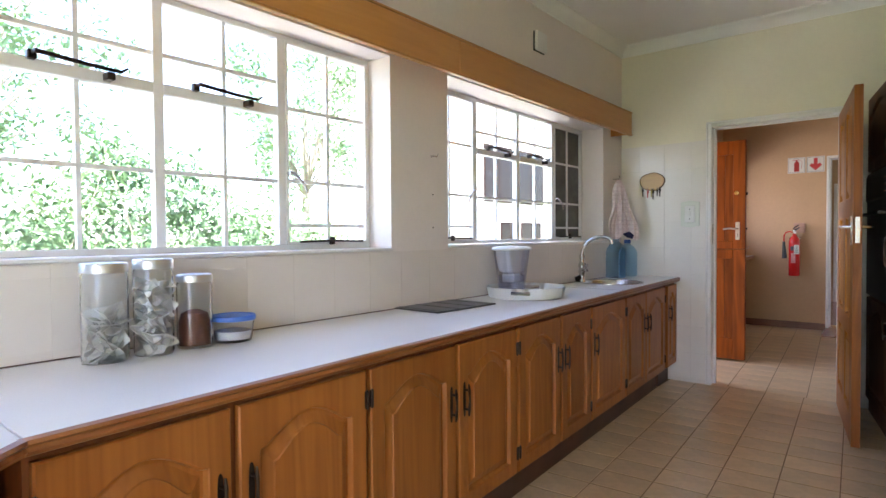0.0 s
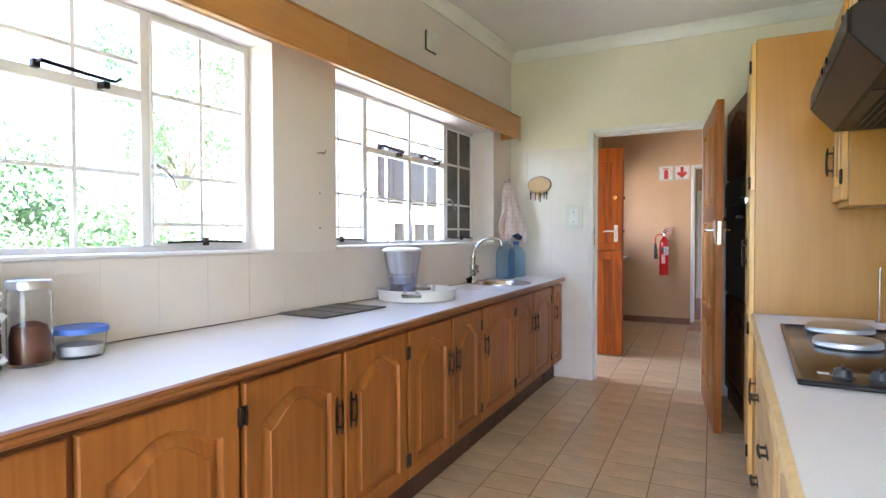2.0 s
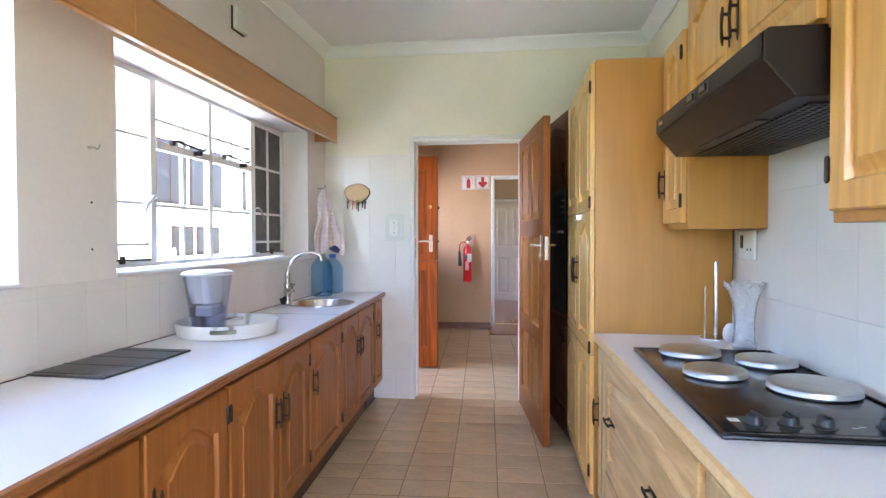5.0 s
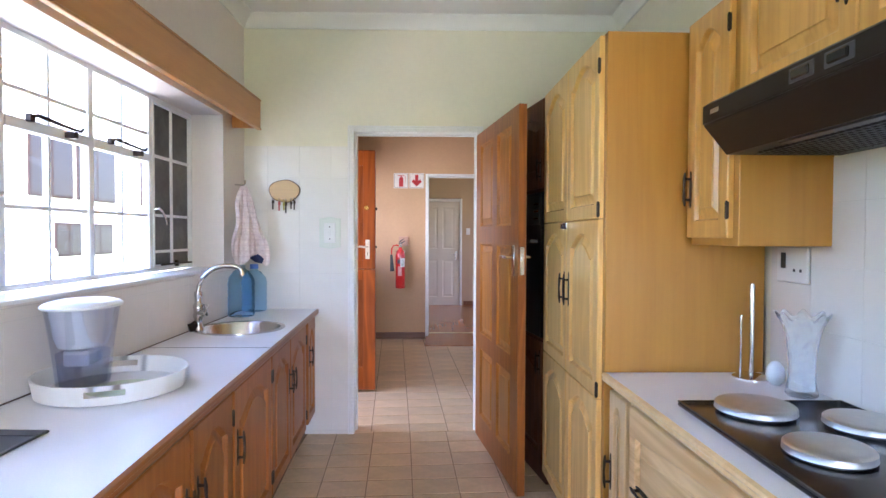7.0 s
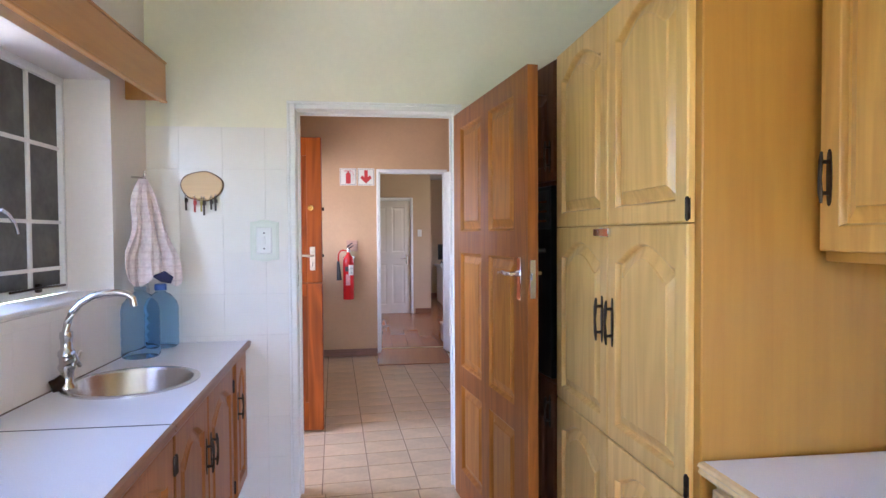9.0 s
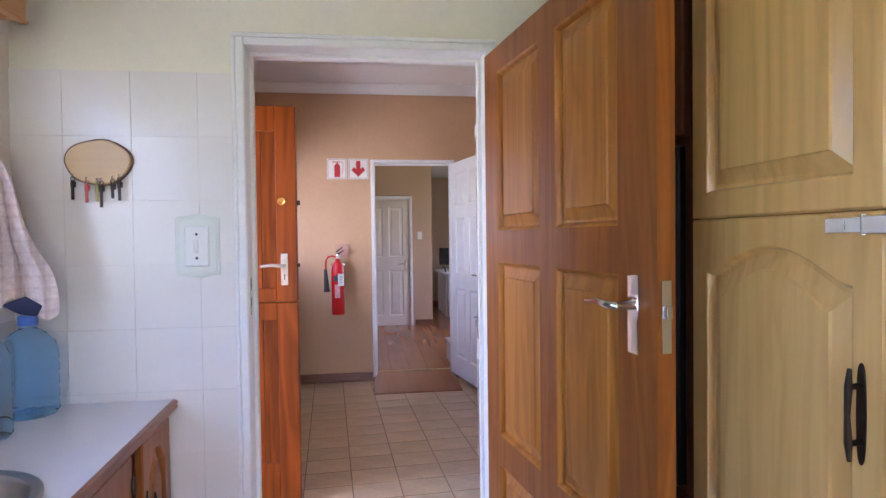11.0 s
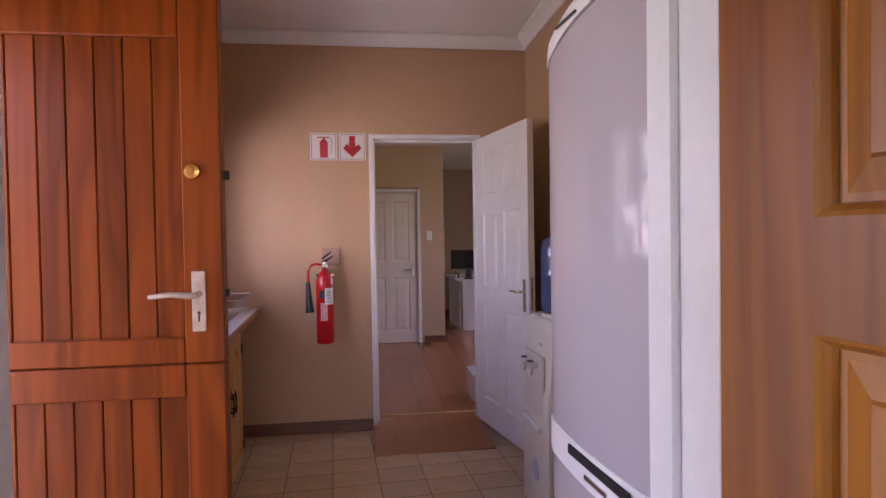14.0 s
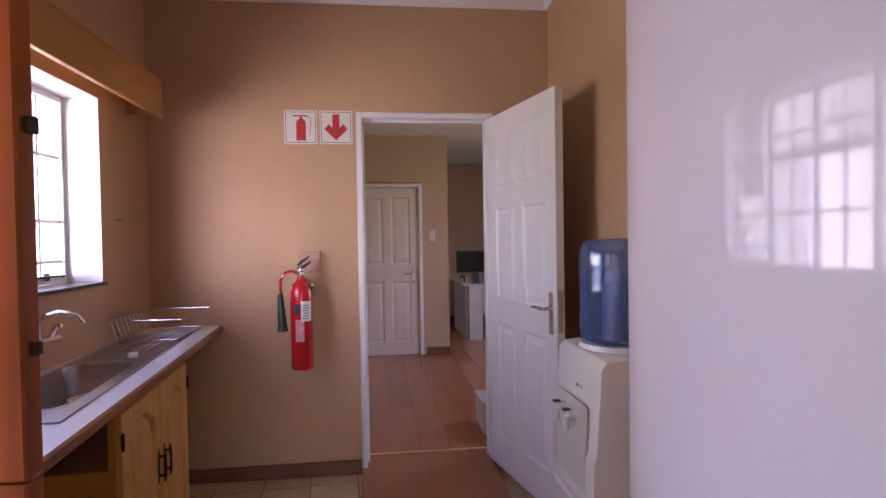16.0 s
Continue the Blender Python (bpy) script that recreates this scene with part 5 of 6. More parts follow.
for z in (-0.04, 0.04):
    part("screw", lathe([(0.0, 0.0215), (0.004, 0.021), (0.0045, 0.019), (0, 0.019)], 10, at=(0, 0, z), turn=Matrix.Rotation(radians(90), 4, "X")), M["bronze"], ob)

ob = thing("door_chime", "small white box with a dark shadow line high on the wall", "chime", pose(XW, 3.365, 2.445))
part("box", boxes((0.007, 0.03, -0.07, 0.07, 0.0, 0.13), bevel=0.01, seg=3), M["white_plastic"], ob, "", True)
# black plate shifted near and down, drawn as the box's shadow line
part("back_plate", boxes((0.0, 0.008, -0.074, 0.066, -0.004, 0.126), bevel=0.002), M["black_plastic"], ob, "black plate drawing the shadow gap behind the box")
for hy, hz in ((2.234, 1.63), (7.97, 1.52)):
    ob = thing("wall_hook", "small metal hook screwed into the wall", "hook", pose(XW - (0.01 if hy > 5 else 0), hy, hz))
    part("hook_body", tube([(0, 0, 0), (0.02, 0, 0.0), (0.032, 0.006, -0.006), (0.036, 0.012, 0.004), (0.034, 0.016, 0.014)], [0.006, 0.004, 0.0035, 0.003, 0.002]), M["steel"], ob, "", True)
for hz in (1.43, 1.257):
    ob = thing("wall_plug", "small dark screw plug in the plaster", "plug", pose(XW, 2.245, hz))
    part("plug_body", lathe([(0.0, 0.003), (0.004, 0.002), (0.005, -0.001), (0.0, -0.001)], 10, turn=Matrix.Rotation(radians(90), 4, "Y")), M["bronze"], ob)

# ---- hob, extractor and things on the right worktop ----
HX0, HX1, HY0, HY1 = 0.224, 0.722, 1.632, 2.612
ob = thing("hob", "black enamel electric hob with four covered plates", "hob", pose(HX0, HY0, ZR))
hw, hl = HX1 - HX0, HY1 - HY0
part("hob_tray", boxes((0, hw, 0, hl, 0.0005, 0.012), bevel=0.006, seg=2), M["black_gloss"], ob, "", True)
bm = boxes((0, 0.012, 0, hl, 0.0122, 0.017), (hw - 0.012, hw, 0, hl, 0.0122, 0.017), (0.012, hw - 0.012, 0, 0.012, 0.0122, 0.017), (0.012, hw - 0.012, hl - 0.012, hl, 0.0122, 0.017), bevel=0.003)
part("raised_rim", bm, M["black_gloss"], ob)
for cx, cy, r in ((0.405, 2.515, 0.105), (0.612, 2.375, 0.094), (0.390, 2.195, 0.092), (0.600, 2.035, 0.115)):
    p = part("hot_plate", lathe([(0.0, 0.022), (r * 0.93, 0.022), (r * 0.95, 0.0125), (0.0, 0.0125)], 40, at=(cx - HX0, cy - HY0, 0)), M["black_plastic"], ob, "solid black plate", True)
    part("plate_cover", lathe([(0.0, 0.038), (r * 0.88, 0.038), (r * 0.95, 0.0365), (r, 0.032), (r, 0.021), (r * 1.015, 0.018), (r * 0.98, 0.018), (r * 0.97, 0.028), (0, 0.030)], 48, at=(cx - HX0, cy - HY0, 0)), M["satin_steel"], p, "stainless steel plate cover", True)
for k, x in enumerate((0.10, 0.175, 0.25, 0.385, 0.45)):
    kn = lathe([(0.0, 0.034), (0.017, 0.034), (0.019, 0.030), (0.021, 0.016), (0.027, 0.014), (0.027, 0.0125), (0, 0.0125)], 24, at=(x, 0.085, 0))
    box(kn, x - 0.004, x + 0.004, 0.085 - 0.019, 0.085 + 0.019, 0.034, 0.041, bevel=0.002)
    part("knob", kn, M["black_plastic"], ob, "black control knob", True)
part("control_strip", boxes((0.05, hw - 0.04, 0.035, 0.145, 0.0122, 0.0128)), mat("dark_panel", (0.03, 0.03, 0.032), 0.25, var=0.1), ob)
for mk in ((0.305, 0.32, 0.08, 0.084), (0.325, 0.34, 0.09, 0.094), (0.05, 0.075, 0.10, 0.125)):
    part("marking", boxes((*mk, 0.0128, 0.0132)), M["white_plastic"], ob, "small white marking")

# extractor: its slanted body, front lip with switches, filter grille beneath
ob = thing("extractor_hood", "dark brown enamel extractor hood over the hob", "extractor", pose(XE - 0.002, 1.695, 1.612))
L = 0.985
prof = [(-0.002, 0.0), (-0.355, 0.0), (-0.425, 0.085), (-0.425, 0.148), (-0.41, 0.158), (-0.002, 0.158)]
part("hood_body", prism(prof, 0.0, L, axis="y", bevel=0.004), M["hood"], ob)
part("front_lip", boxes((-0.431, -0.4255, 0.004, L - 0.004, 0.090, 0.146), bevel=0.002), M["hood"], ob)
for y in (0.36, 0.48):
    part("switch_frame", boxes((-0.434, -0.4312, y - 0.014, y + 0.074, 0.102, 0.136), bevel=0.002), M["grey_top"], ob, "grey switch surround")
    part("rocker_switch", boxes((-0.440, -0.431, y, y + 0.06, 0.108, 0.130), bevel=0.003), M["black_gloss"], ob, "black rocker switch")
part("badge", boxes((-0.4325, -0.431, 0.88, 0.93, 0.112, 0.126)), M["steel"], ob, "small plain badge")
gr = bmesh.new()
for i in range(34):
    y = 0.06 + i * (L - 0.12) / 34
    box(gr, -0.30, -0.06, y, y + 0.009, -0.006, -0.0005)
for j in range(10):
    x = -0.30 + j * 0.024
    box(gr, x, x + 0.007, 0.06, L - 0.06, -0.0075, -0.0062)
tagged(part("filter_grille", gr, M["black_plastic"], ob, "perforated filter grille"), kind="stuff")
part("light_cover", boxes((-0.345, -0.31, 0.25, L - 0.25, -0.005, -0.0005), bevel=0.002), M["black_plastic"], ob, "smoked light cover")

ob = thing("paper_towel_holder", "chrome paper towel holder without a roll", "holder", pose(0.635, 2.945, ZR))
part("base", lathe([(0.0, 0.012), (0.05, 0.010), (0.062, 0.004), (0.062, 0.0), (0.0, 0.0)], 32), M["chrome"], ob, "", True)
part("post", lathe([(0.0, 0.34), (0.006, 0.338), (0.008, 0.33), (0.008, 0.01), (0, 0.01)], 16), M["dull_chrome"], ob, "", True)
part("side_rod", tube([(-0.05, -0.02, 0.004), (-0.05, -0.02, 0.22), (-0.048, -0.02, 0.228)], 0.0035), M["dull_chrome"], ob, "", True)
M["cut_glass"] = mat("cut_glass", (0.95, 0.97, 1.0), 0.2, var=0.15, scale=60)
M["cut_glass"].node_tree.nodes["Principled BSDF"].inputs["Transmission Weight"].default_value = 0.8
M["cut_glass"].node_tree.nodes["Principled BSDF"].inputs["IOR"].default_value = 1.12
ob = thing("glass_vase", "cut-glass vase with a flared scalloped rim", "vase", pose(0.668, 2.715, ZR) @ Matrix.Scale(1.02, 4))
bm = lathe([(0.0, 0.0), (0.042, 0.0), (0.046, 0.006), (0.038, 0.05), (0.036, 0.11), (0.044, 0.18), (0.062, 0.235), (0.074, 0.25), (0.07, 0.252), (0.056, 0.236), (0.039, 0.18), (0.031, 0.11), (0.033, 0.05), (0.036, 0.02), (0.0, 0.015)], 48)
for v in bm.verts:
    a = math.atan2(v.co.y, v.co.x)
    f = 1 + 0.06 * math.sin(a * 8) * (v.co.z / 0.25)
    v.co.x, v.co.y = v.co.x * f, v.co.y * f
    if v.co.z > 0.2:
        v.co.z += 0.012 * math.sin(a * 8)
part("vase_body", bm, M["cut_glass"], ob, "", True)
ob = thing("ceramic_egg", "small white ceramic egg beside the vase", "ornament", pose(0.662, 2.845, ZR))
part("egg", lathe([(0.0, 0.0), (0.016, 0.002), (0.027, 0.015), (0.031, 0.035), (0.026, 0.06), (0.014, 0.078), (0.0, 0.083)], 24), M["funnel_plastic"], ob, "", True)
ob = thing("wall_socket", "white wall socket with a dark slot under the cupboard", "socket", pose(XE - 0.007, 2.88, 1.20, 0, 0, -90))
part("plate", boxes((-0.085, 0.085, -0.012, 0.0, 0.0, 0.125), bevel=0.004), M["white_plastic"], ob)
part("switch_slot", boxes((-0.055, -0.03, -0.017, -0.012, 0.05, 0.105), bevel=0.002), M["black_plastic"], ob)
for x in (0.01, 0.045):
    part("socket_hole", boxes((x, x + 0.01, -0.0135, -0.012, 0.04, 0.05)), M["black_plastic"], ob)

# ---- scullery ----
ZS = 0.918
fs = [(-1.266, 6.294), (-1.404, YF - 0.022)]
XS = XW - 0.008


def rounded(ox, oy, turn, x0, x1, y0, y1, r, n=6):
    """A rounded rectangle, turned about its origin."""
    m = pose(ox, oy, 0, 0, 0, turn)
    pts = []
    for cx, cy, a0 in ((x1 - r, y1 - r, 0), (x0 + r, y1 - r, 90), (x0 + r, y0 + r, 180), (x1 - r, y0 + r, 270)):
        for k in range(n + 1):
            a = radians(a0 + 90 * k / n)
            p = m @ Vector((cx + r * math.cos(a), cy + r * math.sin(a), 0))
            pts.append((p.x, p.y))
    return pts


worktop("scullery_worktop", [(XS, 6.294), fs[0], fs[1], (XS, YF - 0.004)], ZS, "white laminate scullery worktop with oak edge", fs, hole=rounded(-1.569, 6.598, 4.4, -0.105, 0.165, 0.135, 0.785, 0.06))
sl2 = math.degrees(math.atan2(fs[1][1] - fs[0][1], fs[1][0] - fs[0][0]))
dv = (Vector(fs[1]) - Vector(fs[0])).normalized()
at = Vector(fs[0]) + dv * 0.58 + Vector((-dv.y, dv.x)) * 0.035
ob = thing("scullery_cabinet", "honey oak scullery cabinet with two arched doors", "cabinet", pose(at.x, at.y, 0, 0, 0, sl2))
part("body", boxes((0, 0.80, 0, 0.02, 0.09, ZS - 0.034), (0, 0.80, 0.02, 0.42, 0.09, 0.68)), M["oak_veneer"], ob)
cabinet_door(ob, 0.005, 0.397, 0.115, ZS - 0.06, "r", 0.55, hinges="l")
cabinet_door(ob, 0.403, 0.795, 0.115, ZS - 0.06, "l", 0.55, hinges="r")
part("plinth", boxes((0, 0.8, 0.05, 0.07, 0, 0.09)), M["plinth"], ob, "dark kickboard")

ob = thing("scullery_sink", "stainless steel sink with a ribbed drainer", "sink", pose(-1.569, 6.598, ZS, 0, 0, 4.4))
sw, bx0, bx1, by0, by1 = 1.49, -0.10, 0.16, 0.14, 0.78
rim_out = [(-0.125, 0), (0.205, 0), (0.205, sw), (-0.095, sw)]
rim_in = rounded(0, 0, 0, bx0, bx1, by0, by1, 0.06)
bm = bmesh.new()
edges = []
for loop in (rim_out, rim_in):
    vs = [bm.verts.new((a, b, 0.006)) for a, b in loop]
    edges += [bm.edges.new((vs[k], vs[(k + 1) % len(vs)])) for k in range(len(vs))]
bmesh.ops.triangle_fill(bm, edges=edges, use_beauty=True)
for (a, b), (c, d) in zip(rim_out, rim_out[1:] + rim_out[:1]):
    bm.faces.new([bm.verts.new(p) for p in ((a, b, 0.006), (c, d, 0.006), (c, d, 0.0005), (a, b, 0.0005))])
bmesh.ops.remove_doubles(bm, verts=bm.verts[:], dist=1e-5)
bmesh.ops.recalc_face_normals(bm, faces=bm.faces[:])
M["sink_steel"] = mat("dull_sink_steel", (0.40, 0.385, 0.38), 0.3, metal=1.0, var=0.12, scale=14, var2=0.08, scale2=90)
part("sink_top", bm, M["sink_steel"], ob)
bm = bmesh.new()
rows = [[bm.verts.new((a, b, z)) for a, b in rounded(0, 0, 0, bx0 + e, bx1 - e, by0 + e, by1 - e, 0.06)] for e, z in ((0.0, 0.006), (0.003, -0.004), (0.012, -0.10), (0.03, -0.122))]
for p, q in zip(rows, rows[1:]):
    for k in range(len(p)):
        bm.faces.new((p[k], p[(k + 1) % len(p)], q[(k + 1) % len(p)], q[k]))
bm.faces.new(rows[-1])
bmesh.ops.recalc_face_normals(bm, faces=bm.faces[:])
for f in bm.faces:
    f.normal_flip()
part("bowl", bm, M["sink_steel"], ob, "deep rounded steel bowl", True)
for k in range(7):
    part("rib", boxes((-0.075 + k * 0.038, -0.063 + k * 0.038, 0.86, 1.42, 0.006, 0.009), bevel=0.001), M["sink_steel"], ob)
for x, y, r, hh in ((0.0, 0.28, 0.075, 0.03), (0.02, 0.45, 0.08, 0.034), (0.01, 0.63, 0.078, 0.028)):
    o2 = thing("saucer", "white china dish lying in the sink", "dish", pose(-1.585 + x, 6.598 + y, ZS - 0.1215), "dishes in the sink")
    part("dish_body", lathe([(0.0, 0.0), (r * 0.6, 0.0), (r * 0.95, hh), (r, hh + 0.004), (r * 0.93, hh + 0.003), (r * 0.58, 0.006), (0, 0.006)], 28), M["white_plastic"], o2, "", True)
o2 = thing("soap_bar", "small white soap on the drainer", "soap", pose(-1.52, 7.47, ZS + 0.0095, 0, 0, 20))
part("soap_body", boxes((-0.02, 0.02, -0.03, 0.03, 0.0, 0.018), bevel=0.006, seg=2), M["white_plastic"], o2, "", True)
ob = thing("sink_mixer", "chrome wall mixer with a swivel spout", "tap", pose(XS, 7.2, 1.04))
part("mixer_body", tube([(0.05, -0.12, 0), (0.05, -0.06, 0.004), (0.05, 0.06, 0.004), (0.05, 0.12, 0)], [0.02, 0.016, 0.016, 0.02]), M["chrome"], ob, "", True)
part("spout", tube([(0.05, 0, 0.01), (0.05, 0, 0.07), (0.07, 0.005, 0.10), (0.12, 0.01, 0.115), (0.18, 0.015, 0.10), (0.20, 0.016, 0.07)], 0.010), M["chrome"], ob, "", True)
for y in (-0.09, 0.09):
    part("tap_head", tube([(0.05, y, 0.015), (0.06, y, 0.05), (0.085, y, 0.055)], [0.014, 0.012, 0.009]), M["chrome"], ob, "", True)
    part("union", tube([(0.0, y, 0.0), (0.05, y, 0.0)], 0.013), M["chrome"], ob, "", True)
ob = thing("dish_rack", "thin wire dish rack on the drainer", "dish rack", pose(-1.62, 8.02, ZS + 0.010))
for z, e in ((0.01, 0.0), (0.11, 0.03)):
    part("wire_frame", tube([(-0.11 - e, -0.21 - e, z), (0.16 + e, -0.21 - e, z), (0.16 + e, 0.21 + e, z), (-0.11 - e, 0.21 + e, z)], 0.003, close=True, sides=6), M["chrome"], ob, "", True)
for k in range(9):
    y = -0.2 + k * 0.05
    part("wire", tube([(-0.14, y, 0.11), (-0.11, y, 0.008), (0.16, y, 0.008), (0.19, y, 0.11)], 0.0018, sides=5), M["chrome"], ob)

# fridge-freezer with a bowed front and an arched top cap
FY0, FY1, FX = 5.235, 5.993, -0.026
ob = thing("fridge_freezer", "tall pale grey fridge-freezer with a glossy bowed door", "fridge", Matrix.Translation((FX, FY0 + (FY1 - FY0) * 1.019, 0)) @ Matrix.Rotation(radians(4.7), 4, "Z") @ Matrix.Translation((0, (FY0 - FY1) * 1.019, 0)) @ Matrix.Scale(1.019, 4))
fw = FY1 - FY0


def bowed(z0, z1, arch=0.0, depth=0.05, steps=16, d0=0.0, zl=None):
    """A bowed door slab, its top rising to the middle by arch."""
    bm = bmesh.new()
    f, b = [], []
    for i in range(steps + 1):
        u = 2 * i / steps - 1
        x = -0.028 * (1 - u * u) - (0.0 if abs(u) < 0.97 else -0.008) + d0
        zt = z1 + arch * (1 - u * u)
        za = (z0 + (zl or 0.0) * (1 - u * u))
        y = fw * (u + 1) / 2
        f.append((bm.verts.new((x, y, za)), bm.verts.new((x, y, zt))))
        b.append((bm.verts.new((depth, y, za)), bm.verts.new((depth, y, zt))))
    for i in range(steps):
        bm.faces.new((f[i][0], f[i + 1][0], f[i + 1][1], f[i][1]))
        bm.faces.new((b[i][1], b[i + 1][1], b[i + 1][0], b[i][0]))
        bm.faces.new((f[i][1], f[i + 1][1], b[i + 1][1], b[i][1]))
        bm.faces.new((f[i][0], b[i][0], b[i + 1][0], f[i + 1][0]))
    bm.faces.new((f[0][0], f[0][1], b[0][1], b[0][0]))
    bm.faces.new((f[-1][0], b[-1][0], b[-1][1], f[-1][1]))
    bmesh.ops.recalc_face_normals(bm, faces=bm.faces[:])
    return bm


part("cabinet_body", boxes((0.055, XEP - FX - 0.105, 0.004, fw - 0.004, 0.03, 1.92), bevel=0.004), M["fridge"], ob)
part("fridge_door", bowed(0.80, 1.90, 0.06), M["fridge"], ob, "glossy pale grey door", True)
part("freezer_door", bowed(0.05, 0.70, 0.0), M["fridge"], ob, "pale grey freezer door", True)
part("handle_band", bowed(0.70, 0.80, 0.0, d0=-0.006), M["white_plastic"], ob, "white moulded handle band", True)
part("grip", boxes((-0.037, -0.030, fw * 0.28, fw * 0.72, 0.755, 0.785), bevel=0.003), M["black_plastic"], ob, "dark finger grip")
part("badge", boxes((-0.038, -0.0335, fw * 0.42, fw * 0.58, 0.725, 0.738)), M["steel"], ob, "small plain badge")
cap = bowed(1.906, 1.955, 0.06, d0=-0.004, zl=0.06)
part("top_cap", cap, M["white_plastic"], ob, "white arched top cap", True)
part("display", boxes((-0.036, -0.028, fw * 0.62, fw * 0.8, 1.972, 1.980), bevel=0.002), M["grey_top"], ob, "small dark display")

# water dispenser
DX0, DY0, DY1 = 0.203, 6.771, 7.211
ob = thing("water_dispenser", "cream plastic water cooler with two taps", "dispenser", pose(DX0, DY0, 0) @ Matrix.Scale(1.019, 4))
dw = DY1 - DY0
sec = [(0.0, 0.0), (0.0, 0.62), (0.012, 0.66), (0.03, 0.94), (0.05, 0.965), (0.10, 0.972), (0.33, 0.972), (0.34, 0.96), (0.34, 0.0)]
part("casing", prism([(a, b) for a, b in sec], 0.0, dw, axis="y", bevel=0.012), mat("cream_plastic", (0.74, 0.71, 0.60), 0.35, var=0.03), ob, "", True)
part("tap_recess", boxes((-0.002, 0.012, 0.07, dw - 0.07, 0.50, 0.80), bevel=0.005), mat("cream_plastic_inner", (0.66, 0.63, 0.54), 0.4, var=0.03), ob, "shallow tap recess")
for y, c in ((0.16, M["red_gloss"]), (0.27, M["blue_lid"])):
    tp = part("tap", tube([(0.005, y, 0.75), (-0.03, y, 0.752), (-0.035, y, 0.74), (-0.036, y, 0.70)], [0.016, 0.016, 0.014, 0.010]), M["white_plastic"], ob, "white tap", True)
    part("lever", boxes((-0.05, -0.02, y - 0.010, y + 0.010, 0.765, 0.773), bevel=0.003), M["grey_top"], tp)
for y in (0.15, 0.19):
    part("indicator_light", boxes((0.016, 0.022, y, y + 0.02, 0.84, 0.85)), M["white_plastic"], ob)
part("drip_tray", boxes((-0.028, 0.0, 0.08, dw - 0.08, 0.44, 0.465), bevel=0.006), M["white_plastic"], ob, "white drip tray")
part("maker_badge", lathe([(0.0, 0.002), (0.05, 0.002), (0.052, 0.0), (0.0, 0.0)], 24, at=(-0.001, dw * 0.45, 0.22), turn=Matrix.Rotation(radians(-90), 4, "Y")), mat("badge_blue", (0.45, 0.48, 0.62), 0.4), ob, "plain oval badge")
part("bottle_collar", lathe([(0.0, 0.0), (0.14, 0.0), (0.135, 0.018), (0.0, 0.018)], 36, at=(0.185, dw / 2, 0.973)), M["white_plastic"], ob, "white collar", True)
M["cooler_blue"] = pane_glass("cooler_blue", (0.72, 0.80, 0.94), 0.09, 0.13, (0.26, 0.40, 0.68))
ob = thing("cooler_bottle", "large translucent blue water bottle upside down on the cooler", "bottle", pose(DX0 + 0.185, (DY0 + DY1) / 2, 1.011) @ Matrix.Scale(1.019, 4))
br = 0.135
part("bottle_body", lathe([(0.0, 0.0), (0.10, 0.0), (br * 0.95, 0.012), (br, 0.04), (br, 0.10), (br * 0.97, 0.125), (br * 0.97, 0.145), (br, 0.17), (br, 0.20), (br * 0.965, 0.222), (br, 0.245), (br, 0.32), (br * 0.93, 0.355), (br * 0.8, 0.372), (0.0, 0.378), (0.0, 0.374), (br * 0.78, 0.368), (br * 0.90, 0.352), (br * 0.96, 0.32), (br * 0.96, 0.10), (br * 0.96, 0.04), (br * 0.91, 0.016), (0.0, 0.004)], 40), M["cooler_blue"], ob, "translucent blue plastic", True)
part("core", lathe([(0.0, 0.006), (0.04, 0.006), (0.042, 0.012), (0.042, 0.20), (0.036, 0.22), (0.028, 0.26), (0.0, 0.262)], 24, at=(-0.01, 0.01, 0)), M["funnel_plastic"], ob, "white inner tube", True)
part("water", lathe([(0.0, 0.005), (0.095, 0.005), (br * 0.93, 0.018), (br * 0.95, 0.05), (br * 0.94, 0.22), (0.0, 0.22)], 36), pane_glass("water", (0.80, 0.87, 0.97), 0.03, 0.06, (0.2, 0.32, 0.55)), ob, "", True)
ob = thing("wall_socket", "white double wall socket above the cooler", "socket", pose(XEP - 0.001, 7.176, 1.396, 0, 0, -90))
part("plate", boxes((-0.06, 0.06, -0.012, 0.0, 0.0, 0.10), bevel=0.004), M["white_plastic"], ob)
part("rocker", boxes((-0.03, -0.01, -0.017, -0.012, 0.06, 0.085), bevel=0.002), M["white_plastic"], ob)
for x, z in ((0.015, 0.06), (0.0, 0.03), (0.03, 0.03)):
    part("socket_hole", lathe([(0.0, 0.0005), (0.006, 0.0005), (0.006, -0.001), (0, -0.001)], 10, at=(x, -0.0125, z), turn=Matrix.Rotation(radians(90), 4, "X")), M["black_plastic"], ob)

# fire extinguisher on its wooden block
EX, EY = -0.930, 8.258
ob = thing("extinguisher_block", "pinkish wooden block fixed to the wall", "block", pose(-0.891, YF, 1.213))
part("block", boxes((-0.062, 0.062, -0.02, 0.0, 0.0, 0.125), bevel=0.003), mat("pink_wood", (0.50, 0.30, 0.21), 0.6, var=0.1, scale=12, stretch=(1, 1, 8)), ob)
ob = thing("fire_extinguisher", "red fire extinguisher hanging on the wall with black horn", "extinguisher", pose(EX, EY, 0.675) @ Matrix.Scale(1.019, 4))
cyl = part("cylinder", lathe([(0.0, 0.0), (0.054, 0.0), (0.060, 0.008), (0.060, 0.40), (0.056, 0.44), (0.040, 0.475), (0.022, 0.495), (0.020, 0.52), (0.0, 0.52)], 36), M["red_gloss"], ob, "glossy red cylinder", True)


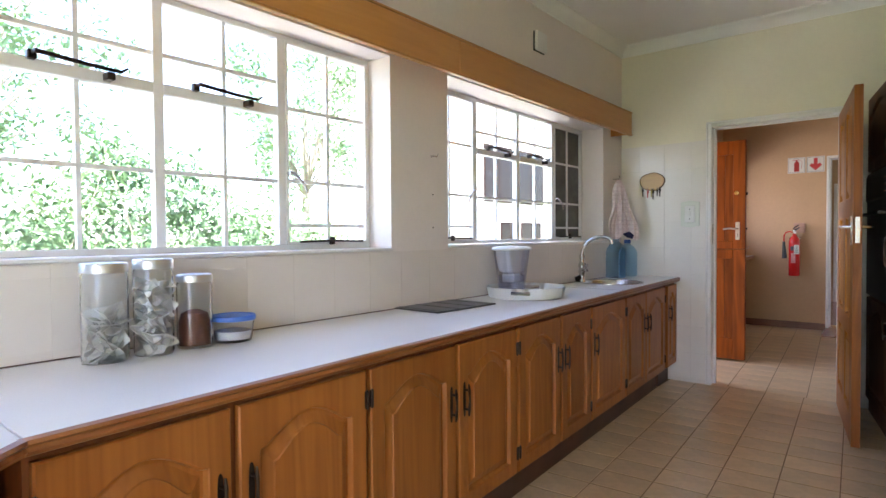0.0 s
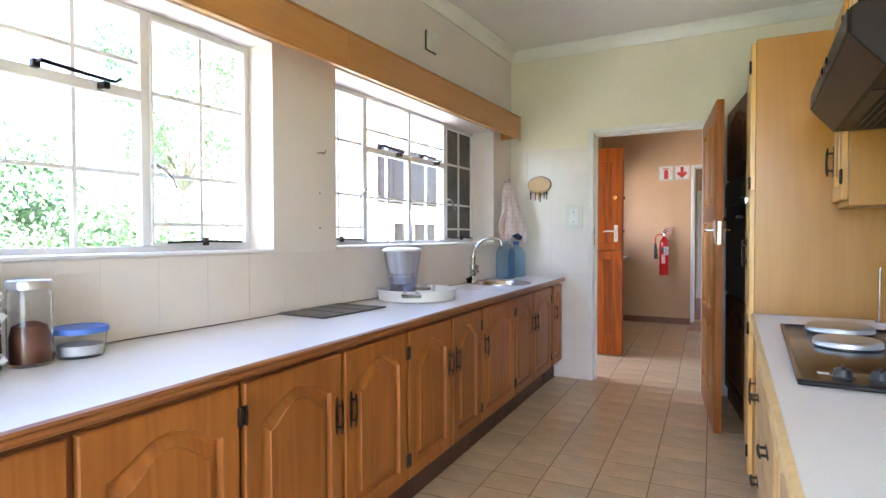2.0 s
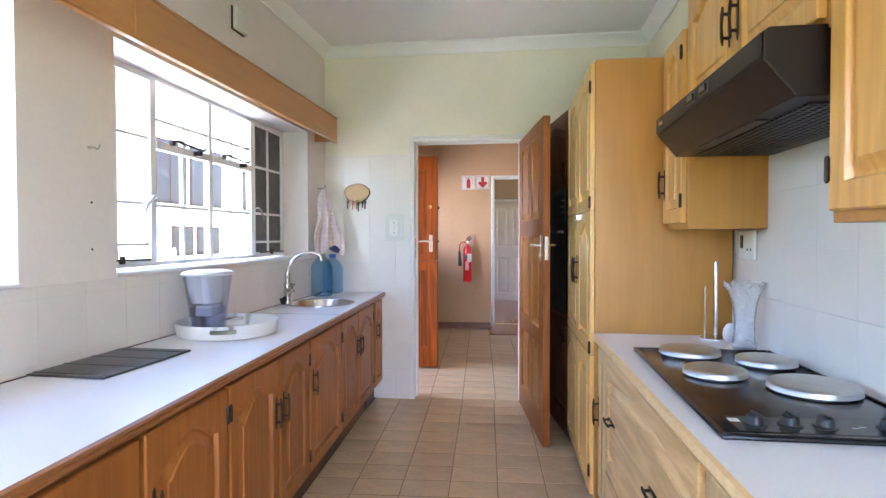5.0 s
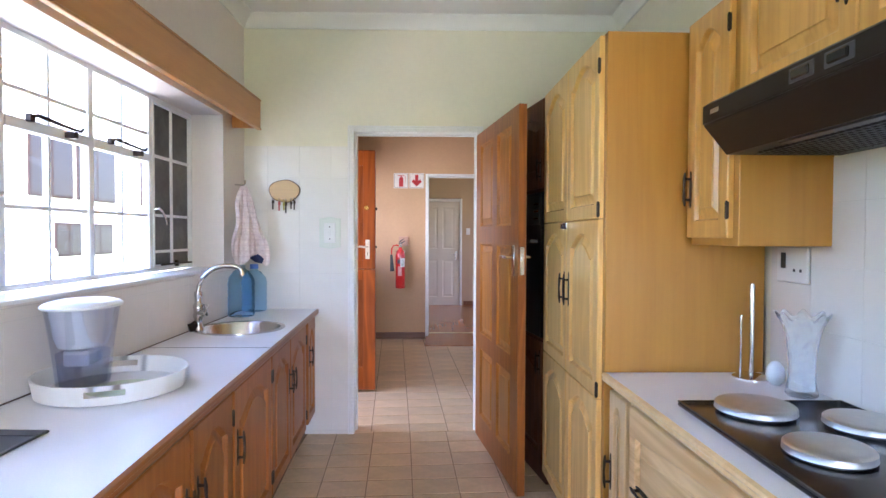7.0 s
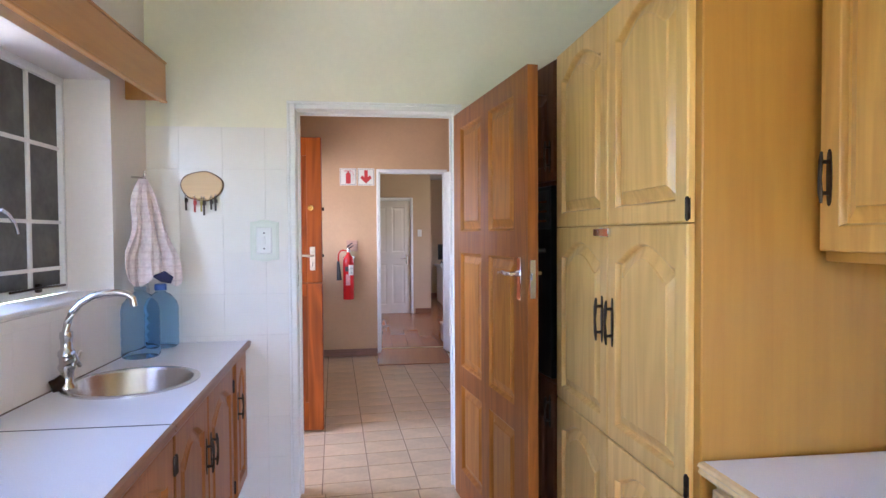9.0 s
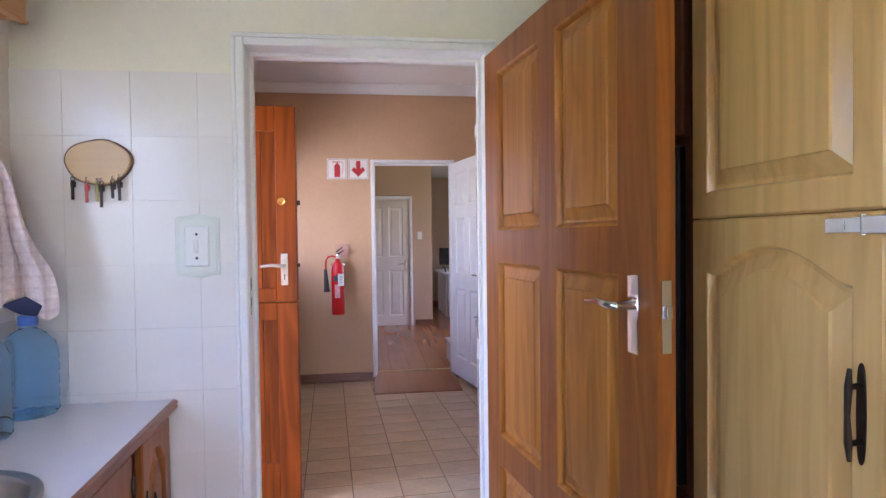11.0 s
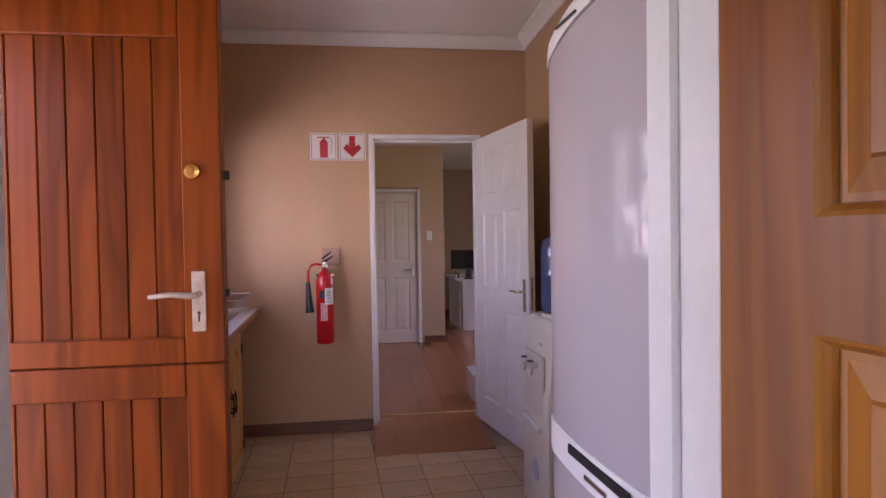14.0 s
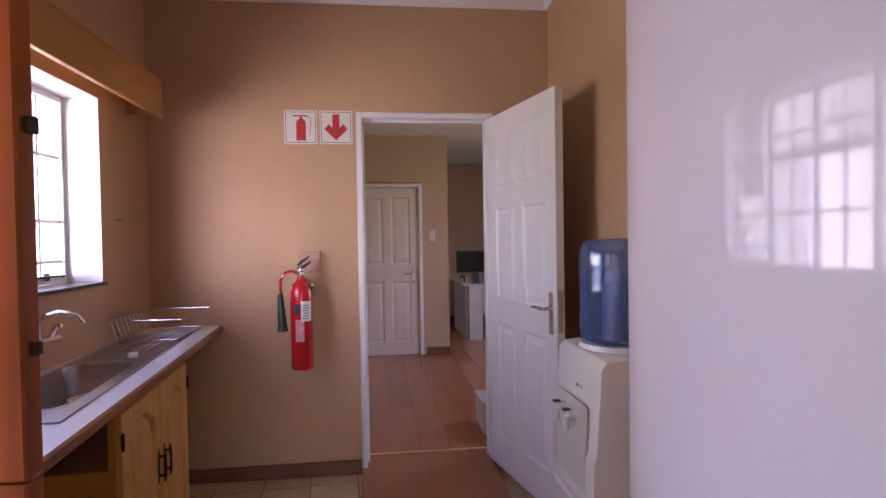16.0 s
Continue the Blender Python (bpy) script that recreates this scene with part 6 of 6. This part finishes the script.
def wrap(z0, z1, a0, a1, r=0.0606, n=12):
    bm = bmesh.new()
    rows = [[bm.verts.new((rr * math.cos(radians(a0 + (a1 - a0) * i / n)), rr * math.sin(radians(a0 + (a1 - a0) * i / n)), z)) for rr, z in ((r, z0), (r, z1), (r - 0.0012, z1), (r - 0.0012, z0))] for i in range(n + 1)]
    for p, q in zip(rows, rows[1:]):
        for k in range(4):
            bm.faces.new((p[k], q[k], q[(k + 1) % 4], p[(k + 1) % 4]))
    bmesh.ops.recalc_face_normals(bm, faces=bm.faces[:])
    return bm


part("label", wrap(0.27, 0.38, -85, -25), M["white_plastic"], cyl, "white paper label with small print")
part("label", wrap(0.31, 0.365, -125, -88), M["black_plastic"], cyl, "dark label")
part("label", wrap(0.16, 0.28, -115, -70, 0.0604), mat("pink_label", (0.62, 0.28, 0.27), 0.5, var=0.25, scale=60), cyl, "pale red label with small print")
for k in range(6):
    part("print_bar", wrap(0.285 + k * 0.014, 0.289 + k * 0.014, -80 + (k % 3) * 3, -35 - (k % 2) * 8, 0.0612), M["grey_top"], cyl)
part("valve", lathe([(0.0, 0.565), (0.014, 0.565), (0.016, 0.545), (0.024, 0.54), (0.024, 0.52), (0.0, 0.52)], 20), M["chrome"], ob, "brass valve", True)
part("carry_handle", prism([(-0.02, 0.56), (0.01, 0.575), (0.055, 0.60), (0.06, 0.592), (0.02, 0.56), (0.0, 0.55)], -0.014, 0.014, axis="y", bevel=0.002), M["black_plastic"], ob, "black squeeze handle")
part("squeeze_lever", prism([(-0.02, 0.578), (0.0, 0.60), (0.045, 0.628), (0.05, 0.62), (0.01, 0.588), (-0.01, 0.572)], -0.012, 0.012, axis="y", bevel=0.002), M["black_plastic"], ob, "black lever")
part("hose", tube([(-0.015, -0.01, 0.535), (-0.05, -0.02, 0.545), (-0.085, -0.02, 0.535), (-0.105, -0.02, 0.50), (-0.108, -0.02, 0.45), (-0.106, -0.02, 0.42)], 0.008), M["red_gloss"], ob, "short red hose", True)
part("horn", lathe([(0.0, 0.21), (0.012, 0.21), (0.016, 0.19), (0.026, 0.02), (0.031, 0.0), (0.028, 0.0), (0.014, 0.18), (0, 0.18)], 24, at=(-0.100, -0.02, 0.215), turn=Matrix.Rotation(radians(-3), 4, "Y")), M["black_plastic"], ob, "black discharge horn", True)
part("wall_bracket", boxes((-0.02, 0.02, 0.06, (YF - EY) / 1.019, 0.44, 0.50), (-0.062, 0.062, 0.0605, 0.066, 0.455, 0.47)), M["steel"], ob)

# the two fire signs
M["sign_white"] = mat("sign_white", (0.74, 0.70, 0.64), 0.4, var=0.03)
M["sign_red"] = mat("sign_red", (0.50, 0.03, 0.03), 0.45, var=0.05)
for x0, sort in ((-1.024, "extinguisher"), (-0.820, "arrow")):
    ob = thing("fire_sign", "square white sign with a red " + ("fire extinguisher symbol" if sort == "extinguisher" else "downward arrow"), "sign", pose(x0, YF, 1.967) @ Matrix.Scale(1.02, 4), "fire signs on the wall")
    part("plate", boxes((0, 0.186, -0.003, 0, 0, 0.193), bevel=0.0008), M["sign_white"], ob)
    part("border", boxes((0.008, 0.178, -0.0036, -0.0031, 0.008, 0.011), (0.008, 0.178, -0.0036, -0.0031, 0.182, 0.185), (0.008, 0.011, -0.0036, -0.0031, 0.0115, 0.1815), (0.175, 0.178, -0.0036, -0.0031, 0.0115, 0.1815)), M["grey_top"], ob, "thin dark border")
    if sort == "arrow":
        sym = prism([(0.093, 0.022), (0.158, 0.085), (0.135, 0.115), (0.113, 0.095), (0.113, 0.172), (0.073, 0.172), (0.073, 0.095), (0.051, 0.115), (0.028, 0.085)], -0.0042, -0.0032)
        part("symbol", sym, M["sign_red"], ob, "red arrow")
    else:
        sym = prism([(0.068, 0.02), (0.122, 0.02), (0.122, 0.125), (0.112, 0.14), (0.103, 0.145), (0.103, 0.156), (0.087, 0.156), (0.087, 0.145), (0.078, 0.14), (0.068, 0.125)], -0.0042, -0.0032)
        box(sym, 0.05, 0.13, -0.0042, -0.0032, 0.158, 0.166)
        part("symbol", sym, M["sign_red"], ob, "red extinguisher shape")
        part("hose_line", tube([(0.128, -0.0038, 0.162), (0.148, -0.0038, 0.15), (0.152, -0.0038, 0.12), (0.146, -0.0038, 0.08), (0.144, -0.0038, 0.05)], 0.002, sides=5), M["sign_red"], ob)

ob = thing("ceiling_lamp", "plain square ceiling light in the scullery", "lamp", pose(-0.708, 7.105, ZP2 - 0.05))
part("housing", boxes((-0.09, 0.09, -0.09, 0.09, 0.0, 0.05), bevel=0.008), M["white_plastic"], ob)
part("diffuser", boxes((-0.075, 0.075, -0.075, 0.075, -0.012, 0.0), bevel=0.004), M["white_plastic"], ob)

# strike plate in the kitchen door's frame
ob = thing("strike_plate", "worn steel strike plate in the door frame", "plate", pose(DK0 + 0.0025, YN + 0.03, 1.13))
part("plate", boxes((-0.002, 0.0, -0.012, 0.012, 0.0, 0.16), bevel=0.0004), M["steel"], ob)
part("keyhole", boxes((0.0, 0.0008, -0.006, 0.006, 0.03, 0.06), (0.0, 0.0008, -0.006, 0.006, 0.09, 0.13)), M["black_plastic"], ob)

# ---- hall and office ----
ob = thing("hall_switch", "white light switch on the hall wall", "switch", pose(0.14, YH - 0.001, 1.425))
part("plate", boxes((-0.035, 0.035, -0.01, 0, -0.06, 0.06), bevel=0.004), M["white_plastic"], ob)
part("rocker", boxes((-0.01, 0.01, -0.015, -0.01, -0.02, 0.02), bevel=0.003), M["white_plastic"], ob)
DYK, DZK = 12.3, STEP + 0.74
M["desk_white"] = mat("pale_desk", (0.62, 0.58, 0.54), 0.4, var=0.05, scale=4)
ob = thing("office_desk", "pale office desk with panel legs", "desk", pose(0.60, DYK, STEP))
part("desktop", boxes((0, 1.6, 0, 1.25, 0.71, 0.74), bevel=0.003), M["desk_white"], ob)
part("leg", boxes((0.09, 0.27, 0.04, 0.07, 0, 0.71)), M["desk_white"], ob)
part("leg", boxes((0.05, 0.08, 0.08, 1.2, 0, 0.71)), M["desk_white"], ob)
part("modesty_panel", boxes((0.28, 1.5, 0.05, 0.07, 0.36, 0.705)), M["desk_white"], ob)
ob = thing("computer_monitor", "black flat computer monitor on the desk", "monitor", pose(0.81, DYK + 0.55, DZK, 0, 0, -8))
part("screen", boxes((-0.21, 0.21, -0.02, 0.02, 0.12, 0.42), bevel=0.006), M["black_plastic"], ob)
part("panel", boxes((-0.195, 0.195, -0.022, -0.0205, 0.14, 0.405)), M["black_gloss"], ob, "dark glossy screen")
part("stand", boxes((-0.03, 0.03, 0.0, 0.03, 0.0, 0.12), (-0.1, 0.1, -0.07, 0.09, 0.0, 0.012), bevel=0.003), M["steel"], ob)
ob = thing("desk_phone", "dark phone leaning in its cradle", "phone", pose(0.80, DYK + 0.14, DZK))
part("cradle", boxes((-0.06, 0.06, -0.05, 0.05, 0, 0.02), bevel=0.005), M["black_plastic"], ob)
part("handset", prism([(-0.03, 0.02), (0.0, 0.02), (0.03, 0.14), (0.0, 0.15)], -0.04, 0.04, axis="x"), M["black_plastic"], ob)
for k, (x, y, hh) in enumerate(((0.70, 0.30, 0.07), (0.735, 0.36, 0.09), (0.77, 0.42, 0.06), (0.715, 0.44, 0.11))):
    ob = thing("desk_bottle", "small dark bottle among clutter on the desk", "bottle", pose(x - 0.06, DYK + y, DZK), "clutter on the desk")
    part("bottle_body", lathe([(0, 0), (0.018, 0), (0.02, 0.004), (0.02, hh * 0.7), (0.01, hh * 0.82), (0.01, hh), (0, hh)], 14), M["grey_top"] if k % 2 else M["white_plastic"], ob, "", True)
ob = thing("desk_speaker", "small black desk speaker", "speaker", pose(1.08, DYK + 0.5, DZK))
part("case", boxes((-0.05, 0.05, -0.06, 0.06, 0.0, 0.19), bevel=0.006), M["black_plastic"], ob)
part("cone", lathe([(0.0, 0.0), (0.03, 0.004), (0.034, 0.0)], 18, at=(0, -0.061, 0.08), turn=Matrix.Rotation(radians(90), 4, "X")), M["grey_top"], ob)
ob = thing("storage_box", "low pale box standing behind the open door", "box", pose(0.37, 8.95, STEP))
part("carton", boxes((-0.16, 0.16, -0.15, 0.15, 0.0, 0.2), bevel=0.004), M["desk_white"], ob)
part("lid", boxes((-0.17, 0.17, -0.16, 0.16, 0.2, 0.225), bevel=0.004), M["desk_white"], ob)

# ---- tiles and planks ----


def tile_mesh(name, w, d, t, material, bev=0.003):
    """A tile lying flat, centred, with its top at 0 and chamfered edges."""
    bm = bmesh.new()
    lo = [bm.verts.new(p) for p in ((-w / 2, -d / 2, -t), (w / 2, -d / 2, -t), (w / 2, d / 2, -t), (-w / 2, d / 2, -t))]
    mi = [bm.verts.new((v.co.x, v.co.y, -bev)) for v in lo]
    hi = [bm.verts.new((v.co.x * (1 - 2 * bev / w), v.co.y * (1 - 2 * bev / d), 0)) for v in lo]
    for a, b in ((lo, mi), (mi, hi)):
        for k in range(4):
            bm.faces.new((a[k], a[(k + 1) % 4], b[(k + 1) % 4], b[k]))
    bm.faces.new(hi)
    bmesh.ops.recalc_face_normals(bm, faces=bm.faces[:])
    return mesh_of(name, bm, material)


def clipped(poly, x0, x1, y0, y1):
    """What is left of a polygon inside an upright rectangle."""
    for k, lim, sgn in ((0, x0, 1), (0, x1, -1), (1, y0, 1), (1, y1, -1)):
        out = []
        for p, q in zip(poly, poly[1:] + poly[:1]):
            dp, dq = sgn * (p[k] - lim), sgn * (q[k] - lim)
            if dp >= 0:
                out.append(p)
            if dp * dq < 0:
                f = dp / (dp - dq)
                out.append((p[0] + (q[0] - p[0]) * f, p[1] + (q[1] - p[1]) * f))
        poly = out
    return poly


cache = {}


def lay(parent, x0, x1, y0, y1, ox, oy, px, py, turn):
    """Floor tiles in a grid that is turned a little against the walls."""
    c, s = math.cos(turn), math.sin(turn)
    r2 = random.Random(3)
    g, gy = 0.0026, 0.0042
    key = (px, py)
    if key not in cache:
        cache[key] = tile_mesh("tile", px - 2 * g, py - 2 * gy, 0.006, M["tile_floor"], 0.0014)
    corners = [((x - ox) * c + (y - oy) * s, -(x - ox) * s + (y - oy) * c) for x in (x0, x1) for y in (y0, y1)]
    us, vs = [p[0] for p in corners], [p[1] for p in corners]
    for i in range(math.floor(min(us) / px), math.ceil(max(us) / px)):
        for j in range(math.floor(min(vs) / py), math.ceil(max(vs) / py)):
            quad = [(ox + u * c - v * s, oy + u * s + v * c) for u, v in ((i * px + g, j * py + gy), ((i + 1) * px - g, j * py + gy), ((i + 1) * px - g, (j + 1) * py - gy), (i * px + g, (j + 1) * py - gy))]
            cut = clipped(quad, x0, x1, y0, y1)
            if len(cut) < 3:
                continue
            dz = r2.uniform(-0.0005, 0.0003)
            if len(cut) == 4 and max(abs(a[0] - b[0]) + abs(a[1] - b[1]) for a, b in zip(quad, cut)) < 1e-6:
                o = new("tile", cache[key])
                o.location = (sum(p[0] for p in quad) / 4, sum(p[1] for p in quad) / 4, dz)
                o.rotation_euler = (r2.uniform(-0.002, 0.002), r2.uniform(-0.002, 0.002), turn)
            else:
                cx, cy = sum(p[0] for p in cut) / len(cut), sum(p[1] for p in cut) / len(cut)
                if max(abs(p[0] - cx) for p in cut) < 0.008 or max(abs(p[1] - cy) for p in cut) < 0.008:
                    continue
                o = new("tile", mesh_of("tile", prism([(p[0] - cx, p[1] - cy) for p in cut], -0.006, 0.0, axis="z"), M["tile_floor"]))
                o.location = (cx, cy, dz)
            o.parent = parent


TK, TS = math.atan(0.057), math.atan(0.068)
lay(floor_k, -1.36, 0.24, -0.6, YN + 0.05, -0.328, 3.333, 0.249, 0.1905, TK)
lay(floor_k, XW, XEP, YN + 0.053, 7.868, -0.507, 6.445, 0.266, 0.203, TS)
lay(floor_k, XW, -0.606, 7.869, YF, -0.507, 6.445, 0.266, 0.203, TS)
lay(floor_k, 0.195, XEP, 7.869, YF, -0.507, 6.445, 0.266, 0.203, TS)


def wall_tiles(parent, spots, w, h, m_of, glaze="tile_wall"):
    cc = {}
    for a, b, c, d in spots:
        key = (round(b - a, 3), round(d - c, 3))
        if key not in cc:
            cc[key] = tile_mesh("tile", key[0] - w, key[1] - h, 0.006, M[glaze], 0.0003)
        o = new("tile", cc[key])
        o.parent = parent
        o.matrix_basis = m_of((a + b) / 2, (c + d) / 2)


def cells(a0, a1, c0, c1, oa, oc, pw, ph):
    for i in range(math.floor((a0 - oa) / pw), math.ceil((a1 - oa) / pw)):
        for j in range(math.floor((c0 - oc) / ph), math.ceil((c1 - oc) / ph)):
            a, b = max(a0, oa + i * pw), min(a1, oa + (i + 1) * pw)
            c, d = max(c0, oc + j * ph), min(c1, oc + (j + 1) * ph)
            if b - a > 0.015 and d - c > 0.015:
                yield a, b, c, d


TZ = 1.957
fl, fr, ft = DK0 - 0.043, DK1 + 0.043, DKH + 0.043
areas = ((XW, fl, 0.0, TZ), (fr, -0.02, 0.0, TZ))
bed = setting("tiling", boxes(*[(a, b, YN - 0.003, YN, c, d) for a, b, c, d in areas]), M["tile_grout"], "pale glazed wall tiles around the doorway", "wall tiles")
for a, b, c, d in areas:
    wall_tiles(bed, cells(a, b, c, d, -1.410, 1.742 - 0.2145 * 9, 0.2125, 0.2145), 0.0006, 0.0006, lambda p, q: pose(p, YN - 0.006, q, 90))
bed2 = setting("tiling_2", boxes((XE - 0.003, XE, 1.0, 3.018, ZR - 0.03, 1.61)), M["tile_grout"], "white glazed tiles behind the hob", "wall tiles")
wall_tiles(bed2, cells(1.0, 3.018, ZR - 0.03, 1.61, 2.10, 1.058, 0.232, 0.205), 0.0009, 0.0009, lambda a, c: pose(XE - 0.006, a, c, 90, 0, -90))

bed3 = setting("tiling_3", boxes((XW, XW + 0.003, 0.0, YN - 0.01, ZT - 0.03, W1[2] - 0.006)), M["tile_cream"], "cream glazed tiles between worktop and window sills", "wall tiles")
wall_tiles(bed3, cells(0.0, YN - 0.01, ZT - 0.03, W1[2] - 0.006, 0.08, 1.742 - 0.2145 * 5, 0.2125, 0.2145), 0.0003, 0.0003, lambda a, c: pose(XW + 0.006, a, c, 90, 0, 90), "tile_cream")

# hall planks, and those on the ramp
planks = {}
for i in range(-9, 13):
    y = YF + 0.178
    run = (0.5, 0.92, 1.25)[i % 3]
    while y < 14.08:
        end = min(y + run, 14.08)
        key = round(end - y, 3)
        if key not in planks:
            planks[key] = tile_mesh("plank", 0.19, key - 0.0015, 0.004, M["laminate_floor"], 0.001)
        o = new("plank", planks[key])
        o.parent = floor_h
        o.location = (0.05 + i * 0.1915, (y + end) / 2, STEP)
        y, run = end, 1.25
